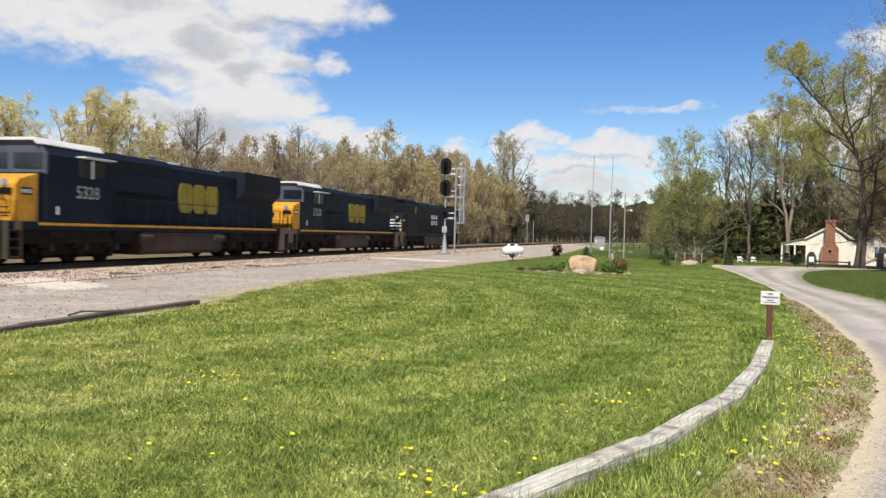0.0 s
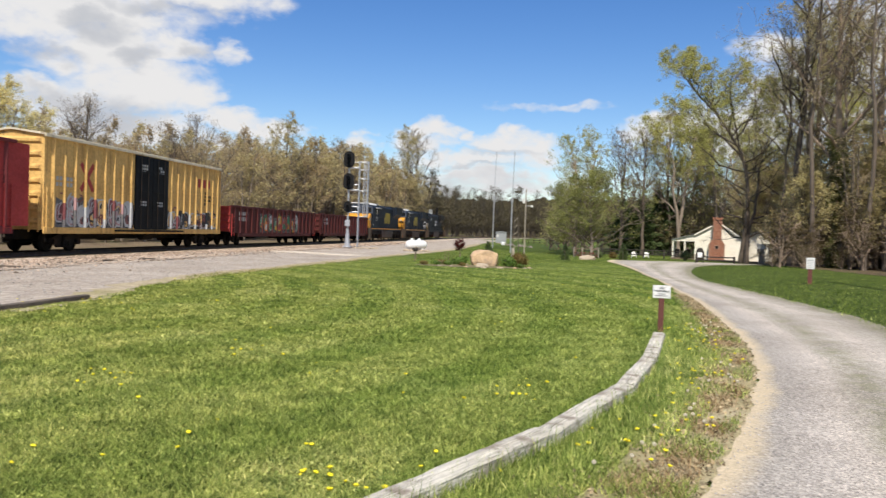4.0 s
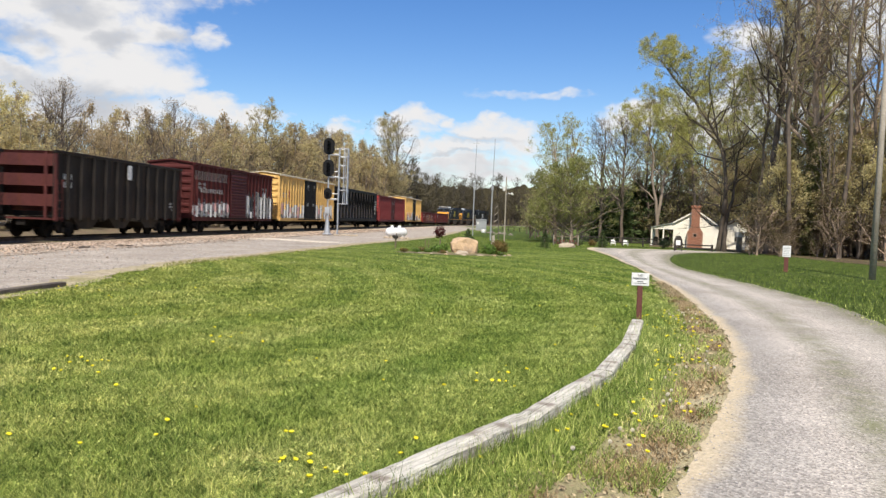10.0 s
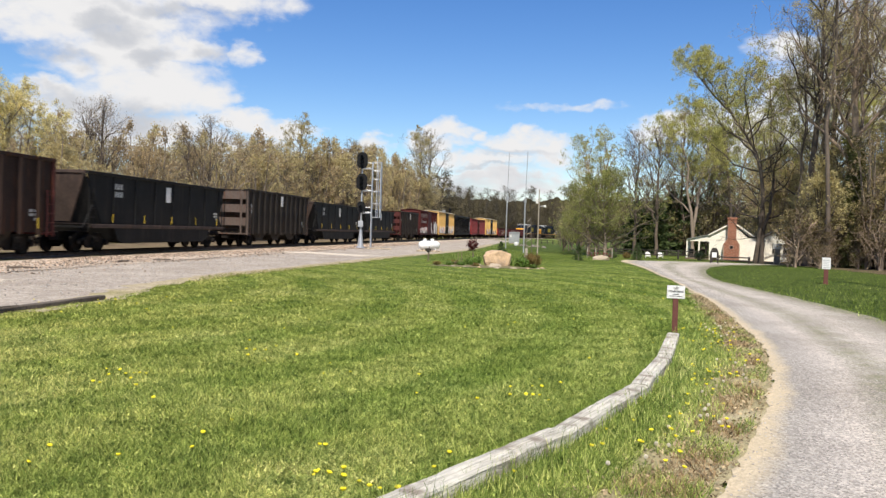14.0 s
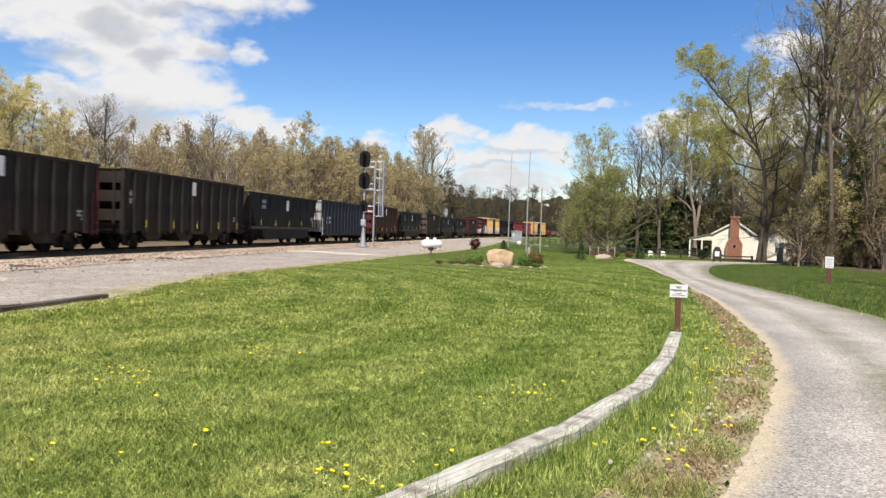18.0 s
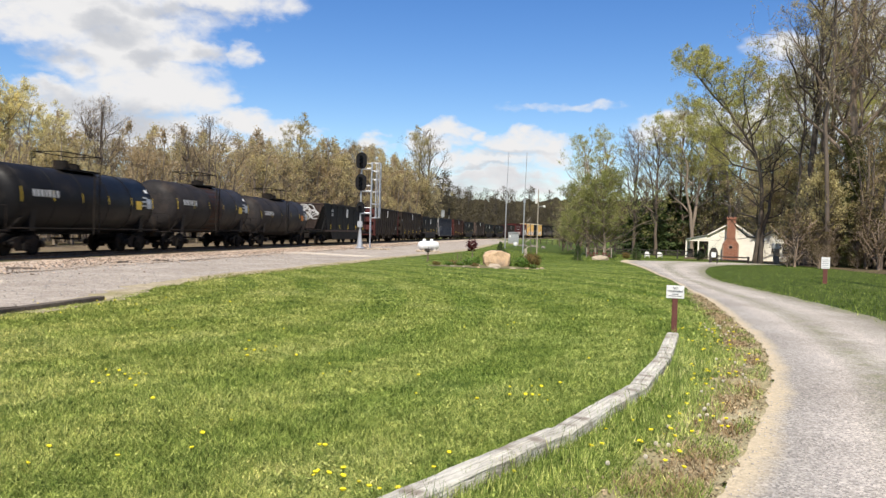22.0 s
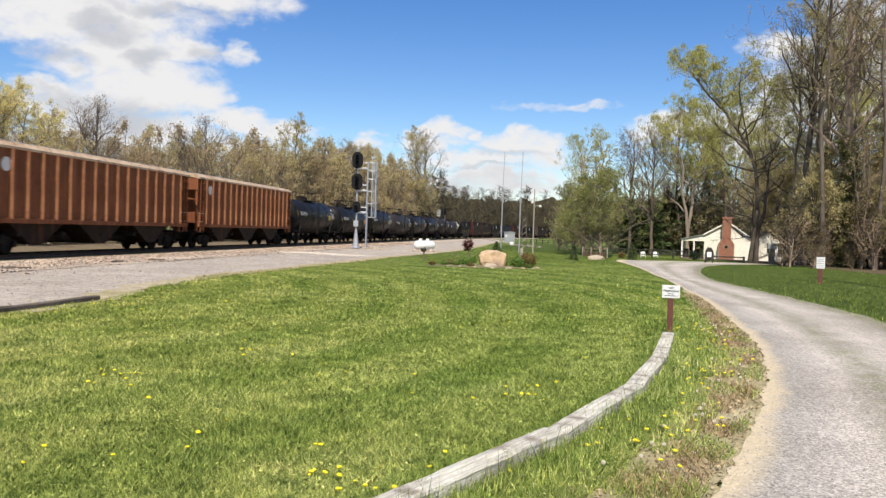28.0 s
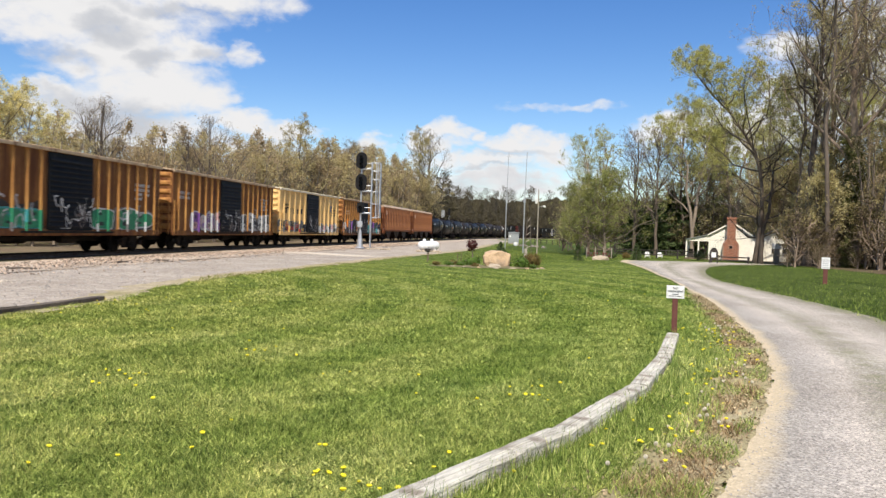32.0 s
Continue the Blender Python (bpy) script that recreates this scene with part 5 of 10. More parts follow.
def tank_car(label, u, slot, material, R=1.47, top=3.95, marks=True, band=None, seed=0, box=True):
    """A tank car: domed shell on saddles, top platform with rails, side ladders, bottom outlet, reflectors."""
    L = slot - 1.1
    car = car_base("tank_car", label, "tank car", L, slot, u, 1.75)
    zc = top - R
    half = L / 2 - 0.35
    n, prof = 28, []
    for k in range(7):
        g = math.pi / 2 * k / 6
        prof.append((-half + 0.55 * (1 - math.sin(g)) , R * math.sin(max(g, 0.02)) ** 0.6 if k else 0.05))
    prof = [(-half, 0.05), (-half + 0.03, R * 0.4), (-half + 0.1, R * 0.66), (-half + 0.22, R * 0.85), (-half + 0.38, R * 0.955), (-half + 0.55, R)]
    prof = prof + [(-a, r) for a, r in reversed(prof)]
    b = Bag()
    for x, r in prof:
        for k in range(n):
            g = 2 * math.pi * k / n
            b.v.append((x, r * math.cos(g), zc + r * math.sin(g)))
    for i in range(len(prof) - 1):
        for k in range(n):
            j = (k + 1) % n
            b.f.append((i * n + k, i * n + j, i * n + n + j, i * n + n + k))
    b.f += [tuple(range(n)), tuple(len(b.v) - n + k for k in range(n))]
    part("shell", b, material, car, smooth=True)
    seam = Bag()
    for x in np.linspace(-half + 0.6, half - 0.6, 6):
        seam.tube([(x, (R + 0.004) * math.cos(g), zc + (R + 0.004) * math.sin(g)) for g in np.linspace(0, 2 * math.pi, 29)], 0.018, 4, False)
    part("shell_seams", seam, material, car)
    if band:
        bb = Bag()
        m2 = 24
        for x in (-0.75, 0.75):
            for k in range(m2 + 1):
                g = 2 * math.pi * k / m2
                bb.v.append((x, (R + 0.006) * math.cos(g), zc + (R + 0.006) * math.sin(g)))
        bb.f = [(k, k + 1, m2 + 2 + k, m2 + 1 + k) for k in range(m2)]
        part("spill_band", bb, band, car, "dark band under the filler dome", smooth=True)
    part("stub_sill", Bag().box(-L / 2 + 0.1, -L / 2 + 2.9, -0.3, 0.3, 0.7, 1.05, 0.03), M_UNDER, car)
    part("stub_sill", Bag().box(L / 2 - 2.9, L / 2 - 0.1, -0.3, 0.3, 0.7, 1.05, 0.03), M_UNDER, car)
    for e in (-1, 1):
        x = e * (L / 2 - 1.75)
        sd = Bag().prism([(-1.3, 1.0), (1.3, 1.0), (1.42, zc - 0.2), (1.2, zc - 0.75), (0.6, zc - R + 0.08), (0, zc - R - 0.03), (-0.6, zc - R + 0.08), (-1.2, zc - 0.75), (-1.42, zc - 0.2)], x - 0.18, x + 0.18, "x")
        part("saddle", sd, material, car)
        part("end_platform", Bag().box(e * L / 2 - 0.3, e * L / 2 + 0.3, -1.4, 1.4, 0.98, 1.05), M_UNDER, car)
        for s2 in (-1, 1):
            part("end_grab", Bag().tube([(e * (L / 2 - 0.1), s2 * 1.35, 1.05), (e * (L / 2 - 0.1), s2 * 1.35, 2.0), (e * (L / 2 - 0.1), s2 * 0.5, 2.0), (e * (L / 2 - 0.1), s2 * 0.5, 1.05)], 0.022, 5), M_UNDER, car)
            part("diagonal_brace", Bag().tube([(e * (L / 2 - 0.3), s2 * 1.3, 1.05), (e * (L / 2 - 1.3), s2 * 1.3, 1.75)], 0.03, 5), M_UNDER, car)
    for s2 in (-1, 1):
        part("side_running_rail", Bag().tube([(-L / 2 + 0.2, s2 * 1.45, 1.12), (L / 2 - 0.2, s2 * 1.45, 1.12)], 0.03, 6), M_UNDER, car)
        ladder(car, 0.2 * s2, s2 * (R + 0.12), 0.85, top - 1.0, M_UNDER, 0 if s2 < 0 else 180, 9)
    # platform and fittings on top
    part("top_platform", Bag().box(-1.5, 1.5, -0.75, 0.75, top - 0.06, top + 0.02), M_UNDER, car)
    part("manway", Bag().tube([(0.35, 0, top - 0.1), (0.35, 0, top + 0.28)], 0.36, 14).box(0.0, 0.7, -0.06, 0.06, top + 0.28, top + 0.34), M_UNDER, car)
    if box:
        part("valve_housing", Bag().tube([(-0.5, 0, top - 0.1), (-0.5, 0, top + 0.4)], 0.34, 14), M_UNDER, car)
    rl = Bag()
    for x in (-1.5, -0.5, 0.5, 1.5):
        for y in (-0.75, 0.75):
            rl.tube([(x, y, top), (x, y, top + 0.72)], 0.022, 5)
    for y in (-0.75, 0.75):
        rl.tube([(-1.5, y, top + 0.72), (1.5, y, top + 0.72)], 0.022, 5)
    for x in (-1.5, 1.5):
        rl.tube([(x, -0.75, top + 0.72), (x, 0.75, top + 0.72)], 0.022, 5)
    part("guard_rail", rl, M_UNDER, car, "thin steel guard rail round the top fittings")
    part("bottom_outlet", Bag().tube([(0, 0, zc - R + 0.1), (0, 0, 0.62)], 0.16, 10).box(-0.4, 0.4, -0.5, 0.5, 0.6, 0.68), M_UNDER, car)
    # markings lie on the curve of the shell
    def on_shell(x, g, w, h, material, name):
        b2 = Bag()
        for k in range(5):
            a = g + h / R * (k / 4 - 0.5)
            for xx in (x - w / 2, x + w / 2):
                b2.v.append((xx, -(R + 0.008) * math.cos(a), zc + (R + 0.008) * math.sin(a)))
        b2.f = [(2 * k, 2 * k + 1, 2 * k + 3, 2 * k + 2) for k in range(4)]
        part(name, b2, material, car)
    rnd = random.Random(seed)
    for k in range(6):
        on_shell(-half + 0.5 + (2 * half - 1.0) * k / 5, 0.12, 0.065, 0.6 if k in (0, 5) else 0.4, M_REFLECT, "reflector")
    if marks:
        for k in range(7):
            on_shell(-half + 1.3 + k * 0.26, 0.18, 0.17, 0.3, M_LETTER, "number_bar")
        on_shell(half - 1.9, 0.02, 0.55, 0.42, M_TAGYELLOW if seed % 3 else M_TAGORANGE, "placard")
        on_shell(half - 0.9, 0.55, 0.3, 0.2, M_WHITE, "stencil_panel")
        on_shell(half - 0.85, 0.1, 0.5, 0.5, M_GALV, "notice_panel")
    for k in range(3):
        on_shell(half - 1.2 - 0.1 * k, 0.3 - 0.14 * k, 0.5, 0.07, M_LETTER, "stencil_bar")
    return car


def covered_hopper(label, u, slot, L, H, material):
    """A covered hopper: ribbed bulging sides under a roof with a running board, sloped ends, chutes below."""
    car = car_base("covered_hopper", label, "hopper car", L, slot, u, 1.9)
    W, z0 = 1.5, 1.5
    b = Bag().prism([(-W, z0), (W, z0), (W, H - 0.3), (W - 0.25, H - 0.08), (0, H), (-W + 0.25, H - 0.08), (-W, H - 0.3)], -L / 2 + 1.0, L / 2 - 1.0, "x")
    part("body", b, material, car)
    part("roof", Bag().prism([(-W - 0.07, H - 0.34), (-W - 0.07, H - 0.24), (-W + 0.25, H - 0.03), (0, H + 0.05), (W - 0.25, H - 0.03), (W + 0.07, H - 0.24), (W + 0.07, H - 0.34), (0, H - 0.06)], -L / 2, L / 2, "x"), P_ROOFPALE, car, "pale sun-bleached roof edge")
    rib = Bag().prism([(-0.085, 0.0), (-0.022, -0.11), (0.022, -0.11), (0.085, 0.0)], z0 - 0.05, H - 0.32, "z").mesh("side_rib", P_RIBSUN)
    k = 0
    for sgn in (-1, 1):
        for i in range(17):
            part("side_rib", rib, None, car, at=pose(-L / 2 + 1.1 + (L - 2.2) * i / 16, sgn * (W - 0.001), 0, 0, 0, 0 if sgn < 0 else 180))
        m = pose(0, sgn * W, 0, 0, 0, 0 if sgn < 0 else 180)
        part("side_sill", Bag().box(-L / 2 + 0.1, L / 2 - 0.1, -0.06, 0.05, z0 - 0.22, z0, 0.02), material, car, at=m)
    for e in (-1, 1):
        sl = Bag().prism([(e * (L / 2 - 0.95), H - 0.35), (e * (L / 2 - 1.05), H - 0.35), (e * (L / 2 - 2.3), z0), (e * (L / 2 - 2.2), z0)], -W + 0.02, W - 0.02)
        part("slope_sheet", sl, material, car)
        part("end_panel", Bag().box(-0.04, 0.0, -W, W, H - 1.0, H - 0.3), material, car, at=pose(e * (L / 2 - 0.02), 0, 0))
        for s2 in (-1, 1):
            part("end_post", Bag().box(-0.07, 0.07, -0.07, 0.07, 1.0, H - 0.32, 0.01), material, car, at=pose(e * (L / 2 - 0.1), s2 * (W - 0.1), 0))
            part("inner_post", Bag().box(-0.06, 0.06, -0.06, 0.06, 1.0, H - 0.4, 0.01), material, car, at=pose(e * (L / 2 - 0.98), s2 * (W - 0.08), 0))
            part("grab_rail", Bag().tube([(e * (L / 2 - 0.1), s2 * (W - 0.05), 2.1), (e * (L / 2 - 0.98), s2 * (W - 0.05), 2.1)], 0.02, 5), M_GALV, car)
            part("grab_rail", Bag().tube([(e * (L / 2 - 0.1), s2 * (W - 0.05), 1.6), (e * (L / 2 - 0.98), s2 * (W - 0.05), 1.6)], 0.02, 5), M_GALV, car)
        part("end_platform", Bag().box(-0.95, 0, -W, W, 0.95, 1.05), M_UNDER, car, at=pose(e * L / 2, 0, 0, 0, 0, 0 if e > 0 else 180))
        ladder(car, e * (L / 2 - 0.5), -W - 0.03, 1.0, H - 1.4, material, 0, 8, 0.45)
    for x in np.linspace(-L / 2 + 4.0, L / 2 - 4.0, 3):
        part("discharge_chute", Bag().prism([(x - 2.05, z0 - 0.05), (x + 2.05, z0 - 0.05), (x + 0.4, 0.42), (x - 0.4, 0.42)], -1.3, 1.3), P_CHUTE, car)
    rb = Bag()
    for x in np.linspace(-L / 2 + 0.2, L / 2 - 0.2, 12):
        rb.box(x - 0.6, x + 0.6, -0.28, 0.28, H + 0.1, H + 0.14)
        rb.box(x - 0.03, x + 0.03, -0.25, 0.25, H + 0.0, H + 0.1)
    part("running_board", rb, M_GALV, car)
    for x in np.linspace(-L / 2 + 2.5, L / 2 - 2.5, 4):
        part("roof_hatch", Bag().box(x - 1.2, x + 1.2, 0.35, 0.9, H - 0.02, H + 0.12, 0.03), P_ROOFPALE, car)
    underframe(car, L)
    part("round_emblem", Bag().tube([(-L / 2 + 1.75, -W - 0.002, H - 0.95), (-L / 2 + 1.75, -W - 0.006, H - 0.95)], 0.28, 18), M_WHITE, car, "faded round white emblem")
    return car


P_ROOFPALE = paint("bleached_roof_paint", (0.55, 0.42, 0.29), (0.42, 0.29, 0.18), 0.3)
P_CHUTE = paint("dirty_brown_chute", (0.02, 0.013, 0.009), (0.014, 0.009, 0.007), 0.3)


def truss_car(label, u, slot, L, H):
    """A black high-sided car with open framing: posts and diagonals over recessed grey boards."""
    car = car_base("framed_boxcar", label, "freight car", L, slot, u, 2.3)
    W, z0 = 1.46, 1.1
    part("side_board", Bag().box(-L / 2 + 0.1, L / 2 - 0.1, -W + 0.14, W - 0.14, z0, H - 0.12), P_GREYBOARD, car, "dull grey recessed side boards")
    part("roof", Bag().box(-L / 2, L / 2, -W - 0.03, W + 0.03, H - 0.16, H, 0.03), P_FRAMEBLACK, car)
    n = 13
    post = Bag().box(-0.09, 0.09, -0.02, 0.14, z0, H - 0.15).mesh("post", P_FRAMEBLACK)
    for sgn in (-1, 1):
        turn = 0 if sgn < 0 else 180
        m = pose(0, sgn * W, 0, 0, 0, turn)
        part("top_chord", Bag().box(-L / 2, L / 2, -0.05, 0.14, H - 0.35, H - 0.1, 0.02), P_FRAMEBLACK, car, at=m)
        part("bottom_chord", Bag().box(-L / 2, L / 2, -0.07, 0.14, z0 - 0.25, z0 + 0.12, 0.02), P_FRAMEBLACK, car, at=m)
        for i in range(n + 1):
            part("post", post, None, car, at=pose(-L / 2 + 0.1 + (L - 2.0) * i / n, sgn * W, 0, 0, 0, turn))
        for i in range(n):
            x0, x1 = -L / 2 + 0.1 + (L - 2.0) * i / n, -L / 2 + 0.1 + (L - 2.0) * (i + 1) / n
            if i < n // 2:
                a, c = (x1, H - 0.3), (x0, z0 + 0.9)
            else:
                a, c = (x0, H - 0.3), (x1, z0 + 0.9)
            d = Vector((c[0] - a[0], 0, c[1] - a[1]))
            mid = ((a[0] + c[0]) / 2, (a[1] + c[1]) / 2)
            part("diagonal", Bag().box(-0.05, 0.05, -0.01, 0.12, -d.length / 2, d.length / 2), P_FRAMEBLACK, car, at=pose(0, sgn * W, 0, 0, 0, turn) @ pose(mid[0], 0, mid[1], 0, math.degrees(math.atan2(d.x, d.z)), 0))
        part("end_bay", Bag().box(L / 2 - 1.9, L / 2, -0.03, 0.15, z0, H - 0.2), P_FRAMEBLACK, car, at=pose(0, sgn * W, 0) if sgn < 0 else pose(0, W - 0.12, 0))
    for e in (-1, 1):
        part("end_wall", Bag().box(-0.06, 0.0, -W, W, z0, H - 0.1), P_FRAMEBLACK, car, at=pose(e * L / 2 + (0.0 if e > 0 else 0.06), 0, 0))
        for j in range(5):
            part("end_corrugation", Bag().box(-0.12, 0, -W + 0.08, W - 0.08, -0.1, 0.1, 0.04), P_FRAMEBLACK, car, at=pose(e * L / 2, 0, z0 + 0.35 + (H - z0 - 0.8) * j / 4, 0, 0, 180 if e > 0 else 0) if e < 0 else pose(e * L / 2 + 0.1, 0, z0 + 0.35 + (H - z0 - 0.8) * j / 4))
        ladder(car, e * (L / 2 - 0.4), -W - 0.05, z0 - 0.1, 1.8, P_FRAMEBLACK, 0, 5)
    underframe(car, L, 1.05)
    for i in range(6):
        x = -L / 2 + 9 + i * 1.45
        lettering(car, x, -W + 0.135, z0 + 1.4 - 0.12 * (i % 3), 0.5, 0.7, 2, 2, M_TAGWHITE, seed=i)
    lettering(car, L / 2 - 1.6, -W - 0.034, z0 + 0.7, 1.3, 1.9, 6, 4, M_LETTER, seed=12)
    return car


P_FRAMEBLACK = paint("black_frame_paint", (0.006, 0.006, 0.006), (0.010, 0.0095, 0.009), 0.25, stain=(0.016, 0.014, 0.012))
P_GREYBOARD = paint("grey_boards", (0.22, 0.19, 0.165), (0.16, 0.138, 0.12), 0.3, stain=(0.07, 0.055, 0.045))


def locomotive(label, u, body, nose, white_cap=True, logo=None, stripe=None, slot=22.7):
    """A six-axle diesel with its nose to the rear of the way: frame, fuel tank, cab, long hood and flared radiator."""
    L = 21.4
    car = car_base("locomotive", label, "locomotive", L, slot, u, 3.9, 3, "locomotives of the freight train")
    W = 1.5
    part("frame", Bag().box(-L / 2, L / 2, -W, W, 1.28, 1.58, 0.02), P_CBLUE if stripe else M_BLACK, car)
    for sgn in (-1, 1):
        if stripe:
            part("sill_stripe", Bag().box(-L / 2 + 1.4, L / 2 - 0.8, -0.012, 0.0, 1.45, 1.55), stripe, car, at=pose(0, sgn * W, 0, 0, 0, 0 if sgn < 0 else 180))
    part("fuel_tank", Bag().prism([(-1.47, 1.25), (1.47, 1.25), (1.5, 0.45), (1.3, 0.28), (-1.3, 0.28), (-1.5, 0.45)], -3.2, 3.6, "x"), P_GREYFRAME, car, "dusty grey fuel tank")
    for a, b in ((-9.9, -3.3), (3.7, 9.9)):
        part("piping_skirt", Bag().box(a, b, -1.36, 1.36, 0.78, 1.29, 0.03), M_IRON, car)
        # unseen dark box added to block the bright gap where the underside is shaded
        part("underside_fill", Bag().box(a + 0.5, b - 0.5, -0.55, 0.55, 0.22, 0.8, 0.05), M_IRON, car)
    # cab and nose
    part("nose_side", Bag().prism([(-9.3, 1.58), (-9.3, 3.27), (-8.9, 3.38), (-8.9, 1.58)], -1.4, 1.4), body, car)
    part("nose", Bag().prism([(-10.35, 1.58), (-10.35, 2.85), (-10.15, 3.05), (-9.29, 3.274), (-9.29, 1.58)], -1.41, 1.41), nose, car)
    cab = part("cab", Bag().prism([(-1.5, 1.58), (1.5, 1.58), (1.5, 4.0), (1.05, 4.5), (-1.05, 4.5), (-1.5, 4.0)], -8.9, -5.2, "x"), body, car)
    part("cab_front", Bag().prism([(-1.48, 1.6), (1.48, 1.6), (1.48, 3.3), (-1.48, 3.3)], -8.96, -8.88, "x"), body, cab)
    part("windshield_frame", Bag().prism([(-1.5, 3.3), (1.5, 3.3), (1.5, 4.0), (1.05, 4.52), (-1.05, 4.52), (-1.5, 4.0)], -9.0, -8.88, "x"), P_CGREY if white_cap else body, cab)
    for y in (-0.75, 0.75):
        part("windshield", Bag().box(-9.03, -9.0, y - 0.62, y + 0.62, 3.5, 4.05), M_GLASS, cab)
    part("cab_roof", Bag().prism([(-1.22, 4.34), (-1.07, 4.5), (1.07, 4.5), (1.22, 4.34), (1.26, 4.38), (1.08, 4.6), (-1.08, 4.6), (-1.26, 4.38)], -9.15, -5.5, "x"), M_WHITE if white_cap else body, cab, "white cab roof" if white_cap else "")
    for sgn in (-1, 1):
        turn = 0 if sgn < 0 else 180
        for x in (-6.95, -6.05):
            part("side_window", Bag().box(x - 0.33, x + 0.33, -0.015, 0.02, 3.3, 3.95), M_GLASS, cab, at=pose(0, sgn * W, 0) if sgn < 0 else pose(0, W, 0))
        part("sun_visor", Bag().box(-7.4, -5.6, -0.42, 0.0, 4.02, 4.07), M_WHITE if white_cap else body, cab, at=pose(0, -W, 0) if sgn < 0 else pose(0, W + 0.42, 0))
        part("window_post", Bag().box(-6.56, -6.44, -0.03, 0.0, 3.28, 3.98), M_WHITE, cab, at=pose(0, -W, 0) if sgn < 0 else pose(0, W + 0.03, 0))
    part("nose_door", Bag().box(-10.37, -10.345, -0.35, 0.35, 1.65, 2.75), nose, car)
    part("nose_window", Bag().box(-10.385, -10.36, -0.18, 0.18, 2.3, 2.6), M_GLASS, car)
    for y in (-1.1, 1.1):
        part("nose_grab", Bag().tube([(-10.42, y, 1.7), (-10.45, y, 2.4), (-10.42, y * 0.7, 2.45)], 0.022, 5), M_BLACK, car)
    part("headlight", Bag().tube([(-10.3, -0.95, 2.9), (-10.4, -0.95, 2.9)], 0.13, 14), M_GALV, car)
    part("number_board", Bag().box(-10.38, -10.2, -1.3, -0.75, 2.5, 2.72), M_BLACK, car)
    # hood
    part("hood", Bag().prism([(-1.02, 1.58), (1.02, 1.58), (1.02, 4.2), (0.85, 4.42), (-0.85, 4.42), (-1.02, 4.2)], -5.2, 6.0, "x"), body, car)
    part("equipment_blower", Bag().prism([(-1.4, 2.9), (1.4, 2.9), (1.4, 4.2), (1.2, 4.45), (-1.2, 4.45), (-1.4, 4.2)], -5.15, -1.0, "x"), body, car)
    for k in range(4):
        part("blower_grille", Bag().box(-4.95 + k * 1.0, -4.1 + k * 1.0, -1.42, -1.395, 3.75, 4.15), M_BLACK, car)
    part("radiator", Bag().prism([(-1.02, 1.58), (1.02, 1.58), (1.02, 3.0), (1.5, 3.55), (1.5, 4.55), (-1.5, 4.55), (-1.5, 3.55), (-1.02, 3.0)], 5.95, 10.4, "x"), body, car)
    part("radiator_screen", Bag().box(6.2, 10.2, -1.515, -1.495, 3.75, 4.4), M_BLACK, car)
    part("exhaust_stack", Bag().box(-0.2, 1.3, -0.4, 0.4, 4.4, 4.58, 0.03), M_WHITE if white_cap else M_BLACK, car)
    dm = Bag().box(0.03, 0.82, -0.012, 0.0, 1.75, 3.6, 0.01).mesh("hood_door", body)
    for sgn in (-1, 1):
        for k in range(8):
            part("hood_door", dm, None, car, at=pose((-0.9 + k * 0.86) * (1 if sgn < 0 else -1) + (0 if sgn < 0 else 3.6), sgn * 1.02, 0, 0, 0, 0 if sgn < 0 else 180))
    # walkway rails
    for sgn in (-1, 1):
        rl = Bag()
        y = sgn * (W - 0.08)
        rl.tube([(-6.2, y, 2.6), (10.4, y, 2.6)], 0.02, 5)
        for x in np.arange(-6.0, 10.6, 1.65):
            rl.tube([(x, y, 1.58), (x, y, 2.6)], 0.018, 5)
        part("handrail", rl, body, car)
        for e in (-1, 1):
            st = Bag()
            for i in range(4):
                st.box(e * 10.75 - 0.28, e * 10.75 + 0.28, sgn * 1.5 - 0.28, sgn * 1.5 + 0.02 * sgn, 0.35 + 0.3 * i, 0.39 + 0.3 * i)
            st.box(e * 10.75 - 0.32, e * 10.75 - 0.28, sgn * 1.5 - 0.3, sgn * 1.5 + 0.3, 0.3, 1.58).box(e * 10.75 + 0.28, e * 10.75 + 0.32, sgn * 1.5 - 0.3, sgn * 1.5 + 0.3, 0.3, 1.58)
            part("step_well", st, P_GREYFRAME, car, "dirty grey steps")
            part("corner_rail", Bag().tube([(e * 11.0, sgn * 1.42, 1.0), (e * 11.0, sgn * 1.42, 2.6), (e * 10.6, sgn * 1.42, 2.6), (e * 10.5, sgn * 1.42, 1.58)], 0.022, 6), M_GOLD if not white_cap else M_BLACK, car)
    for e in (-1, 1):
        part("pilot_plate", Bag().box(e * 10.85 - 0.06, e * 10.85 + 0.06, -1.45, 1.45, 0.3, 1.3, 0.02), P_GREYFRAME, car)
        part("end_beam", Bag().box(e * 10.9 - 0.1, e * 10.9 + 0.1, -1.5, 1.5, 1.25, 1.6, 0.03), nose if e < 0 else body, car)
    if logo:
        for k, (x0, x1) in enumerate(logo):
            # plain blocks in place of the railway's mark
            b = Bag().prism([(x0 + 0.2, 2.2), (x1 - 0.2, 2.2), (x1, 2.42), (x1, 3.38), (x1 - 0.2, 3.6), (x0 + 0.2, 3.6), (x0, 3.38), (x0, 2.42)], -1.05, -1.03)
            part("emblem_block", b, P_MARK, car)
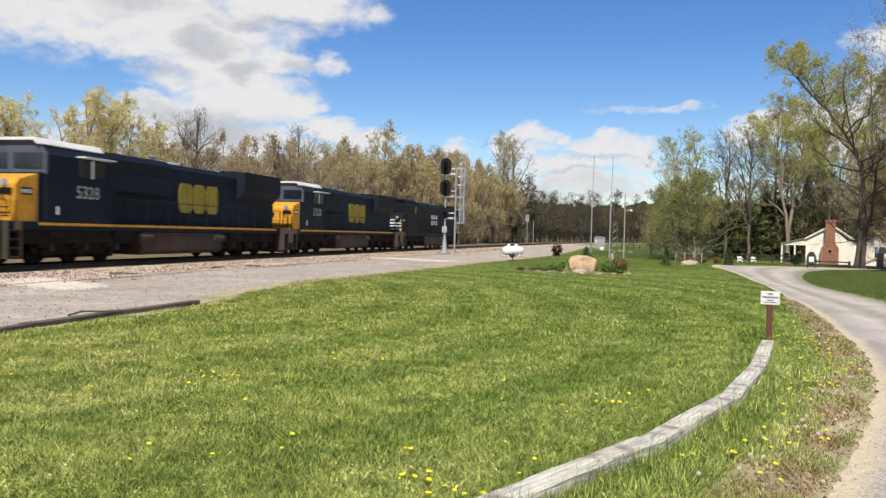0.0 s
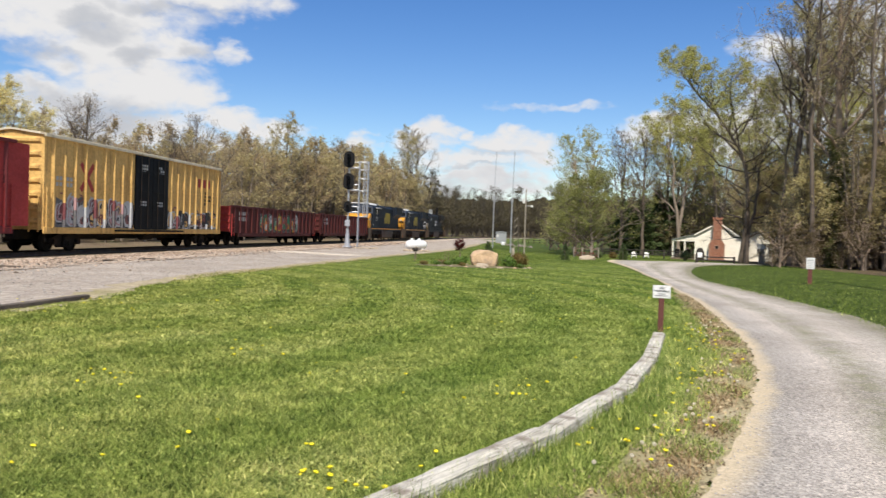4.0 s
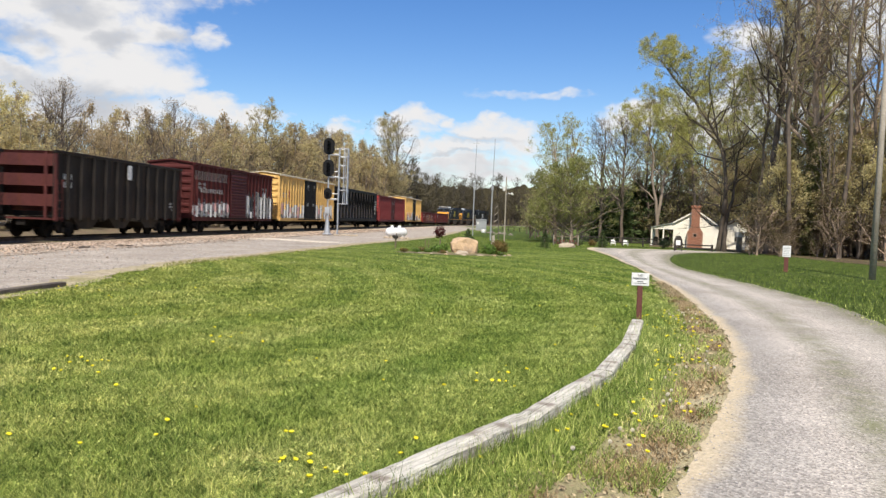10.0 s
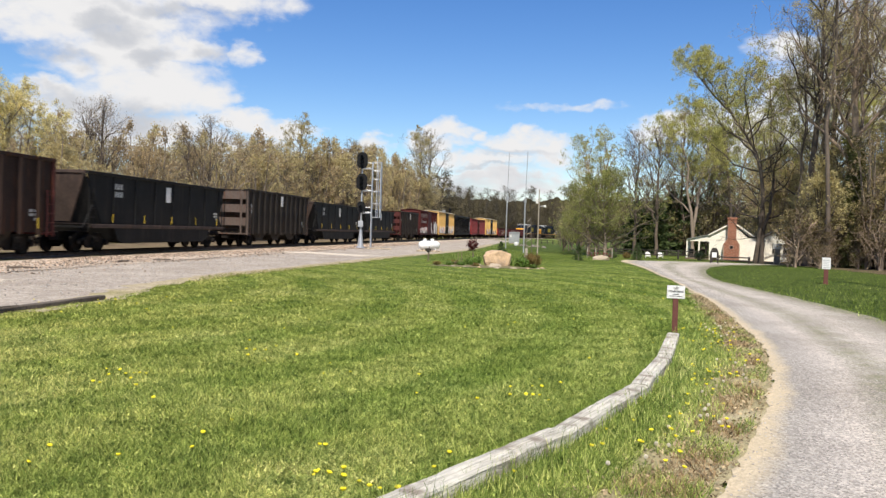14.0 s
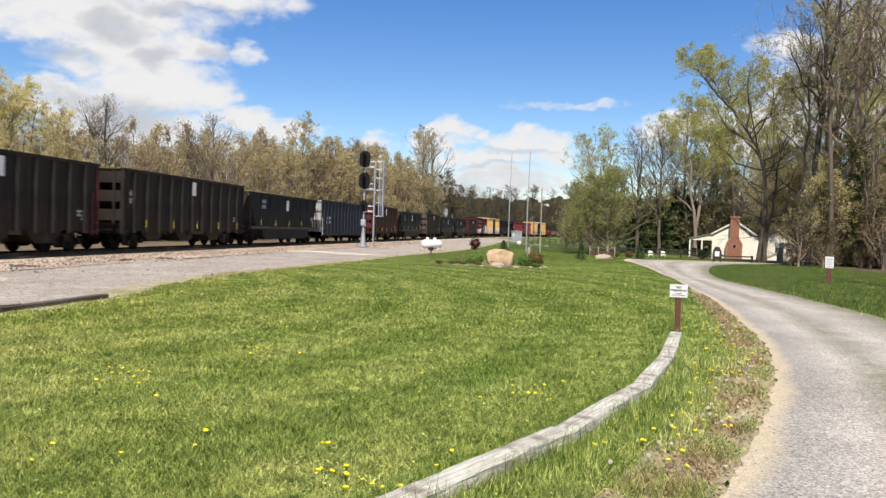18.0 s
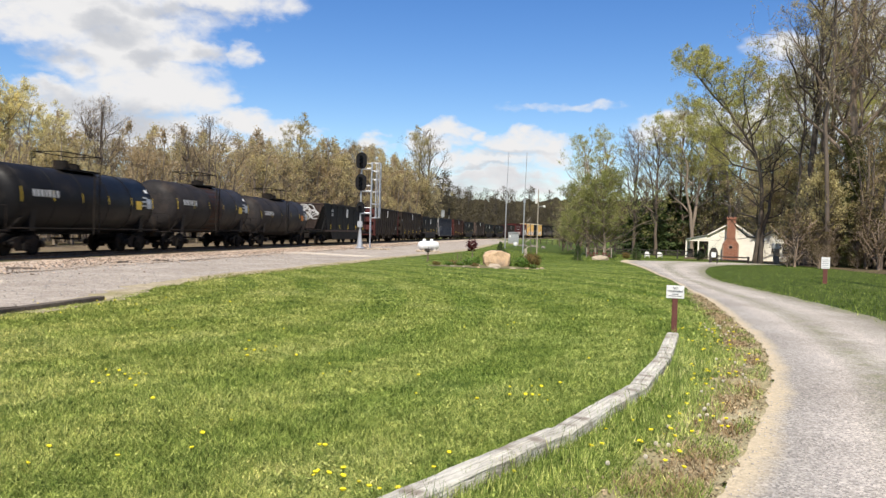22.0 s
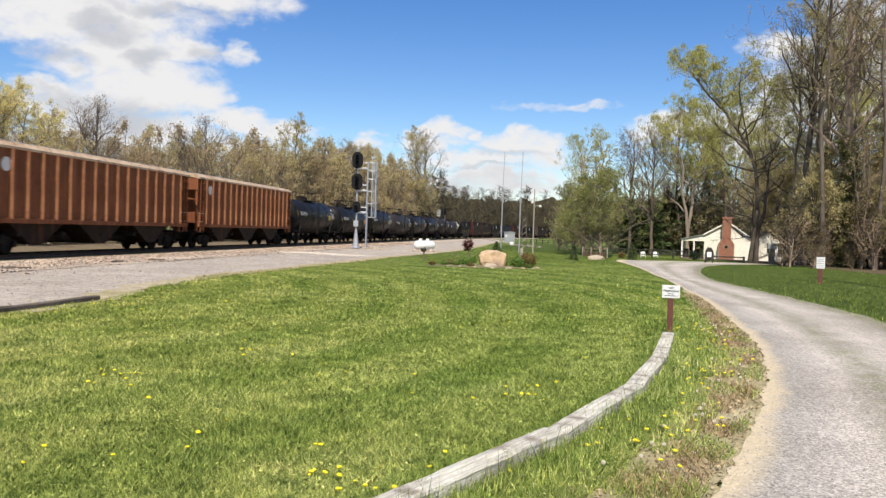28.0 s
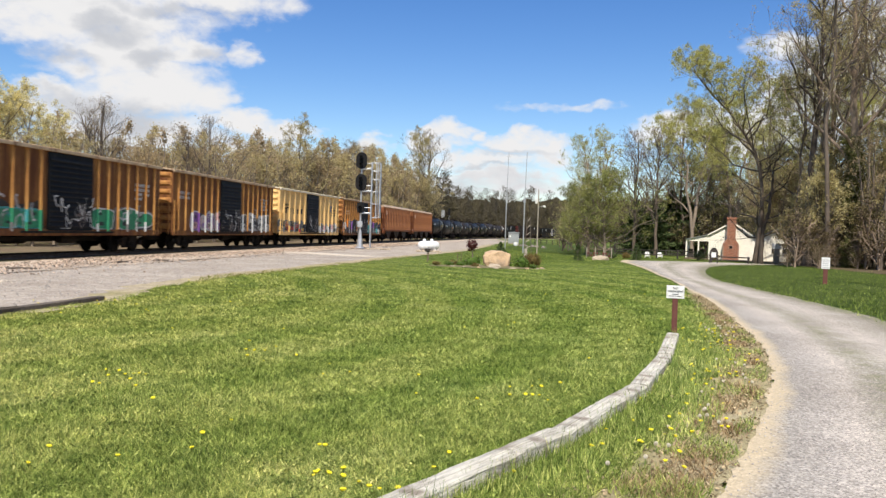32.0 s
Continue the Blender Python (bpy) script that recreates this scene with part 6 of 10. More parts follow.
    if white_cap:
        # road number under the side windows
        cu = bpy.data.curves.new("road_number", "FONT")
        cu.body, cu.size, cu.extrude = "5328", 0.68, 0.002
        cu.materials.append(M_LETTER)
        ob = new("road_number", cu)
        ob.parent, ob.matrix_basis = car, pose(-7.4, -W - 0.004, 2.5, 90, 0, 0)
        part("builder_plate", Bag().box(-8.45, -8.3, -W - 0.006, -W, 1.85, 2.15), M_WHITE, car)
    # boxes, hoses and gear below the walkway
    for x in (-8.3, -4.6, 5.0, 8.4):
        part("equipment_box", Bag().box(x - 0.45, x + 0.45, -1.46, -1.2, 1.0, 1.28, 0.02), M_IRON, car)
    for x in (-2.9, 3.3):
        part("air_reservoir", Bag().tube([(x - 0.5, -1.42, 1.02), (x + 0.5, -1.42, 1.02)], 0.16, 10), P_GREYFRAME, car)
    for a in (-6.9, 6.8):
        for x in (a - 1.9, a, a + 1.9):
            part("brake_cylinder", Bag().tube([(x - 0.3, -1.16, 0.75), (x + 0.25, -1.16, 0.75)], 0.13, 10), M_IRON, car)
            part("coil_spring", Bag().tube([(x + 0.55, -1.12, 0.5), (x + 0.55, -1.12, 0.86)], 0.12, 10), P_GREYFRAME, car)
    for k in range(3):
        part("roof_fan", Bag().tube([(7.0 + 1.25 * k, 0, 4.5), (7.0 + 1.25 * k, 0, 4.66)], [0.56, 0.5], 16), M_BLACK, car)
    part("horn", Bag().tube([(-0.9, -0.3, 4.45), (-0.9, -0.3, 4.7)], 0.05, 8).tube([(-1.2, -0.3, 4.7), (-0.6, -0.3, 4.7)], [0.03, 0.09], 8), M_GALV, car)
    for z in (2.0, 2.75):
        part("hood_seam", Bag().box(-0.95, 5.9, -1.036, -1.018, z - 0.02, z + 0.02), body, car)
    part("nose_number_board", Bag().box(-10.1, -9.55, -1.425, -1.405, 2.5, 2.76, 0.005), M_BLACK, car)
    part("cab_door_seam", Bag().box(-5.6, -5.3, -W - 0.012, -W, 1.65, 3.55, 0.004), body, cab)
    for k, (a, b) in enumerate(((-5.15, -3.2), (-3.1, -1.05))):
        part("side_panel", Bag().box(a, b, -1.42, -1.4, 2.95, 3.65, 0.006), body, car)
    for k in range(4):
        part("number_bar", Bag().box(-10.05 + 0.12 * k, -9.98 + 0.12 * k, -1.432, -1.424, 2.56, 2.7), M_WHITE, car)
    for z in (1.75, 2.05):
        part("nose_rail", Bag().tube([(-10.5, -1.3, z), (-10.5, 1.3, z)], 0.02, 6), M_BLACK, car)
    for y in (-0.9, 0.9):
        part("ditch_light", Bag().tube([(-10.9, y, 1.42), (-11.05, y, 1.42)], 0.11, 12), M_GALV, car)
        part("air_hose", Bag().tube([(-11.0, y * 0.5, 1.1), (-11.2, y * 0.5, 0.8), (-11.15, y * 0.55, 0.45)], 0.025, 6), M_IRON, car)
    part("plow", Bag().prism([(-1.45, 0.15), (1.45, 0.15), (1.45, 0.75), (-1.45, 0.75)], -11.1, -11.02, "x"), P_GREYFRAME, car)
    if not white_cap:
        b = Bag()
        for k in range(4):
            b.box(-10.372, -10.352, -1.35, 1.35, 1.75 + 0.28 * k, 1.88 + 0.28 * k)
        part("nose_stripes", b, M_WHITE, car, "white stripes on the black nose")
        lettering(car, 0.6, -1.05, 2.4, 2.6, 1.2, 2, 3, M_WHITE, seed=5)
    return car


P_MARK = paint("faded_yellow_mark", (0.36, 0.29, 0.045), (0.30, 0.235, 0.04), 0.3, stain=(0.12, 0.10, 0.03))
M_GOLD = mat("gold_paint", (0.55, 0.36, 0.10), None, 0.5)


def build_train():
    # the ends of a car's body along the train, and how far its couplers reach past them
    def seat(front, back, reach=0.85):
        return dict(u=(front + back) / 2, L=front - back, slot=front - back + 2 * reach)

    locomotive("black locomotive with white nose stripes, leading the freight train", u=15.6, slot=22.7, body=M_BLACK, nose=M_BLACK, white_cap=False)
    locomotive("dark blue locomotive with a yellow nose and white cab roof", u=-7.2, slot=22.7, body=P_CBLUE, nose=P_CYELLOW, logo=[(0.3, 1.5), (1.6, 2.65), (2.75, 3.95)], stripe=P_CYELLOW)
    locomotive("dark blue locomotive with a yellow nose, last of three", u=-30.0, slot=22.7, body=P_CBLUE, nose=P_CYELLOW, logo=[(0.3, 1.5), (1.6, 2.65), (2.75, 3.95)], stripe=P_CYELLOW)
    gondola("low dull red open gondola with plain ribbed sides", **seat(-41.7, -61.2), H=2.76, material=P_GONDRED, ribs=18)
    gondola("low dull red open gondola with green and orange graffiti", **seat(-62.7, -82.2), H=2.76, material=P_GONDRED, ribs=18, end_bright=P_REDBRIGHT,
            art=(-4.2, 4.6, 1.0, 2.4, [M_TAGGREEN, M_TAGORANGE, M_TAGWHITE, M_TAGGREEN, M_TAGYELLOW, M_TAGRED], M_TAGDARK, 4, 12))
    W_ = M_TAGWHITE
    boxcar("tall yellow boxcar with black double doors and graffiti", **seat(-83.9, -102.9), H=5.17, side=P_YELLOW, roof=P_YELLOWROOF, door=P_DOORBLACK, seed=1, mark=-6.2,
           arts=[(-8.6, -1.95, 1.1, 2.5, [M_TAGWINE, M_TAGPINK, W_, M_TAGWINE, P_TANYELLOW], W_, 3, 11), (1.95, 8.9, 1.1, 2.2, [P_TANYELLOW, M_TAGWINE, M_TAGDARK, P_YELLOW], W_, 8, 11)], door_w=3.7)
    boxcar("long dull red boxcar with a bright red end panel", **seat(-104.8, -127.3), H=4.66, side=P_RED, roof=P_RED, door=P_RED, end=P_REDBRIGHT, ribs=15, seed=2, patch=(9.0, 12.2, P_REDBRIGHT))
    truss_car("black framed car with diagonal bracing over grey boards", **seat(-129.1, -152.1), H=4.68)
    boxcar("yellow boxcar with black double doors and white graffiti", **seat(-153.4, -172.4), H=5.0, side=P_YELLOW, roof=P_YELLOWROOF, door=P_DOORBLACK, seed=3, mark=-6.6,
           arts=[(-9.0, -2.1, 1.1, 2.45, [M_TAGPINK, P_TANYELLOW, W_], W_, 13, 12), (2.1, 9.2, 1.05, 2.6, [W_, M_TAGPINK, W_, P_TANYELLOW], W_, 14, 11)], door_w=3.9)
    so = boxcar("oxide brown boxcar with louvred door and white graffiti", **seat(-174.2, -190.3), H=4.65, side=P_BROWN, roof=P_BROWN, door=P_BROWN, ribs=8, seed=4, double=False, louvred=True,
                arts=[(-8.0, -1.75, 1.05, 2.15, [W_, M_TAGPINK, M_TAGGREY], W_, 21, 10), (1.75, 8.2, 1.0, 3.1, [W_, M_TAGDARK, M_TAGGREY], W_, 22, 9)], door_w=3.3)
    lettering(so, -7.9, -1.59, 3.45, 5.6, 0.85, 1, 16, M_LETTERDIM, "name_bar", gap=0.62, seed=6)
    lettering(so, -7.0, -1.59, 2.65, 3.9, 0.42, 1, 10, M_LETTER, "number_bar", gap=0.6, seed=6)
    hopper("sooty black coal hopper with red sloped ends", **seat(-192.3, -205.8, 1.7), H=3.95, material=P_HOPPER, end=P_BROWNRED, tag=False, reflect=False)
    hopper("smooth black tub hopper with a small white panel", **seat(-209.4, -224.6, 1.7), H=3.66, material=P_TUB, kind="tub", ribs=7)
    hopper("smooth black tub hopper with yellow reflectors", **seat(-226.6, -242.1), H=3.68, material=P_TUB, kind="tub", ribs=7)
    hopper("sooty black ribbed coal hopper with rusty end platform", **seat(-243.8, -257.1, 1.7), H=3.95, material=P_HOPPER, end=P_ENDGREY, reflect=False)
    hopper("smooth black tub hopper with slanted end", **seat(-260.9, -276.2, 1.7), H=3.7, material=P_TUB, kind="tub", ribs=7)
    hopper("dark brown ribbed coal hopper with yellow reflectors", **seat(-278.5, -291.8), H=3.98, material=P_BROWNHOP, end=P_BROWNRED)
    g = gondola("weathered blue high-sided gondola with pale end ladder bars", **seat(-294.6, -309.9), H=3.8, material=P_BLUE, ribs=14, end_bright=P_PALE)
    hopper("smooth black tub hopper with orange sill reflectors", **seat(-311.4, -326.5), H=3.7, material=P_TUB, kind="tub", ribs=8)
    hopper("black ribbed coal hopper with yellow reflectors", **seat(-327.6, -342.8), H=3.98, material=P_HOPPER)
    hopper("sooty brown ribbed coal hopper with bright red end", **seat(-344.8, -358.2, 1.7), H=3.98, material=P_HOPPER, end=P_BROWNRED, reflect=False)
    hopper("smooth black tub hopper with white scrawl on its slanted end", **seat(-362.1, -377.4, 1.7), H=3.72, material=P_TUB, kind="tub", ribs=7, tag=True)
    middles = [-386.9, -400.0, -413.4, -426.7, -440.1, -453.8, -466.9, -480.4]
    looks = [("dusty dark tank car with faded stencils", P_TANKDUST, 3.64, None), ("dusty grey-black tank car with a rusty spill", P_TANKDUST, 3.90, P_BROWNHOP), ("black tank car with a yellow placard", P_TANK, 3.77, None),
             ("glossy black tank car with white number bars", P_TANK, 3.70, None), ("grey-black tank car with a black band at the dome", P_TANKDUST, 3.62, P_TANK), ("black tank car with yellow and orange placards", P_TANK, 3.78, None),
             ("black tank car with a thin guard rail on top", P_TANK, 3.66, None), ("long black tank car, last of the tanks", P_TANK, 3.82, None)]
    for k, (lb, m, top, band) in enumerate(looks):
        tank_car(lb, u=middles[k], slot=13.3, material=m, top=top, band=band, seed=k, box=k not in (1, 4))
    covered_hopper("rust-brown covered hopper with tall ribs", **seat(-487.6, -504.8), H=4.5, material=P_RUSTHOP)
    covered_hopper("rust-brown covered hopper with a round faded emblem", **seat(-506.1, -523.7), H=4.5, material=P_RUSTHOP)
    boxcar("rusty orange boxcar covered in teal and purple graffiti", **seat(-525.0, -541.2), H=4.6, side=P_RUSTPANEL, ribbing=P_ORANGE, end=P_ORANGE, roof=P_RUSTYROOF, door=P_DOORBLACK, ribs=8, seed=6, double=False, louvred=True, door_w=3.0,
           arts=[(-8.2, -1.6, 1.0, 2.5, [W_, M_TAGORANGE, M_TAGGREY, M_TAGPURPLE, M_TAGDARK], M_TAGDARK, 31, 9), (1.6, 8.2, 1.0, 2.4, [M_TAGTEAL, W_, M_TAGPURPLE, M_TAGGREY], M_TAGDARK, 32, 9)])
    boxcar("yellow boxcar with black ribbed door and dark graffiti", **seat(-542.9, -559.0), H=4.58, side=P_TANYELLOW, roof=P_YELLOWROOF, door=P_DOORBLACK, ribs=5, seed=7, mark=5.4, double=False, louvred=True, door_w=3.2,
           arts=[(-8.2, -1.7, 1.05, 2.1, [M_TAGDARK, P_YELLOW, M_TAGDARK, M_TAGRED], M_TAGGREY, 41, 7), (1.7, 8.0, 1.0, 1.85, [W_, M_TAGDARK, M_TAGPINK], W_, 42, 11)])
    boxcar("rusty orange boxcar with purple and black-and-white graffiti", **seat(-560.4, -576.5), H=4.58, side=P_RUSTPANEL, ribbing=P_ORANGE, end=P_ORANGE, roof=P_RUSTYROOF, door=P_DOORBLACK, ribs=7, seed=8, double=False, louvred=True, door_w=3.3,
           arts=[(-5.6, -0.2, 1.0, 2.25, [M_TAGPURPLE, M_TAGPINK], W_, 51, 7), (1.8, 7.4, 1.0, 2.5, [M_TAGDARK, W_], W_, 52, 7)])
    boxcar("rusty orange boxcar with green and red graffiti, last of the train", **seat(-577.9, -594.0), H=4.58, side=P_RUSTPANEL, ribbing=P_ORANGE, end=P_ORANGE, roof=P_RUSTYROOF, door=P_DOORBLACK, ribs=7, seed=10, double=False, louvred=True, door_w=3.3,
           arts=[(-7.4, -1.9, 1.0, 2.3, [M_TAGGREEN], M_TAGTEAL, 61, 5), (-1.5, 1.3, 1.0, 1.9, [M_TAGRED], M_TAGPINK, 62, 3), (1.8, 7.4, 1.0, 2.2, [M_TAGGREEN], W_, 63, 4)])


P_BROWNRED = paint("red_end_paint", (0.10, 0.032, 0.029), (0.07, 0.024, 0.022), 0.3)
P_DUSTY = paint("dusty_black_paint", (0.072, 0.052, 0.043), (0.045, 0.034, 0.029), 0.4, stain=(0.10, 0.065, 0.05))
P_ENDGREY = paint("grey_brown_end_paint", (0.125, 0.095, 0.078), (0.085, 0.066, 0.055), 0.35)
P_PALE = paint("pale_end_paint", (0.42, 0.42, 0.42), (0.3, 0.3, 0.3), 0.3)
build_train()


def run(t):
    """How far the train has come after t seconds."""
    return 17.75 * t - 0.013 * t * t


def car_pose(car, t):
    s, half = car["u"] + run(t), car["half"]
    x0, y0, _ = on_track(s - half)
    x1, y1, _ = on_track(s + half)
    return pose((x0 + x1) / 2, (y0 + y1) / 2, RAIL_Z, 0, 0, math.degrees(math.atan2(y1 - y0, x1 - x0)))


def motions():
    for car in CARS:
        walk(car, [(t, car_pose(car, t)) for t in np.arange(0, 32.01, 0.8)])
    # wheels roll while their car is on the open stretch before the lawn
    for w, car, a in ROLLING:
        t0 = min(max((-62 - car["u"]) / 17.5, 0.0), 31.0)
        t1 = min(max((70 - car["u"]) / 17.3, 0.0), 32.0)
        rows = [(0.0, 0.0)] if t0 > 0.2 else []
        n0 = run(t0)
        if t1 > t0:
            rows += [(t, (run(t) - n0) / WHEEL_R) for t in np.arange(round(t0 * 30) / 30, t1, 1 / 30)]
        rows.append((32.0, rows[-1][1] if rows else 0.0))
        keep = []
        for t, g in rows:
            if not keep or frame(t) > frame(keep[-1][0]):
                keep.append((t, g))
        walk(w, [(t, pose(a, 0, WHEEL_R, 0, math.degrees(g), 0)) for t, g in keep])


# ---------------------------------------------------------------- trees
def leaf_mat(name, c1, c2, trans=0.45):
    return mat(name, c1, c2, 0.6, 0, 0.6, spec=0.15, island=0.16, fine=0.0, trans=trans)


M_BARK = mat("grey_brown_bark", (0.27, 0.215, 0.16), (0.18, 0.145, 0.11), 0.95, 0, 1.5, 0.8, 14)
M_BARKMID = mat("brown_oak_bark", (0.36, 0.265, 0.185), (0.245, 0.18, 0.128), 0.95, 0, 1.5, 0.8, 14)
M_BARKDARK = mat("dark_wet_bark", (0.115, 0.09, 0.07), (0.07, 0.055, 0.043), 0.95, 0, 1.5, 0.8, 14)
M_BARKBARE = mat("bare_brown_bark", (0.155, 0.12, 0.09), (0.10, 0.078, 0.06), 0.95, 0, 1.5, 0.8, 14)
M_BARKPALE = mat("pale_grey_bark", (0.26, 0.21, 0.155), (0.175, 0.14, 0.103), 0.95, 0, 1.5, 0.8, 14)
M_LEAF_YELLOW = leaf_mat("yellow_spring_leaves", (0.52, 0.50, 0.16), (0.42, 0.40, 0.125))
M_LEAF_BLOOM = leaf_mat("pale_yellow_bloom", (0.82, 0.72, 0.34), (0.70, 0.61, 0.28))
M_LEAF_HAZE = leaf_mat("yellow_olive_buds", (0.53, 0.455, 0.215), (0.43, 0.36, 0.165))
M_LEAF_GREEN = leaf_mat("fresh_green_leaves", (0.43, 0.43, 0.13), (0.34, 0.335, 0.10))
M_LEAF_SKIRT = leaf_mat("olive_green_leaves", (0.34, 0.35, 0.115), (0.25, 0.26, 0.085))
M_LEAF_OLIVE = leaf_mat("olive_spring_leaves", (0.57, 0.475, 0.24), (0.46, 0.38, 0.185))
M_LEAF_TAN = leaf_mat("tan_buds", (0.49, 0.38, 0.22), (0.39, 0.30, 0.17))
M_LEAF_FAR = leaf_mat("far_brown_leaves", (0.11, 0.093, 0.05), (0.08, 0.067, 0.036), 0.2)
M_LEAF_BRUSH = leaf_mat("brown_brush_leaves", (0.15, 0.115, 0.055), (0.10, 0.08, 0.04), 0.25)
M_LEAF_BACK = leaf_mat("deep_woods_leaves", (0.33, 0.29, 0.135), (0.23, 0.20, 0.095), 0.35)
M_IVY = leaf_mat("dull_ivy", (0.17, 0.17, 0.06), (0.12, 0.125, 0.045), 0.2)
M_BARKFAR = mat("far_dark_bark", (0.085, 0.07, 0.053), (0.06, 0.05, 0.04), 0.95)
M_NEEDLES = leaf_mat("dark_needles", (0.07, 0.10, 0.036), (0.10, 0.135, 0.05), 0.25)


def tubes(paths, radii, sides):
    """Many tapered tubes with the same number of points and sides, as arrays of corners and four-cornered faces."""
    p = np.asarray(paths, float)
    r = np.asarray(radii, float)
    n, k = p.shape[:2]
    d = np.gradient(p, axis=1)
    d /= np.linalg.norm(d, axis=2, keepdims=True) + 1e-9
    ref = np.where(np.abs(d[..., 2:3]) > 0.85, np.array([1.0, 0, 0]), np.array([0, 0, 1.0]))
    a = np.cross(d, ref)
    a /= np.linalg.norm(a, axis=2, keepdims=True) + 1e-9
    b = np.cross(d, a)
    g = 2 * np.pi * np.arange(sides) / sides
    v = p[:, :, None] + r[:, :, None, None] * (a[:, :, None] * np.cos(g)[:, None] + b[:, :, None] * np.sin(g)[:, None])
    idx = np.arange(n * k * sides).reshape(n, k, sides)
    nx = np.roll(idx, -1, 2)
    q = np.stack([idx[:, :-1], nx[:, :-1], nx[:, 1:], idx[:, 1:]], -1).reshape(-1, 4)
    return v.reshape(-1, 3), q


def grow(rng, H, r0, base, spread, limbs, leaves, size, up=0.6, lean=(0, 0), stems=1, fine=3, droop=0.0, light=False, spine=None):
    """One tree: wandering stem, curving limbs, branches, shoots and twigs; and its leaves in small sprays."""
    wood, quads, n0 = [], [], 0

    def put(paths, radii, sides):
        nonlocal n0
        if len(paths):
            v, q = tubes(paths, radii, sides)
            wood.append(v)
            quads.append(q + n0)
            n0 += len(v)

    tips = []
    for st in range(stems):
        k = 7 if light else 12
        t = np.linspace(0, 1, k)
        wob = np.cumsum(rng.normal(0, 0.022, (k, 2)), 0) * H * 0.35
        wob -= wob[0]
        off = np.array(lean) * H + (rng.normal(0, 0.1, 2) * H if stems > 1 else 0)
        stem = np.stack([wob[:, 0] + off[0] * t ** 1.4, wob[:, 1] + off[1] * t ** 1.4, t * H * (1 if st == 0 else rng.uniform(0.75, 0.98))], -1)
        if spine and st == 0:
            sp = np.array(spine, float)
            stem = np.stack([np.interp(t * H, sp[:, 1], sp[:, 0]) + wob[:, 0] * 0.3, wob[:, 1], t * H], -1)
        rr = r0 * (1 - t) ** 0.75 * (0.8 if stems > 1 else 1) + 0.03
        rr[0] *= 1.35
        put([stem], [rr], 4 if light else 8)
        L1, R1 = [], []
        for i in range(limbs // stems):
            h = base + (0.97 - base) * ((i + rng.uniform(0, 1)) / (limbs // stems))
            p0 = np.array([np.interp(h, t, stem[:, j]) for j in range(3)])
            az = rng.uniform(0, 2 * np.pi)
            ln = spread * H * (1.05 - 0.75 * ((h - base) / (1 - base)) ** 1.3) * rng.uniform(0.65, 1.1)
            el = up * rng.uniform(0.55, 1.25) + 0.35 * h
            d = np.array([np.cos(az) * np.cos(el), np.sin(az) * np.cos(el), np.sin(el)])
            nl = 4 if light else 6
            u = np.linspace(0, 1, nl)[:, None]
            bend = np.cumsum(rng.normal(0, 0.05, (nl, 3)), 0) * ln
            bend -= bend[0]
            path = p0 + d * u * ln + np.array([0, 0, (0.22 - droop) * ln]) * u ** 2 + bend
            L1.append(path)
            R1.append(np.interp(h, t, rr) * 0.5 * (1 - u[:, 0]) ** 0.8 + 0.014)
        put(L1, R1, 3 if light else 5)
        prev, prad = L1, R1
        for level, (cnt, k2, frac, sides, rmin) in enumerate((((6, 2, 0.6, 3, 0.02),) if light == 2 else ((4, 3, 0.5, 3, 0.012), (3, 2, 0.62, 3, 0.010))) if light else ((6, 4, 0.48, 4, 0.009), (4, 3, 0.55, 3, 0.007), (fine, 2, 0.62, 3, 0.006))):
            nxt, nr = [], []
            for path, rad in zip(prev, prad):
                ln0 = np.linalg.norm(path[-1] - path[0])
                axis = (path[-1] - path[0]) / (ln0 + 1e-9)
                for i in range(cnt):
                    f = 0.25 + 0.75 * (i + rng.uniform(0, 1)) / cnt
                    m = len(path) - 1
                    j = min(int(f * m), m - 1)
                    w = f * m - j
                    p0 = path[j] * (1 - w) + path[j + 1] * w
                    side = rng.normal(0, 1, 3)
                    side -= axis * side.dot(axis)
                    side /= np.linalg.norm(side) + 1e-9
                    d = axis * rng.uniform(0.5, 0.9) + side * rng.uniform(0.6, 1.0) + np.array([0, 0, 0.25 - droop])
                    d /= np.linalg.norm(d)
                    ln = ln0 * frac * rng.uniform(0.6, 1.15) * (1.15 - 0.45 * f)
                    u = np.linspace(0, 1, k2)[:, None]
                    bend = np.cumsum(rng.normal(0, 0.07, (k2, 3)), 0) * ln
                    bend -= bend[0]
                    nxt.append(p0 + d * u * ln + bend)
                    r1 = (rad[j] * (1 - w) + rad[j + 1] * w) * 0.55
                    nr.append(np.maximum(r1 * (1 - u[:, 0] * 0.8), rmin))
            put(nxt, nr, sides)
            prev, prad = nxt, nr
        tips += [q for path in prev for q in (path[-1], path[len(path) // 2])]
    tips = np.array(tips)
    lv = np.zeros((0, 3))
    if leaves:
        pick = tips[rng.integers(0, len(tips), leaves)]
        c = pick + rng.normal(0, size * 2.2, (leaves, 3))
        a = rng.normal(0, 1, (leaves, 3))
        a /= np.linalg.norm(a, axis=1)[:, None]
        b = np.cross(a, rng.normal(0, 1, (leaves, 3)))
        b /= np.linalg.norm(b, axis=1)[:, None]
        s = size * rng.uniform(0.6, 1.3, (leaves, 1))
        lv = np.stack([c - a * s - b * s * 0.45, c + b * s * 0.8, c + a * s * 1.2 - b * s * 0.3], 1).reshape(-1, 3)
    lq = np.arange(len(lv)).reshape(-1, 3)
    return np.vstack(wood), np.vstack(quads), lv, lq


KINDS = {}


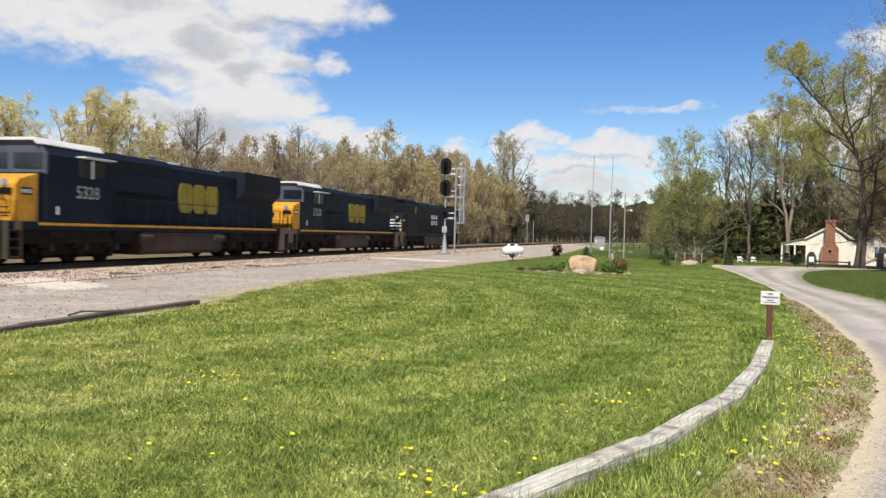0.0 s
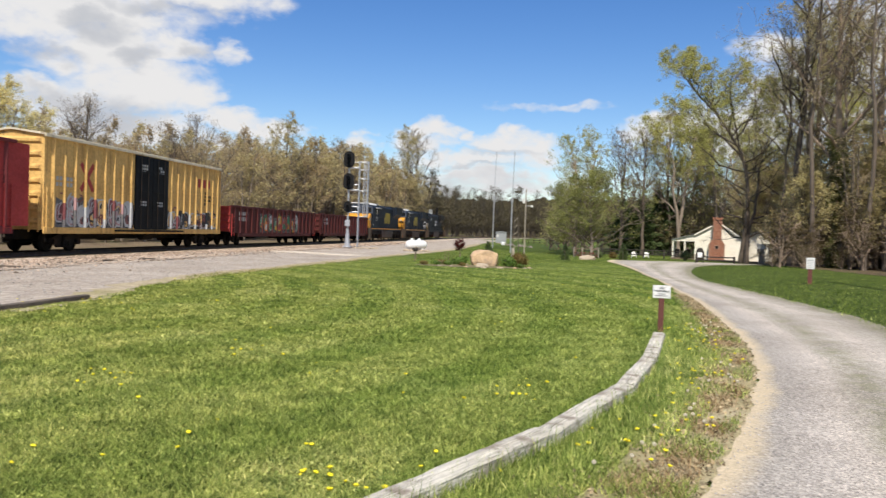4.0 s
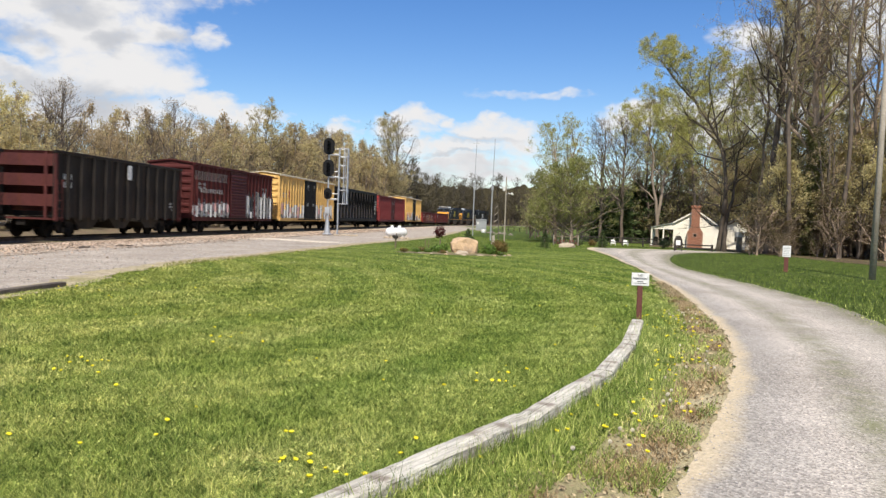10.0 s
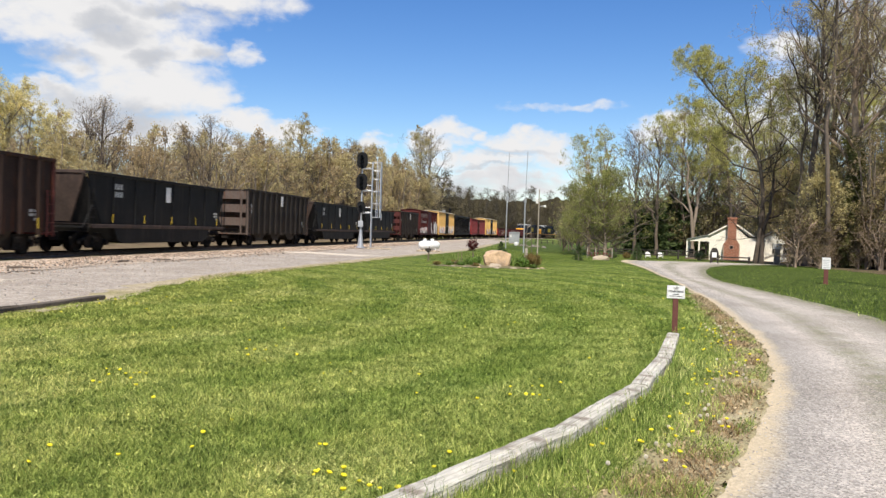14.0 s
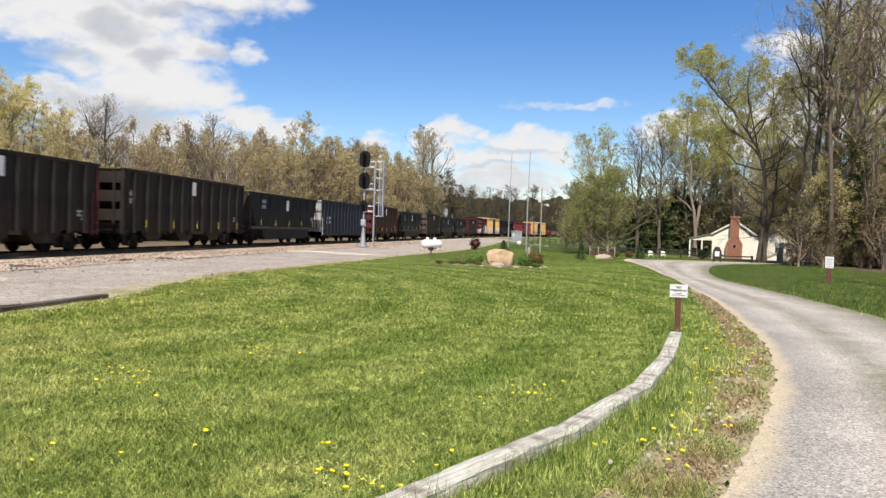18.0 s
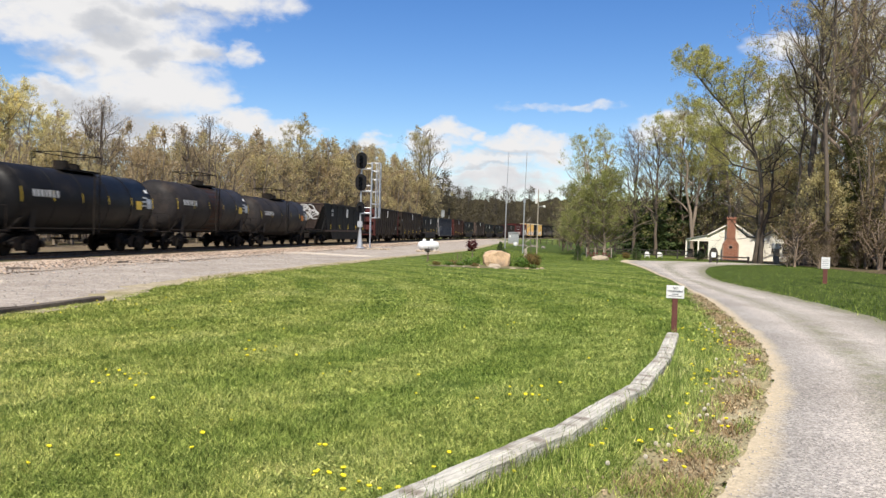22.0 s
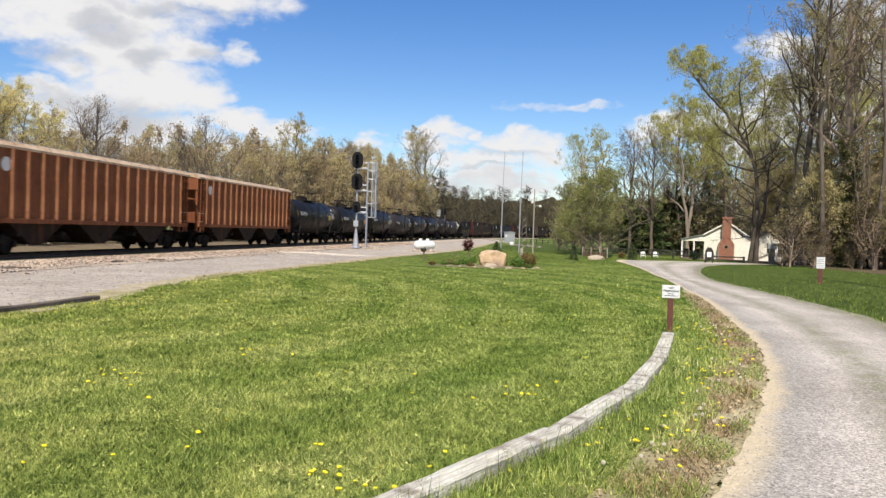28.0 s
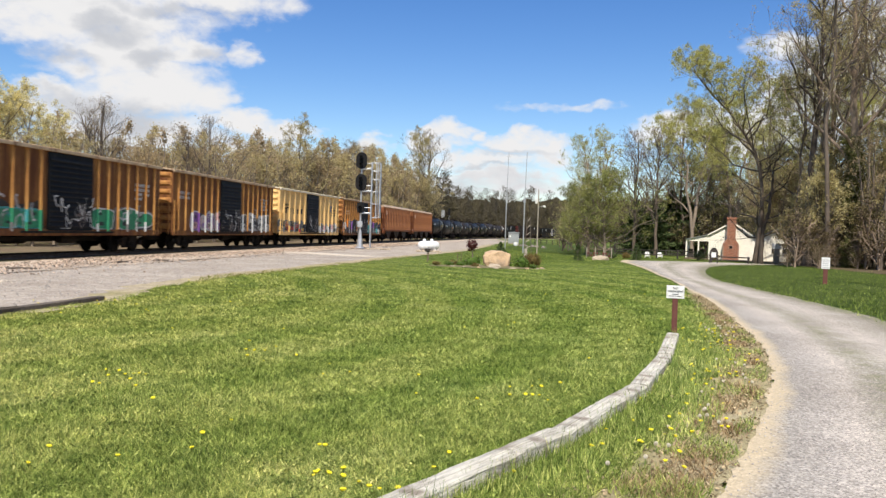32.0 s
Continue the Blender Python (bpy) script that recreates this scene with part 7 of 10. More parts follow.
def tree_kind(key, seed, bark, leaf, **k):
    w, q, lv, lq = grow(np.random.default_rng(seed), **k)
    KINDS[key] = (w, q, lv, lq, raw_mesh("trunk", w, q, bark, True), raw_mesh("crown", lv, lq, leaf) if len(lv) else None)


tree_kind("oak_a", 1, M_BARK, M_LEAF_YELLOW, H=18, r0=0.25, base=0.34, spread=0.40, limbs=16, leaves=28000, size=0.062, up=0.55, stems=2, lean=(-0.05, 0))
tree_kind("oak_b", 2, M_BARKMID, M_LEAF_HAZE, H=24, r0=0.26, base=0.26, spread=0.33, limbs=20, leaves=6000, size=0.05, up=0.65)
tree_kind("fork", 14, M_BARKDARK, M_LEAF_TAN, H=9.5, r0=0.2, base=0.22, spread=0.5, limbs=18, leaves=5000, size=0.045, up=0.3, stems=2, lean=(0.08, 0))
tree_kind("leaner", 23, M_BARKBARE, M_LEAF_YELLOW, H=17, r0=0.165, base=0.42, spread=0.36, limbs=24, leaves=30000, size=0.05, up=0.35, spine=[(0, 0), (0.3, 4), (0.2, 7), (-0.5, 9.5), (-2.2, 12.2), (-4.6, 14.8), (-5.8, 17)])
tree_kind("dome", 24, M_BARKMID, M_LEAF_YELLOW, H=15, r0=0.26, base=0.2, spread=0.42, limbs=26, leaves=20000, size=0.06, up=0.75, stems=2)
tree_kind("skirt", 25, M_BARK, M_LEAF_SKIRT, H=7.5, r0=0.11, base=0.06, spread=0.6, limbs=30, leaves=16000, size=0.07, up=0.35)
tree_kind("snag", 26, M_BARKDARK, M_LEAF_HAZE, H=22, r0=0.27, base=0.45, spread=0.27, limbs=18, leaves=9000, size=0.05, up=0.5, spine=[(0, 0), (-0.2, 6), (0.2, 12), (0.5, 22)])
tree_kind("vfork", 27, M_BARKMID, M_LEAF_HAZE, H=26, r0=0.22, base=0.34, spread=0.28, limbs=24, leaves=4500, size=0.05, up=0.8, stems=2, lean=(0.03, 0))
tree_kind("haze", 28, M_BARKMID, M_LEAF_HAZE, H=10, r0=0.1, base=0.1, spread=0.34, limbs=16, leaves=3600, size=0.067, up=0.85, stems=2, light=True)
tree_kind("pole", 33, M_BARKBARE, M_LEAF_HAZE, H=23, r0=0.12, base=0.42, spread=0.2, limbs=16, leaves=2500, size=0.05, up=0.8)
tree_kind("oak_c", 3, M_BARKBARE, M_LEAF_HAZE, H=21, r0=0.18, base=0.22, spread=0.30, limbs=20, leaves=19000, size=0.058, up=0.65)
tree_kind("green", 4, M_BARK, M_LEAF_GREEN, H=16, r0=0.2, base=0.10, spread=0.40, limbs=30, leaves=38000, size=0.075, up=0.75)
tree_kind("bare", 5, M_BARKBARE, M_LEAF_TAN, H=15, r0=0.2, base=0.24, spread=0.40, limbs=22, leaves=900, size=0.07, up=0.7)
tree_kind("yellow", 6, M_BARKPALE, M_LEAF_BLOOM, H=14, r0=0.17, base=0.18, spread=0.40, limbs=18, leaves=22000, size=0.055, up=0.6, stems=2)
tree_kind("scrub", 7, M_BARKPALE, M_LEAF_OLIVE, H=9, r0=0.11, base=0.08, spread=0.44, limbs=15, leaves=4300, size=0.086, up=0.75, stems=3, light=True)
tree_kind("scrub_tan", 8, M_BARKPALE, M_LEAF_TAN, H=10, r0=0.12, base=0.10, spread=0.42, limbs=15, leaves=3400, size=0.08, up=0.8, stems=3, light=True)
tree_kind("scrub_bare", 11, M_BARKPALE, M_LEAF_TAN, H=11, r0=0.13, base=0.12, spread=0.34, limbs=15, leaves=1600, size=0.07, up=0.95, stems=3, light=True)
tree_kind("far", 9, M_BARK, M_LEAF_OLIVE, H=17, r0=0.24, base=0.12, spread=0.30, limbs=16, leaves=1600, size=0.175, up=0.75, light=2)
tree_kind("far_bare", 12, M_BARKPALE, M_LEAF_TAN, H=17, r0=0.22, base=0.15, spread=0.28, limbs=20, leaves=850, size=0.15, up=0.95, light=2)
tree_kind("bramble", 13, M_BARK, M_LEAF_BRUSH, H=3.2, r0=0.05, base=0.05, spread=0.6, limbs=20, leaves=700, size=0.1, up=0.9, stems=4, light=2)
tree_kind("brush", 10, M_BARKMID, M_LEAF_BRUSH, H=3.2, r0=0.05, base=0.05, spread=0.55, limbs=16, leaves=1300, size=0.06, up=0.9, stems=4, light=True)


def tree(kind, x, y, scale=1.0, turn=0.0, label="", category="tree", group="", name="tree"):
    k = KINDS[kind]
    t = thing(name, label, category, group, pose(x, y, float(ground_z(x, y)) - 0.05, 0, 0, turn))
    t.scale = (scale, scale, scale)
    part("trunk", k[4], None, t)
    if k[5]:
        part("crown", k[5], None, t)
    return t


def ivy(t, top, r):
    """Ivy that wraps a trunk in ragged tufts, thinning upwards."""
    rng = np.random.default_rng(31)
    stem = KINDS["oak_b"][0][:96].reshape(12, 8, 3).mean(1)
    n = 9000
    z = top * rng.uniform(0, 1, n) ** 1.2
    g = rng.uniform(0, 6.28, n)
    rad = r * (1.25 - 0.5 * z / top) + np.abs(rng.normal(0, 0.14, n)) * (1 + np.sin(z * 1.7 + g))
    c = np.stack([np.interp(z, stem[:, 2], stem[:, 0]) + rad * np.cos(g), np.interp(z, stem[:, 2], stem[:, 1]) + rad * np.sin(g), z], -1)
    a = rng.normal(0, 0.075, (n, 3))
    b = rng.normal(0, 0.06, (n, 3))
    v = np.stack([c - a, c + b, c + a - b * 0.4], 1).reshape(-1, 3)
    part("ivy", raw_mesh("ivy", v, np.arange(3 * n).reshape(-1, 3), M_IVY), None, t, "dull green ivy on the trunk")


def along(d, dist):
    return d[0] * dist, d[1] * dist


def thicket(name, kinds, places, bark, leaf, label, category="woods"):
    """Far or tangled growth that nobody could count, as one mesh of stems and one of leaves."""
    W, Q, LV, LQ, n, m = [], [], [], [], 0, 0
    for kind, x, y, s, g in places:
        w, q, lv, lq = KINDS[kind][:4]
        c, sn = math.cos(g), math.sin(g)
        R = np.array([[c, -sn, 0], [sn, c, 0], [0, 0, 1]]).T * s
        o = np.array([x, y, float(ground_z(x, y)) - 0.1])
        W.append(w @ R + o)
        Q.append(q + n)
        n += len(w)
        LV.append(lv @ R + o)
        LQ.append(lq + m)
        m += len(lv)
    t = thing(name, label, category, kind="stuff")
    tagged(part("stems", raw_mesh("stems", np.vstack(W), np.vstack(Q), bark, True), None, t), kind="stuff")
    tagged(part("leaves", raw_mesh("leaves", np.vstack(LV), np.vstack(LQ), leaf), None, t), kind="stuff")
    return t


def build_trees():
    rnd = random.Random(3)
    G = "tall trees at the edge of the woods"
    # woods to the right of the drive
    for kind, x, y, s, r, lb in [
            ("fork", 32.7, 62.5, 1.0, 0, "low forked dark tree with thin tan buds"),
            ("leaner", 32.5, 63.0, 1.0, -27, "tall dark tree leaning over the cottage, thin green spring leaves"),
            ("oak_a", 43.6, 101.5, 1.15, 200, "two-stemmed tree with thin yellow-green spring leaves"),
            ("oak_a", 52.0, 108.0, 1.15, 20, "two-stemmed tree with thin yellow-green spring leaves"),
            ("snag", 33.2, 56.6, 1.0, -30, "tall oak with a thick dark trunk and few limbs"),
            ("oak_b", 34.9, 53.4, 1.1, 150, "very tall oak with its trunk wrapped in ivy"),
            ("vfork", 37.0, 53.6, 1.0, -35, "very tall oak forked in two with bare spreading limbs"),
            ("oak_c", 38.2, 62.0, 1.0, 90, "tall pale-barked tree with olive buds"),
            ("oak_a", 47.0, 78.0, 1.1, 30, "tall two-stemmed tree with thin yellow-green spring leaves"),
            ("vfork", 44.0, 49.5, 1.0, 330, "very tall bare-limbed oak with tan buds"),
            ("oak_c", 52.5, 79.0, 1.1, 210, "tall pale-barked tree with olive buds"),
            ("oak_c", 50.5, 96.0, 1.1, 100, "tall tree behind the house"),
            ("oak_b", 52.0, 56.0, 1.0, 100, "very tall bare-limbed oak with tan buds"),
            ("oak_c", 36.2, 60.8, 0.85, 190, "tall pale-barked tree with olive buds")]:
        made = tree(kind, x, y, s, r, lb, group=G)
        if "ivy" in lb:
            ivy(made, 8.5, 0.34)
    for k, (g, dist) in enumerate([(29.9, 66), (31.6, 60), (33.2, 66), (34.6, 58), (36.2, 61), (38.8, 60), (42.5, 62)]):
        tree("pole", math.sin(radians(g)) * dist, math.cos(radians(g)) * dist, 0.8 + 0.07 * (k * 5 % 6), k * 77, "slim straight dark-barked tree with few high limbs", group=G)
    for x, y, s in [(30.5, 50.0, 0.8), (32.5, 47.2, 1.0), (34.0, 44.8, 1.15), (36.5, 42.5, 1.0), (38.5, 40.5, 1.1), (33.5, 50.0, 1.3), (36.5, 47.0, 1.3), (40.0, 44.0, 1.3), (42.5, 40.0, 1.2), (35.5, 56.0, 1.2), (38, 60, 1.3), (38, 54, 1.4)]:
        tree("brush", x, y, s, rnd.uniform(0, 360), "tangled bare underbrush at the woods' edge", "bush", "underbrush", "underbrush")
    for kind, x, y, s in [("scrub", 33.4, 58.8, 0.5), ("scrub_bare", 36.0, 61.5, 0.75), ("scrub_tan", 36.8, 58.0, 0.7), ("scrub_bare", 35.2, 52.5, 0.9), ("scrub_bare", 38.6, 54.0, 1.0), ("scrub_tan", 40.0, 50.5, 0.9), ("scrub_bare", 37.2, 49.6, 1.0)]:
        tree(kind, x, y, s, rnd.uniform(0, 360), "thin twiggy sapling at the woods' edge", "sapling", "saplings", "sapling")
    for i in range(26):
        g, d = radians(rnd.uniform(28.8, 44)), rnd.uniform(55, 62)
        tree("brush", math.sin(g) * d, math.cos(g) * d, rnd.uniform(0.22, 0.45), rnd.uniform(0, 360), "low brown brush at the woods' edge", "bush", "underbrush", "underbrush")
    # middle ground
    M = "trees beyond the lawn"
    for kind, d, dist, top, r, lb in [
            ("dome", (0.280, 0.960), 102, 0.112, 20, "round spreading tree beyond the lawn, thin yellow-green leaves"),
            ("skirt", (0.298, 0.954), 93, 0.066, 120, "low leafy green tree beyond the lawn"),
            ("skirt", (0.268, 0.963), 97, 0.05, 250, "low leafy green tree beyond the lawn"),
            ("bare", (0.332, 0.943), 112, 0.118, 60, "slim bare tree beyond the lawn"),
            ("bare", (0.356, 0.935), 108, 0.118, 160, "slim bare tree beyond the lawn"),
            ("oak_c", (0.385, 0.923), 118, 0.15, 10, "tall olive-budded tree behind the house"),
            ("green", (0.405, 0.915), 125, 0.12, 200, "leafy tree behind the house"),
            ("oak_c", (0.075, 0.997), 128, 0.118, 70, "broad spring tree behind the track"),
            ("bare", (0.085, 0.996), 120, 0.112, 170, "bare broad tree behind the track"),
            ("oak_c", (-0.071, 0.997), 108, 0.127, 20, "olive-budded tree behind the track"),
            ("bare", (-0.005, 1.0), 112, 0.099, 110, "bare tree behind the track"),
            ("bare", (-0.18, 0.984), 84, 0.117, 30, "bare spreading tree behind the track"),
            ("bare", (-0.205, 0.979), 82, 0.105, 130, "bare spreading tree behind the track"),
            ("bare", (-0.295, 0.956), 76, 0.126, 220, "dark bare tree behind the track"),
            ("bare", (-0.31, 0.951), 80, 0.118, 320, "dark bare tree behind the track"),
            ("yellow", (-0.371, 0.929), 64, 0.142, 0, "yellow-flowering tree behind the track"),
            ("yellow", (-0.39, 0.921), 66, 0.136, 100, "yellow-flowering tree behind the track"),
            ("yellow", (-0.424, 0.906), 62, 0.138, 200, "yellow-flowering tree behind the track"),
            ("yellow", (-0.469, 0.883), 60, 0.138, 300, "yellow-flowering tree behind the track"),
            ("yellow", (-0.50, 0.866), 60, 0.132, 60, "yellow-flowering tree behind the track"),
            ("yellow", (-0.345, 0.939), 66, 0.115, 260, "yellow-flowering tree behind the track")]:
        while "behind the track" in lb and track_gap(*along(d, dist)) > -9:
            dist += 3
        x, y = along(d, dist)
        tree(kind, x, y, (dist * top + 1.6 - float(ground_z(x, y))) / {"green": 16, "bare": 15, "oak_c": 21, "yellow": 14, "dome": 15, "skirt": 7.5}[kind], r, lb, group=M)
    # brush and low trees close behind the track
    P = []
    for s in np.arange(-75, 130, 3.2):
        for off in (-10, -18):
            x, y, _ = on_track(s + rnd.uniform(-1.3, 1.3), off + rnd.uniform(-2.5, 2.5))
            dist = math.hypot(x, y)
            want = dist * rnd.uniform(0.86, 1.0) * float(np.interp(math.degrees(math.atan2(x, y)), [-30, -12, -3, 2, 5, 9], [0.112, 0.110, 0.102, 0.092, 0.06, 0.046])) + 1.2
            k = rnd.choice(("scrub", "scrub_tan", "scrub_bare"))
            P.append((k, x, y, want / {"scrub": 9, "scrub_tan": 10, "scrub_bare": 11}[k], rnd.uniform(0, 6.28)))
        x, y, _ = on_track(s, -8.5 + rnd.uniform(-1, 1))
        P.append(("brush", x, y, rnd.uniform(0.7, 1.2), rnd.uniform(0, 6.28)))
        x, y, _ = on_track(s, -13 + rnd.uniform(-1, 1))
        P.append(("brush", x, y, rnd.uniform(1.2, 1.7), rnd.uniform(0, 6.28)))
    fill = []
    for s in np.arange(-80, 135, 2.4):
        x, y, _ = on_track(s + rnd.uniform(-1, 1), -29 + rnd.uniform(-3, 3))
        top = float(np.interp(math.degrees(math.atan2(x, y)), [-30, -12, -3, 2, 5, 9], [0.08, 0.078, 0.075, 0.07, 0.05, 0.042]))
        fill.append((rnd.choice(("far", "far_bare")), x, y, (math.hypot(x, y) * top * rnd.uniform(0.8, 1.05) + 1.4) / 17, rnd.uniform(0, 6.28)))
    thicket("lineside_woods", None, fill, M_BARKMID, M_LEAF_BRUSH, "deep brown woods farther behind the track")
    a, b = [p for i, p in enumerate(P) if i % 5 < 3], [p for i, p in enumerate(P) if i % 5 >= 3]
    thicket("lineside_woods", None, a, M_BARKPALE, M_LEAF_OLIVE, "tangled olive-brown spring woods beyond the track")
    thicket("lineside_woods", None, b, M_BARKPALE, M_LEAF_TAN, "bare brown thicket beyond the track")
    P = []
    for s in np.arange(110, 330, 6.5):
        for off in (-12, -24):
            x, y, _ = on_track(s + rnd.uniform(-2, 2), off + rnd.uniform(-4, 4))
            P.append((rnd.choice(("far", "far_bare")), x, y, rnd.uniform(0.62, 0.95), rnd.uniform(0, 6.28)))
        x, y, _ = on_track(s, -9)
        P.append(("bramble", x, y, rnd.uniform(1.6, 2.3), rnd.uniform(0, 6.28)))
        x, y, _ = on_track(s + 2, -16)
        P.append(("bramble", x, y, rnd.uniform(2.0, 2.6), rnd.uniform(0, 6.28)))
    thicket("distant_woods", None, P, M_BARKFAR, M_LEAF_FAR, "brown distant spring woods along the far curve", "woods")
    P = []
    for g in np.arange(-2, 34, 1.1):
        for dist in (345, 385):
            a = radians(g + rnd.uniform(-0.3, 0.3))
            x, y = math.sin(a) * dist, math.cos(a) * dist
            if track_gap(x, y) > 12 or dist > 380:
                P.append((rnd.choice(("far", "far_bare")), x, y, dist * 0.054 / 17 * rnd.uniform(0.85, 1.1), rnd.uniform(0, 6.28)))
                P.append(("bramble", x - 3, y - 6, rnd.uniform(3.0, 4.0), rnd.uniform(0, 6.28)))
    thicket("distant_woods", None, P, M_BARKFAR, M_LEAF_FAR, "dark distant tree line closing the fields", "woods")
    P = []
    for g in np.arange(14.5, 60, 1.2):
        for dist in (122, 140, 160):
            a = radians(g + rnd.uniform(-0.5, 0.5))
            k = 0.45 if g < 19.5 else 0.6 if g < 22 else 0.75
            P.append((rnd.choice(("far", "far_bare")), math.sin(a) * dist, math.cos(a) * dist, k * rnd.uniform(0.75, 1.1), rnd.uniform(0, 6.28)))
        a = radians(g)
        P.append(("bramble", math.sin(a) * 117, math.cos(a) * 117, rnd.uniform(0.8, 1.5), rnd.uniform(0, 6.28)))
        P.append(("bramble", math.sin(a + 0.01) * 128, math.cos(a + 0.01) * 128, rnd.uniform(1.5, 2.2), rnd.uniform(0, 6.28)))
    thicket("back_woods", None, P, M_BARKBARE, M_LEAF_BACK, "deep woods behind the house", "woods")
    P = []
    for i in range(60):
        g, dist = radians(rnd.uniform(27.5, 52)), rnd.uniform(70, 112)
        if g < radians(31):
            dist = max(dist, 98)
        P.append((rnd.choice(("haze", "haze", "scrub_tan")), math.sin(g) * dist, math.cos(g) * dist, rnd.uniform(0.75, 1.35), rnd.uniform(0, 6.28)))
    thicket("inner_woods", None, P, M_BARKMID, M_LEAF_HAZE, "thin budding undergrowth and saplings among the tall trees", "woods")
    P = []
    for i in range(40):
        g, dist = radians(rnd.uniform(30.2, 50)), rnd.uniform(58, 74)
        tall = rnd.uniform(0.5, 1.15)
        P.append((rnd.choice(("haze", "scrub_tan", "scrub")), math.sin(g) * dist, math.cos(g) * dist, tall, rnd.uniform(0, 6.28)))
    thicket("edge_woods", None, P, M_BARKBARE, M_LEAF_HAZE, "fine twiggy saplings with tan and olive buds along the woods' edge", "woods")
    P = []
    for i in range(44):
        g, dist = radians(rnd.uniform(29.5, 50)), rnd.uniform(57, 72)
        P.append((rnd.choice(("brush", "bramble")), math.sin(g) * dist, math.cos(g) * dist, rnd.uniform(0.6, 1.1), rnd.uniform(0, 6.28)))
    thicket("inner_woods", None, P, M_BARKMID, M_LEAF_BRUSH, "brown tangle of low growth under the trees", "woods")
    # cedars by the house
    for x, y, h in [(41.0, 108.0, 8.0), (44.0, 110.0, 9.0), (38.5, 109.0, 7.5), (47.0, 112.0, 8.5)]:
        conifer(x, y, h, "dark green cedar beside the house", "cedar")
    conifer(14.5, 52.0, 1.12, "small round-based dark spruce on the lawn", "spruce")
    conifer(9.1, 51.0, 1.15, "small dark spruce in the stone bed", "spruce")
    conifer(21.5, 60.5, 1.4, "small dark spruce by the drive", "spruce")


def conifer(x, y, h, label, kind):
    rng = np.random.default_rng(int(x * 10))
    t = thing(kind, label, "tree", "", pose(x, y, float(ground_z(x, y)) - 0.02))
    part("trunk", Bag().tube([(0, 0, 0), (0, 0, h * 0.95)], [h * 0.025, h * 0.006], 6), M_BARK, t)
    n = 1500 if h < 3 else 3200
    z = rng.uniform(0.03, 1, n) ** 1.15
    r = (1 - z) ** 0.6 * h * (0.40 if h < 3 else 0.42) * np.sqrt(rng.uniform(0.15, 1, n)) * (0.8 + 0.25 * np.sin(z * 40))
    g = rng.uniform(0, 6.28, n)
    c = np.stack([r * np.cos(g), r * np.sin(g), z * h], -1)
    a = np.stack([np.cos(g), np.sin(g), rng.uniform(-0.5, 0.3, n)], -1) + rng.normal(0, 0.3, (n, 3))
    a /= np.linalg.norm(a, axis=1)[:, None]
    b = np.cross(a, rng.normal(0, 1, (n, 3)))
    b /= np.linalg.norm(b, axis=1)[:, None]
    s = h * (0.045 if h < 3 else 0.035)
    v = np.stack([c - a * s, c - b * s * 0.35, c + a * s, c + b * s * 0.35], 1).reshape(-1, 3)
    part("crown", raw_mesh("crown", v, np.arange(len(v)).reshape(-1, 4), M_NEEDLES), None, t)
    return t


build_trees()

# ---------------------------------------------------------------- things round the lawn
M_TIMBER = mat("weathered_timber", (0.69, 0.65, 0.545), (0.545, 0.505, 0.41), 0.9, 0, 3.0, 1.0, 60, (0.27, 0.225, 0.175), 0.35, sscale=4.0, fine=0.3, grain=(0.06, 1.0, 1.0))
M_TIMBERDARK = mat("dark_old_timber", (0.16, 0.13, 0.10), (0.09, 0.07, 0.055), 0.95, 0, 2.0, 0.6, 25)
M_POSTRED = mat("red_brown_post", (0.15, 0.05, 0.035), (0.11, 0.04, 0.03), 0.7, 0, 2, 0.2, 30)
M_POSTWOOD = mat("grey_brown_post", (0.20, 0.15, 0.10), (0.13, 0.095, 0.065), 0.9, 0, 3, 0.5, 30)
M_POLE = mat("weathered_pole", (0.40, 0.35, 0.28), (0.30, 0.26, 0.20), 0.9, 0, 1.2, 0.4, 20)
M_POLEDARK = mat("dark_pole", (0.13, 0.11, 0.09), (0.09, 0.075, 0.06), 0.9, 0, 1.2, 0.4, 20)
M_ROCK = mat("tan_boulder", (0.60, 0.42, 0.25), (0.48, 0.325, 0.19), 0.9, 0, 1.4, 0.8, 6, (0.25, 0.2, 0.15), 0.35)
M_STONEHEAP = mat("grey_heap_stone", (0.26, 0.225, 0.19), (0.19, 0.165, 0.14), 0.9, 0, 2.0, 0.7, 9)
M_ROCKPALE = mat("pale_stone", (0.44, 0.36, 0.26), (0.34, 0.275, 0.195), 0.9, 0, 2.0, 0.7, 9)
M_TANKWHITE = mat("white_tank_enamel", (0.82, 0.82, 0.80), (0.72, 0.72, 0.70), 0.35, 0, 1.5)
M_BRICK = mat("red_brick", (0.37, 0.165, 0.10), (0.29, 0.12, 0.07), 0.9, 0, 6, 0.4, 40, obj=0.25)
M_MORTAR = mat("pale_mortar", (0.42, 0.30, 0.23), (0.34, 0.24, 0.18), 0.95, 0, 5, 0.3, 40)
M_CLAP = mat("white_clapboard", (0.84, 0.79, 0.66), (0.77, 0.72, 0.60), 0.6, 0, 1.2, 0.05, 20)
M_ROOFGREY = mat("grey_shingles", (0.22, 0.235, 0.215), (0.15, 0.16, 0.148), 0.9, 0, 2, 0.4, 20)
M_MULCH = mat("brown_mulch", (0.20, 0.15, 0.085), (0.15, 0.15, 0.06), 0.95, 0, 4, 0.9, 30)
M_REDLEAF = leaf_mat("dark_red_leaves", (0.09, 0.02, 0.018), (0.06, 0.015, 0.014), 0.2)
M_BUSHRED = leaf_mat("russet_green_leaves", (0.20, 0.12, 0.04), (0.13, 0.12, 0.035), 0.2)
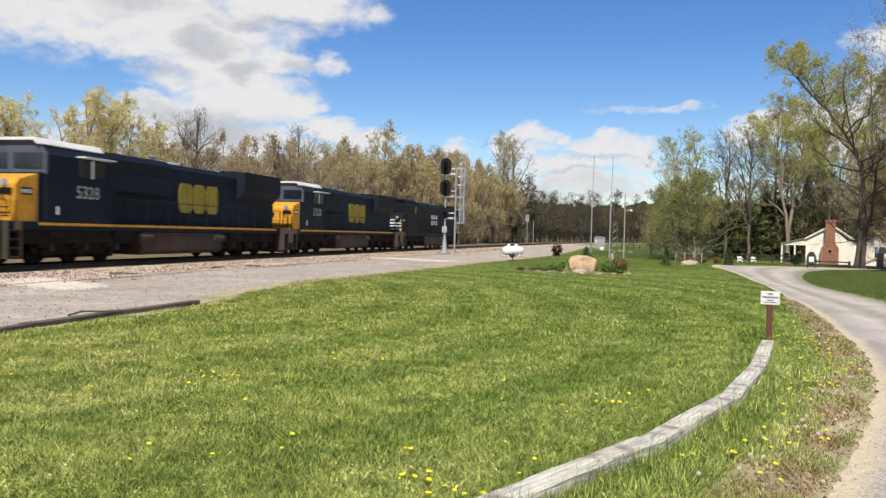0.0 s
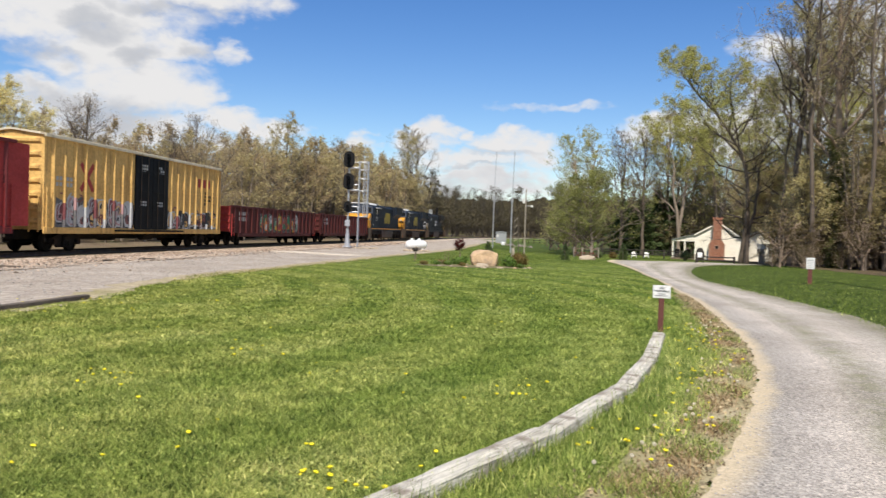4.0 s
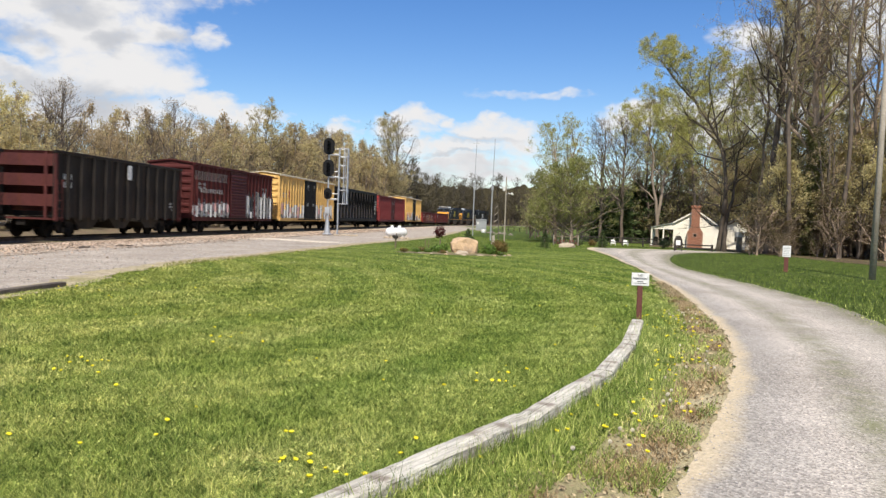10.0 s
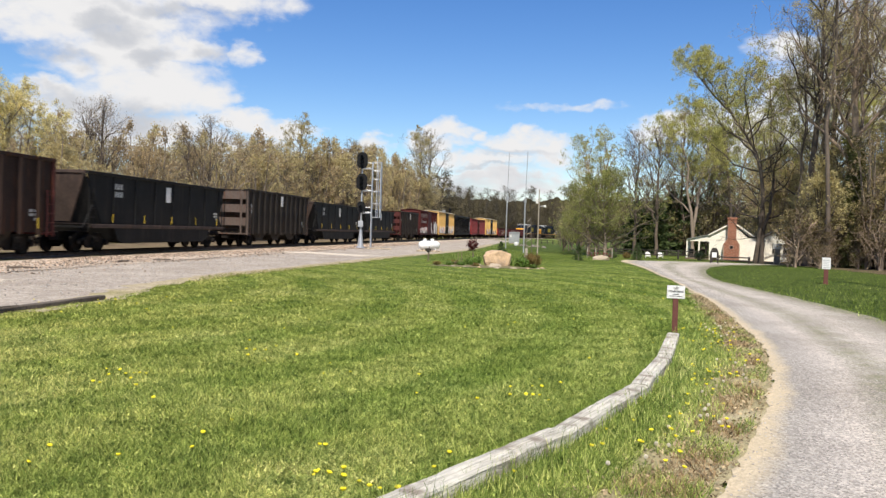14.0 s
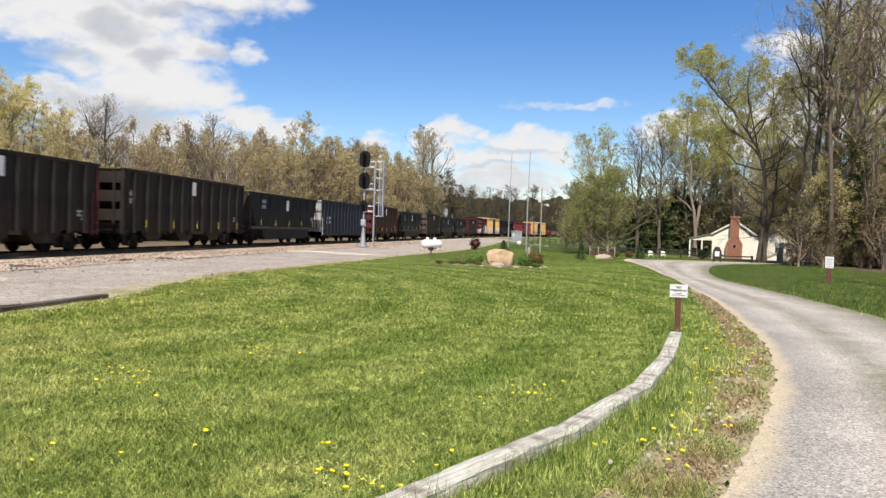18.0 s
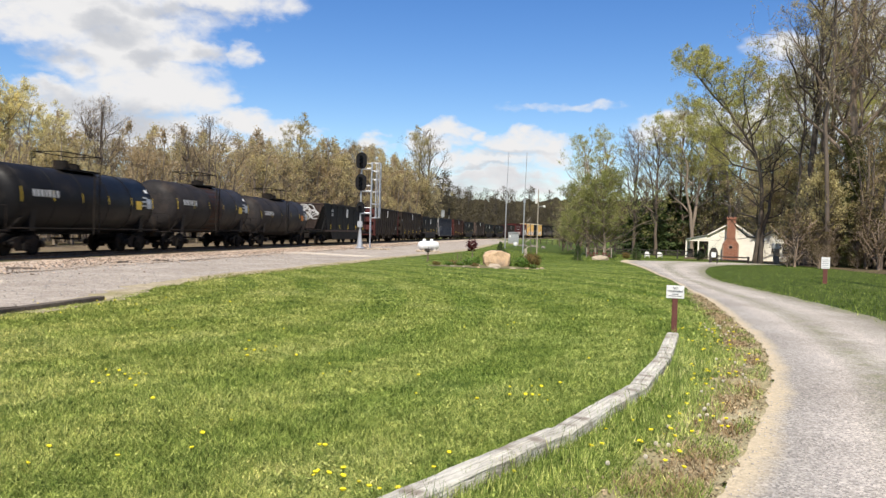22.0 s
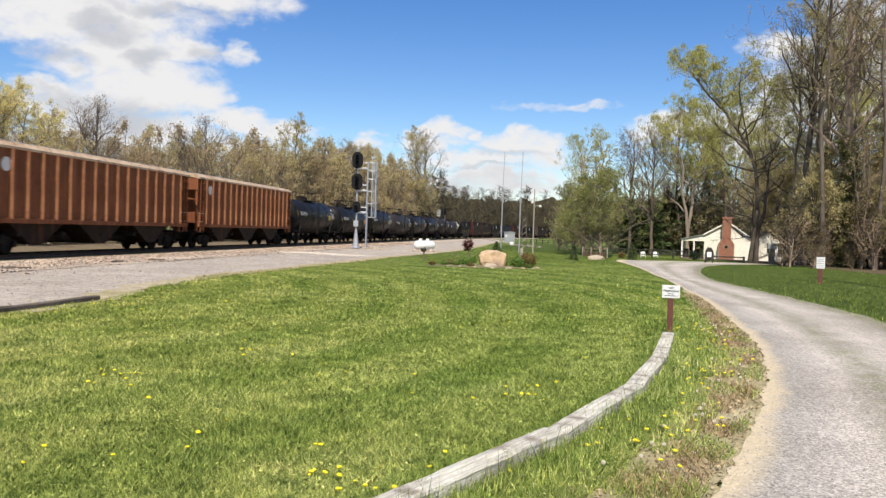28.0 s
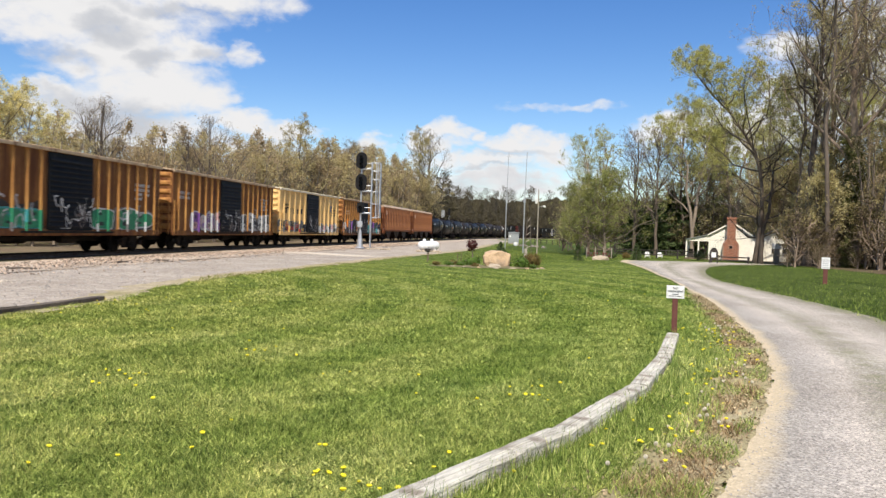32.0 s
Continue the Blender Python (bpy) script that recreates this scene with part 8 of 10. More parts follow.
M_BUSHGREEN = leaf_mat("bright_green_leaves", (0.14, 0.22, 0.04), (0.09, 0.16, 0.03), 0.25)
M_CABINET = mat("grey_cabinet", (0.36, 0.38, 0.38), (0.3, 0.31, 0.31), 0.5, 0.2, 1)
M_FENCE = mat("dark_fence_wood", (0.05, 0.042, 0.034), (0.035, 0.03, 0.025), 0.9, 0, 2, 0.3, 20)


M_LENS = mat("smoked_lens", (0.012, 0.012, 0.012), (0.02, 0.012, 0.01), 0.4, spec=0.3, fine=0)


def on_ground(x, y, turn=0.0, sink=0.0):
    return pose(x, y, float(ground_z(x, y)) - sink, 0, 0, turn)


def timber_mesh(L, w, h, seed, material, worn=1.0):
    """A worn squared timber: flat top with drying cracks, chipped corners, gnawed ends."""
    n, b = max(10, int(L * 14)), Bag()
    sec = [(-0.5, 0.0), (-0.505, 0.5), (-0.5, 0.88), (-0.44, 0.985), (-0.2, 1.0), (-0.1, 1.0), (-0.07, 0.93), (-0.04, 1.0), (0.2, 1.0), (0.43, 0.98), (0.5, 0.87), (0.505, 0.5), (0.5, 0.0)]
    for i in range(n):
        x = -L / 2 + L * i / (n - 1)
        e = 0.985 if i in (0, n - 1) else 1.0
        crack = 0.5 + noise.noise(Vector((x * 1.7, seed * 3.1, 0)))
        sag = 0.008 * worn * noise.noise(Vector((x * 0.9, seed * 5.7, 2)))
        for k, (a, c) in enumerate(sec):
            j1 = noise.noise(Vector((x * 3.0, k * 0.8, seed * 2.3))) + 0.5 * noise.noise(Vector((x * 11, k * 1.9, seed)))
            chip = (0.07 if k in (2, 3, 9, 10) else 0.015) * worn * j1
            drop = max(0.0, crack) * 0.06 if k == 6 else 0.0
            b.v.append((x + 0.012 * j1 * (1 if i in (0, n - 1) else 0), (a * e + chip * 0.5 + 0.03 * noise.noise(Vector((x * 0.6, seed, 7)))) * w, (c - abs(chip) * (c > 0.6) - drop) * h * e + sag - 0.02))
    k = len(sec)
    for i in range(n - 1):
        for j in range(k - 1):
            b.f.append((i * k + j, i * k + j + 1, i * k + k + j + 1, i * k + k + j))
    b.f += [tuple(range(k)), tuple((n - 1) * k + j for j in range(k))]
    return b.mesh("landscape_timber", material)


def build_edging():
    for i in range(len(TIMBERS) - 1):
        (x0, y0), (x1, y1) = TIMBERS[i], TIMBERS[i + 1]
        L = math.hypot(x1 - x0, y1 - y0)
        me = timber_mesh(L - 0.012, 0.18, 0.155, i, M_TIMBER)
        ob = part("landscape_timber", me, None, None, at=on_ground((x0 + x1) / 2, (y0 + y1) / 2, math.degrees(math.atan2(y1 - y0, x1 - x0))))
        tagged(ob, "weathered grey timber edging the lawn, cracked and sunken", "timber", "timbers along the lawn")
    pts = [(-6.95, 7.2), (-6.6, 9.8), (-6.28, 12.0), (-5.72, 14.4), (-5.1, 16.7)]
    for i in range(len(pts) - 1):
        (x0, y0), (x1, y1) = pts[i], pts[i + 1]
        L = math.hypot(x1 - x0, y1 - y0)
        ob = part("edging_log", timber_mesh(L - 0.02, 0.17, 0.125, 30 + i, M_TIMBERDARK), None, None, at=on_ground((x0 + x1) / 2, (y0 + y1) / 2, math.degrees(math.atan2(y1 - y0, x1 - x0))))
        tagged(ob, "dark rotting log between the gravel and the lawn", "timber", "dark logs along the gravel")
    b = Bag().tube([(0, 0, 0.03), (0.35, 0.1, 0.06), (0.8, 0.05, 0.03), (1.2, 0.12, 0.02)], [0.018, 0.016, 0.012, 0.007], 6)
    tagged(part("fallen_stick", b, M_TIMBERDARK, None, at=on_ground(-6.05, 13.0, 66, -0.1)), "dark fallen stick lying on the edging log", "stick")
    for k, (x, y, g) in enumerate([(-11.3, 27.2, 20), (-9.4, 32.5, 75), (-8.6, 35.0, 60)]):
        b = Bag().tube([(0, 0, 0.03), (0.3, 0.06, 0.05), (0.7, 0, 0.04), (1.0, 0.09, 0.03)], [0.05, 0.045, 0.035, 0.02], 6)
        tagged(part("old_tie_splinter", b, M_TIMBERDARK, None, at=on_ground(x, y, g, -0.04)), "dark splinter of an old tie on the gravel", "wood")


def text_part(words, size, x, z, parent, material, depth=0.002):
    cu = bpy.data.curves.new("lettering", "FONT")
    cu.body, cu.size, cu.align_x, cu.extrude = words, size, "CENTER", depth
    cu.materials.append(material)
    ob = new("lettering", cu)
    ob.parent, ob.matrix_basis = parent, pose(x, -0.012, z, 90, 0, 0)
    return ob


def build_signs():
    t = thing("no_trespassing_sign", "white no trespassing sign on a red-brown post", "sign", "", on_ground(5.16, 12.6, -22))
    part("post", Bag().box(-0.045, 0.045, 0.0, 0.09, -0.1, 0.74, 0.008), M_POSTRED, t, "red-brown post")
    bd = part("board", Bag().box(-0.14, 0.14, -0.006, 0.0, 0.61, 0.82, 0.002), M_WHITE, t)
    text_part("NO", 0.05, 0, 0.763, bd, M_BLACK)
    text_part("TRESPASSING", 0.041, 0, 0.713, bd, M_BLACK)
    for k, w in enumerate((0.10, 0.20)):
        part("small_print_bar", Bag().box(-w / 2, w / 2, -0.009, -0.005, 0.673 - 0.03 * k, 0.683 - 0.03 * k), M_BLACK, bd)
    t = thing("notice_sign", "white notice board on a short brown post", "sign", "", on_ground(17.8, 29.0, -31))
    part("post", Bag().box(-0.08, 0.08, 0.0, 0.14, -0.1, 0.85, 0.01), M_POSTRED, t)
    bd = part("board", Bag().box(-0.15, 0.15, -0.012, 0.0, 0.6, 1.04, 0.004), M_WHITE, t)
    for k in range(5):
        part("print_bar", Bag().box(-0.11, 0.11, -0.015, -0.011, 0.93 - 0.07 * k, 0.95 - 0.07 * k), M_CABINET, bd)
    t = thing("utility_pole", "tall weathered wooden utility pole on the verge", "pole", "", on_ground(19.1, 25.75))
    part("pole", Bag().tube([(0, 0, -0.3), (0.06, 0, 5), (0.14, 0, 11)], [0.115, 0.10, 0.08], 14), M_POLE, t, smooth=True)


def build_signal():
    t = thing("railway_signal", "three-headed black railway signal mast with a caged ladder", "signal", "", pose(0.1, 65.8, 0.02, 0, 0, -10))
    part("mast", Bag().tube([(0, 0, 0.9), (0, 0, 7.9)], 0.075, 12), M_GALV, t)
    part("base_casting", Bag().tube([(0, 0, 0), (0, 0, 0.12), (0, 0, 1.5)], [0.42, 0.26, 0.1], 12), M_GALV, t, "pale cone-shaped base")
    part("junction_box", Bag().box(-0.2, 0.2, -0.22, -0.06, 1.7, 2.2, 0.02), M_GALV, t)
    for z in (7.1, 5.35, 3.3):
        small = z < 4
        hw, hh = (0.33, 0.46) if small else (0.45, 0.68)
        out = []
        for k in range(20):
            g = 2 * math.pi * k / 20
            out.append((hw * math.cos(g), z + (hh - hw) * (1 if math.sin(g) > 0 else -1) + hw * math.sin(g)))
        hd = part("signal_head", Bag().prism(out, -0.2, -0.14), M_BLACK, t, "black oval backing plate")
        part("lamp_case", Bag().box(-0.2, 0.2, -0.14, 0.2, z - hh * 0.7, z + hh * 0.7, 0.03), M_BLACK, hd)
        for dz in ((0.0,) if small else (-0.3, 0.0, 0.3)):
            part("visor", Bag().tube([(0, -0.2, z + dz), (0, -0.48, z + dz)], [0.125, 0.135], 12, False), M_BLACK, hd)
            part("lens", Bag().tube([(0, -0.2, z + dz), (0, -0.215, z + dz)], 0.11, 12), M_LENS, hd)
    # ladder with cage
    lx = 0.85
    for y in (-0.2, 0.2):
        part("ladder_rail", Bag().box(lx - 0.035, lx + 0.035, y - 0.03, y + 0.03, 0, 7.0), M_GALV, t)
    rung = Bag().tube([(0, -0.2, 0), (0, 0.2, 0)], 0.018, 6).mesh("ladder_rung", M_GALV)
    for k in range(22):
        part("ladder_rung", rung, None, t, at=pose(lx, 0, 0.35 + 0.3 * k))
    hoop = Bag().tube([(0, -0.2, 0), (0.1, -0.36, 0), (0.45, -0.42, 0), (0.72, -0.3, 0), (0.78, 0, 0), (0.72, 0.3, 0), (0.45, 0.42, 0), (0.1, 0.36, 0), (0, 0.2, 0)], 0.028, 6).mesh("cage_hoop", M_GALV)
    for z in (2.5, 3.6, 4.6, 5.6, 6.3, 6.95):
        part("cage_hoop", hoop, None, t, at=pose(lx, 0, z))
    for a in (-0.34, 0.0, 0.34):
        part("cage_bar", Bag().box(lx + 0.68, lx + 0.74, a - 0.02, a + 0.02, 2.5, 6.95), M_GALV, t)
    for a in (-0.42, 0.42):
        part("cage_bar", Bag().box(lx + 0.4, lx + 0.46, a - 0.02, a + 0.02, 2.5, 6.95), M_GALV, t)
    for z in (2.9, 3.3, 4.7, 5.1, 6.5, 6.9):
        part("bracket", Bag().tube([(0, 0, z), (lx, 0, z)], 0.03, 6), M_GALV, t)
    for z in (2.9, 4.7, 6.5):
        part("work_platform", Bag().box(0.1, lx - 0.05, -0.28, 0.28, z - 0.1, z - 0.06), M_GALV, t)
    # far signal beyond the curve
    x, y, _ = on_track(117, -4.0)
    f = thing("far_railway_signal", "distant two-masted black railway signal beyond the track", "signal", "", pose(x, y, 0.0, 0, 0, -10))
    for a in (-0.7, 0.7):
        part("mast", Bag().tube([(a, 0, 0), (a, 0, 6.4)], 0.08, 8), M_GALV, f)
    part("signal_head", Bag().box(-1.1, -0.3, -0.25, -0.15, 4.8, 6.4, 0.1), M_CABINET, f)
    part("signal_head", Bag().box(0.4, 1.0, -0.25, -0.15, 5.2, 6.8, 0.1), M_BLACK, f)


def boulder(name, label, x, y, sx, sy, sz, seed, material, flat=0.3, group="", boxy=1.0):
    """A weathered rock: a lumpy solid with flattened faces and a level foot."""
    rng = np.random.default_rng(seed)
    bm = bmesh.new()
    bmesh.ops.create_icosphere(bm, subdivisions=3, radius=1)
    cuts = rng.normal(0, 1, (9, 3))
    cuts /= np.linalg.norm(cuts, axis=1)[:, None]
    for v in bm.verts:
        p = np.array(v.co)
        p = np.sign(p) * np.abs(p) ** boxy
        if boxy < 1:
            p[0] *= 0.86 + 0.26 * p[2]
        for c in cuts:
            d = p @ c - 0.74
            if d > 0:
                p = p - c * d * 0.85
        n1 = noise.noise(Vector(p * 1.6 + seed)) * 0.15 + noise.noise(Vector(p * 4 + seed)) * 0.09 + abs(noise.noise(Vector(p * 2.3 + seed * 2))) * -0.12
        p = p * (1 + n1)
        v.co = (p[0] * sx, p[1] * sy, max(p[2], -flat) * sz + flat * sz * 0.8)
    me = bpy.data.meshes.new(name)
    bm.to_mesh(me)
    bm.free()
    me.materials.append(material)
    ob = part(name, me, None, None, at=on_ground(x, y, seed * 37 % 360 if group else -10))
    return tagged(ob, label, "rock", group)


def leafy(name, label, x, y, w, h, material, n, size, category="shrub", seed=0, stem=True):
    rng = np.random.default_rng(seed)
    t = thing(name, label, category, "", on_ground(x, y))
    if stem:
        b = Bag()
        for k in range(7):
            g = k * 0.9
            b.tube([(0, 0, 0), (0.15 * w * math.cos(g), 0.15 * w * math.sin(g), h * 0.4), (0.36 * w * math.cos(g), 0.36 * w * math.sin(g), h * 0.8)], [0.02, 0.014, 0.006], 5)
        part("stems", b, M_BARK, t)
    d = rng.normal(0, 1, (n, 3))
    d /= np.linalg.norm(d, axis=1)[:, None]
    rad = rng.uniform(0.3, 1, (n, 1)) ** 0.5 * (1 + 0.22 * np.sin(d[:, :1] * 7 + d[:, 1:2] * 5))
    c = d * rad * np.array([w / 2, w / 2, h / 2]) + np.array([0, 0, h / 2])
    c[:, 2] = np.maximum(c[:, 2], 0.03)
    a = rng.normal(0, 1, (n, 3))
    a /= np.linalg.norm(a, axis=1)[:, None]
    b2 = np.cross(a, d)
    b2 /= np.linalg.norm(b2, axis=1)[:, None] + 1e-9
    v = np.stack([c - a * size, c - b2 * size * 0.5, c + a * size, c + b2 * size * 0.5], 1).reshape(-1, 3)
    part("leaves", raw_mesh("leaves", v, np.arange(len(v)).reshape(-1, 4), material), None, t)
    return t


def build_bed():
    # stone bed in the lawn
    b = Bag()
    n = 28
    ring = [(5.95 + (2.75 + 0.12 * math.sin(5 * g)) * math.cos(g), 36.7 + (1.25 + 0.1 * math.sin(3 * g)) * math.sin(g)) for g in np.linspace(0, 2 * math.pi, n, False)]
    b.v = [(x, y, float(ground_z(x, y)) + 0.012) for x, y in ring] + [(6.3, 36.7, 0.09)]
    b.f = [(i, (i + 1) % n, n) for i in range(n)]
    tagged(part("mulch_bed", b, M_MULCH), "low bed of brown mulch round a boulder", "flower bed", kind="structure")
    boulder("boulder", "large tan boulder with a flat face in the flower bed", 6.4, 36.75, 0.71, 0.52, 0.78, 4, M_ROCK, boxy=0.55)
    boulder("stone", "pale broken stone leaning before the boulder", 6.15, 35.9, 0.3, 0.16, 0.17, 9, M_ROCKPALE)
    for k in range(18):
        g = 2 * math.pi * k / 18 + 0.1
        x, y = 6.3 + 2.25 * math.cos(g), 36.7 + 1.3 * math.sin(g)
        boulder("edging_stone", "small tan stone edging the flower bed", x, y, 0.10 + 0.04 * (k % 3), 0.08, 0.055, 20 + k, M_ROCKPALE if k % 3 else M_ROCK, group="stones round the bed")
    leafy("round_shrub", "round russet-green shrub in the flower bed", 8.1, 37.0, 0.85, 0.7, M_BUSHRED, 1600, 0.045, seed=1)
    leafy("leafy_perennial", "bright green leafy clump in the flower bed", 7.55, 36.7, 0.7, 0.5, M_BUSHGREEN, 500, 0.07, seed=2)
    leafy("leafy_perennial", "low grey-green clump beside the boulder", 5.2, 37.3, 0.6, 0.35, M_BUSHGREEN, 300, 0.06, seed=3)
    leafy("leafy_perennial", "low green clump beside the boulder", 5.6, 38.2, 0.6, 0.4, M_BUSHGREEN, 300, 0.06, seed=6)
    for k, (x, y, w) in enumerate([(3.6, 36.9, 0.4), (4.15, 36.6, 0.5), (4.7, 36.75, 0.45), (4.45, 37.5, 0.5), (7.1, 37.6, 0.5), (8.0, 36.3, 0.4), (5.3, 36.2, 0.35)]):
        leafy("leafy_perennial", "low green leafy clump in the mulch", x, y, w, w * 0.5, M_BUSHGREEN if k % 3 else M_BUSHRED, 160, 0.05, seed=60 + k)
    maple = leafy("red_maple", "small dark red ornamental tree", 5.75, 40.6, 0.6, 0.62, M_REDLEAF, 420, 0.055, "tree", 4)
    maple.location.z += 0.62
    part("stem", Bag().tube([(0, 0, -0.05), (0.06, 0, 0.4), (0.02, 0, 0.9)], [0.035, 0.028, 0.015], 7), M_BARK, maple, "thin leaning stem", at=pose(0, 0, -0.62))
    for x, y, h in [(3.85, 44.0, 0.75), (5.0, 40.3, 0.55), (5.15, 40.1, 0.55)]:
        tagged(part("garden_stake", Bag().tube([(0, 0, -0.05), (0.01, 0, h)], 0.018, 6), M_POSTWOOD, None, at=on_ground(x, y)), "thin wooden stake standing in the grass", "stake", "garden stakes")
    post = thing("yard_marker", "dark squat marker head on a thin stake in the lawn", "marker", "", on_ground(3.53, 40.92, 10))
    part("stake", Bag().tube([(0, 0, -0.05), (0.01, 0, 0.55)], 0.028, 6), M_POSTWOOD, post)
    part("head", Bag().tube([(-0.02, 0, 0.5), (-0.01, 0, 0.56), (0, 0, 0.66), (0, 0, 0.69)], [0.05, 0.15, 0.17, 0.1], 9), M_FENCE, post, "dark cup-shaped head")
    leafy("evergreen_shrub", "upright dark evergreen at the back of the bed", 7.7, 42.5, 0.6, 0.75, M_NEEDLES, 900, 0.06, seed=5)
    boulder("lawn_stone", "long pale stone lying on the lawn", 17.6, 57.0, 0.72, 0.35, 0.3, 61, M_ROCKPALE)
    for k in range(7):
        boulder("loose_stone", "grey stone heaped before the cabinet", 26.6 + 0.62 * k, 130.0 + 1.1 * (k % 3), 0.42, 0.36, 0.26 + 0.1 * (k % 2), 140 + k, M_STONEHEAP, group="stones before the cabinet")
    barrel = thing("white_barrel", "small white barrel beside the grey stones", "barrel", "", on_ground(25.6, 129.5))
    part("body", Bag().tube([(0, 0, 0), (0, 0, 0.08), (0, 0, 0.25), (0, 0, 0.48), (0, 0, 0.55)], [0.32, 0.36, 0.38, 0.36, 0.32], 14), M_TANKWHITE, barrel)
    part("rim", Bag().tube([(0, 0, 0.54), (0, 0, 0.58)], 0.345, 14), M_TANKWHITE, barrel)
    tagged(part("wooden_stump", Bag().tube([(0, 0, -0.1), (0.02, 0, 0.3), (0.0, 0, 0.68)], [0.16, 0.13, 0.12], 9), M_POLE, None, at=on_ground(13.0, 61.7)), "pale upright wooden stump on the lawn", "stump")
    for k in range(9):
        boulder("loose_stone", "loose pale stone heaped by the signal base", 0.75 + 0.28 * k % 1.9, 63.4 + 0.35 * (k % 4), 0.22, 0.2, 0.12, 80 + k, M_ROCKPALE, group="stones by the signal")


def build_tank():
    t = thing("propane_tank", "white horizontal propane tank on pale blocks", "propane tank", "", on_ground(5.55, 63.6, 32))
    R, L, zc = 0.36, 1.4, 0.5
    prof = [(-L / 2 - 0.28, 0.03), (-L / 2 - 0.25, R * 0.5), (-L / 2 - 0.15, R * 0.82), (-L / 2, R), (L / 2, R), (L / 2 + 0.15, R * 0.82), (L / 2 + 0.25, R * 0.5), (L / 2 + 0.28, 0.03)]
    b, n = Bag(), 20
    for x, r in prof:
        for k in range(n):
            g = 2 * math.pi * k / n
            b.v.append((x, r * math.cos(g), zc + r * math.sin(g)))
    for i in range(len(prof) - 1):
        for k in range(n):
            j = (k + 1) % n
            b.f.append((i * n + k, i * n + j, i * n + n + j, i * n + n + k))
    b.f += [tuple(range(n)), tuple(len(b.v) - n + k for k in range(n))]
    part("shell", b, M_TANKWHITE, t, smooth=True)
    for x in (-0.42, 0.3):
        part("dome_lid", Bag().tube([(x, 0, zc + R - 0.05), (x, 0, zc + R + 0.1), (x, 0, zc + R + 0.17)], [0.14, 0.14, 0.06], 12), M_TANKWHITE, t)
    for x in (-0.45, 0.45):
        part("leg", Bag().box(x - 0.06, x + 0.06, -0.28, 0.28, 0.08, zc - R + 0.12), M_TANKWHITE, t)
        part("block", Bag().box(x - 0.12, x + 0.12, -0.4, 0.4, -0.1, 0.09, 0.015), M_ROCKPALE, t)
    for k in range(5):
        boulder("base_stone", "pale stone beside the gas tank", 4.7 + 0.42 * k, 62.8 + 0.12 * k, 0.28, 0.2, 0.15, 120 + k, M_ROCKPALE, group="stones by the tank")


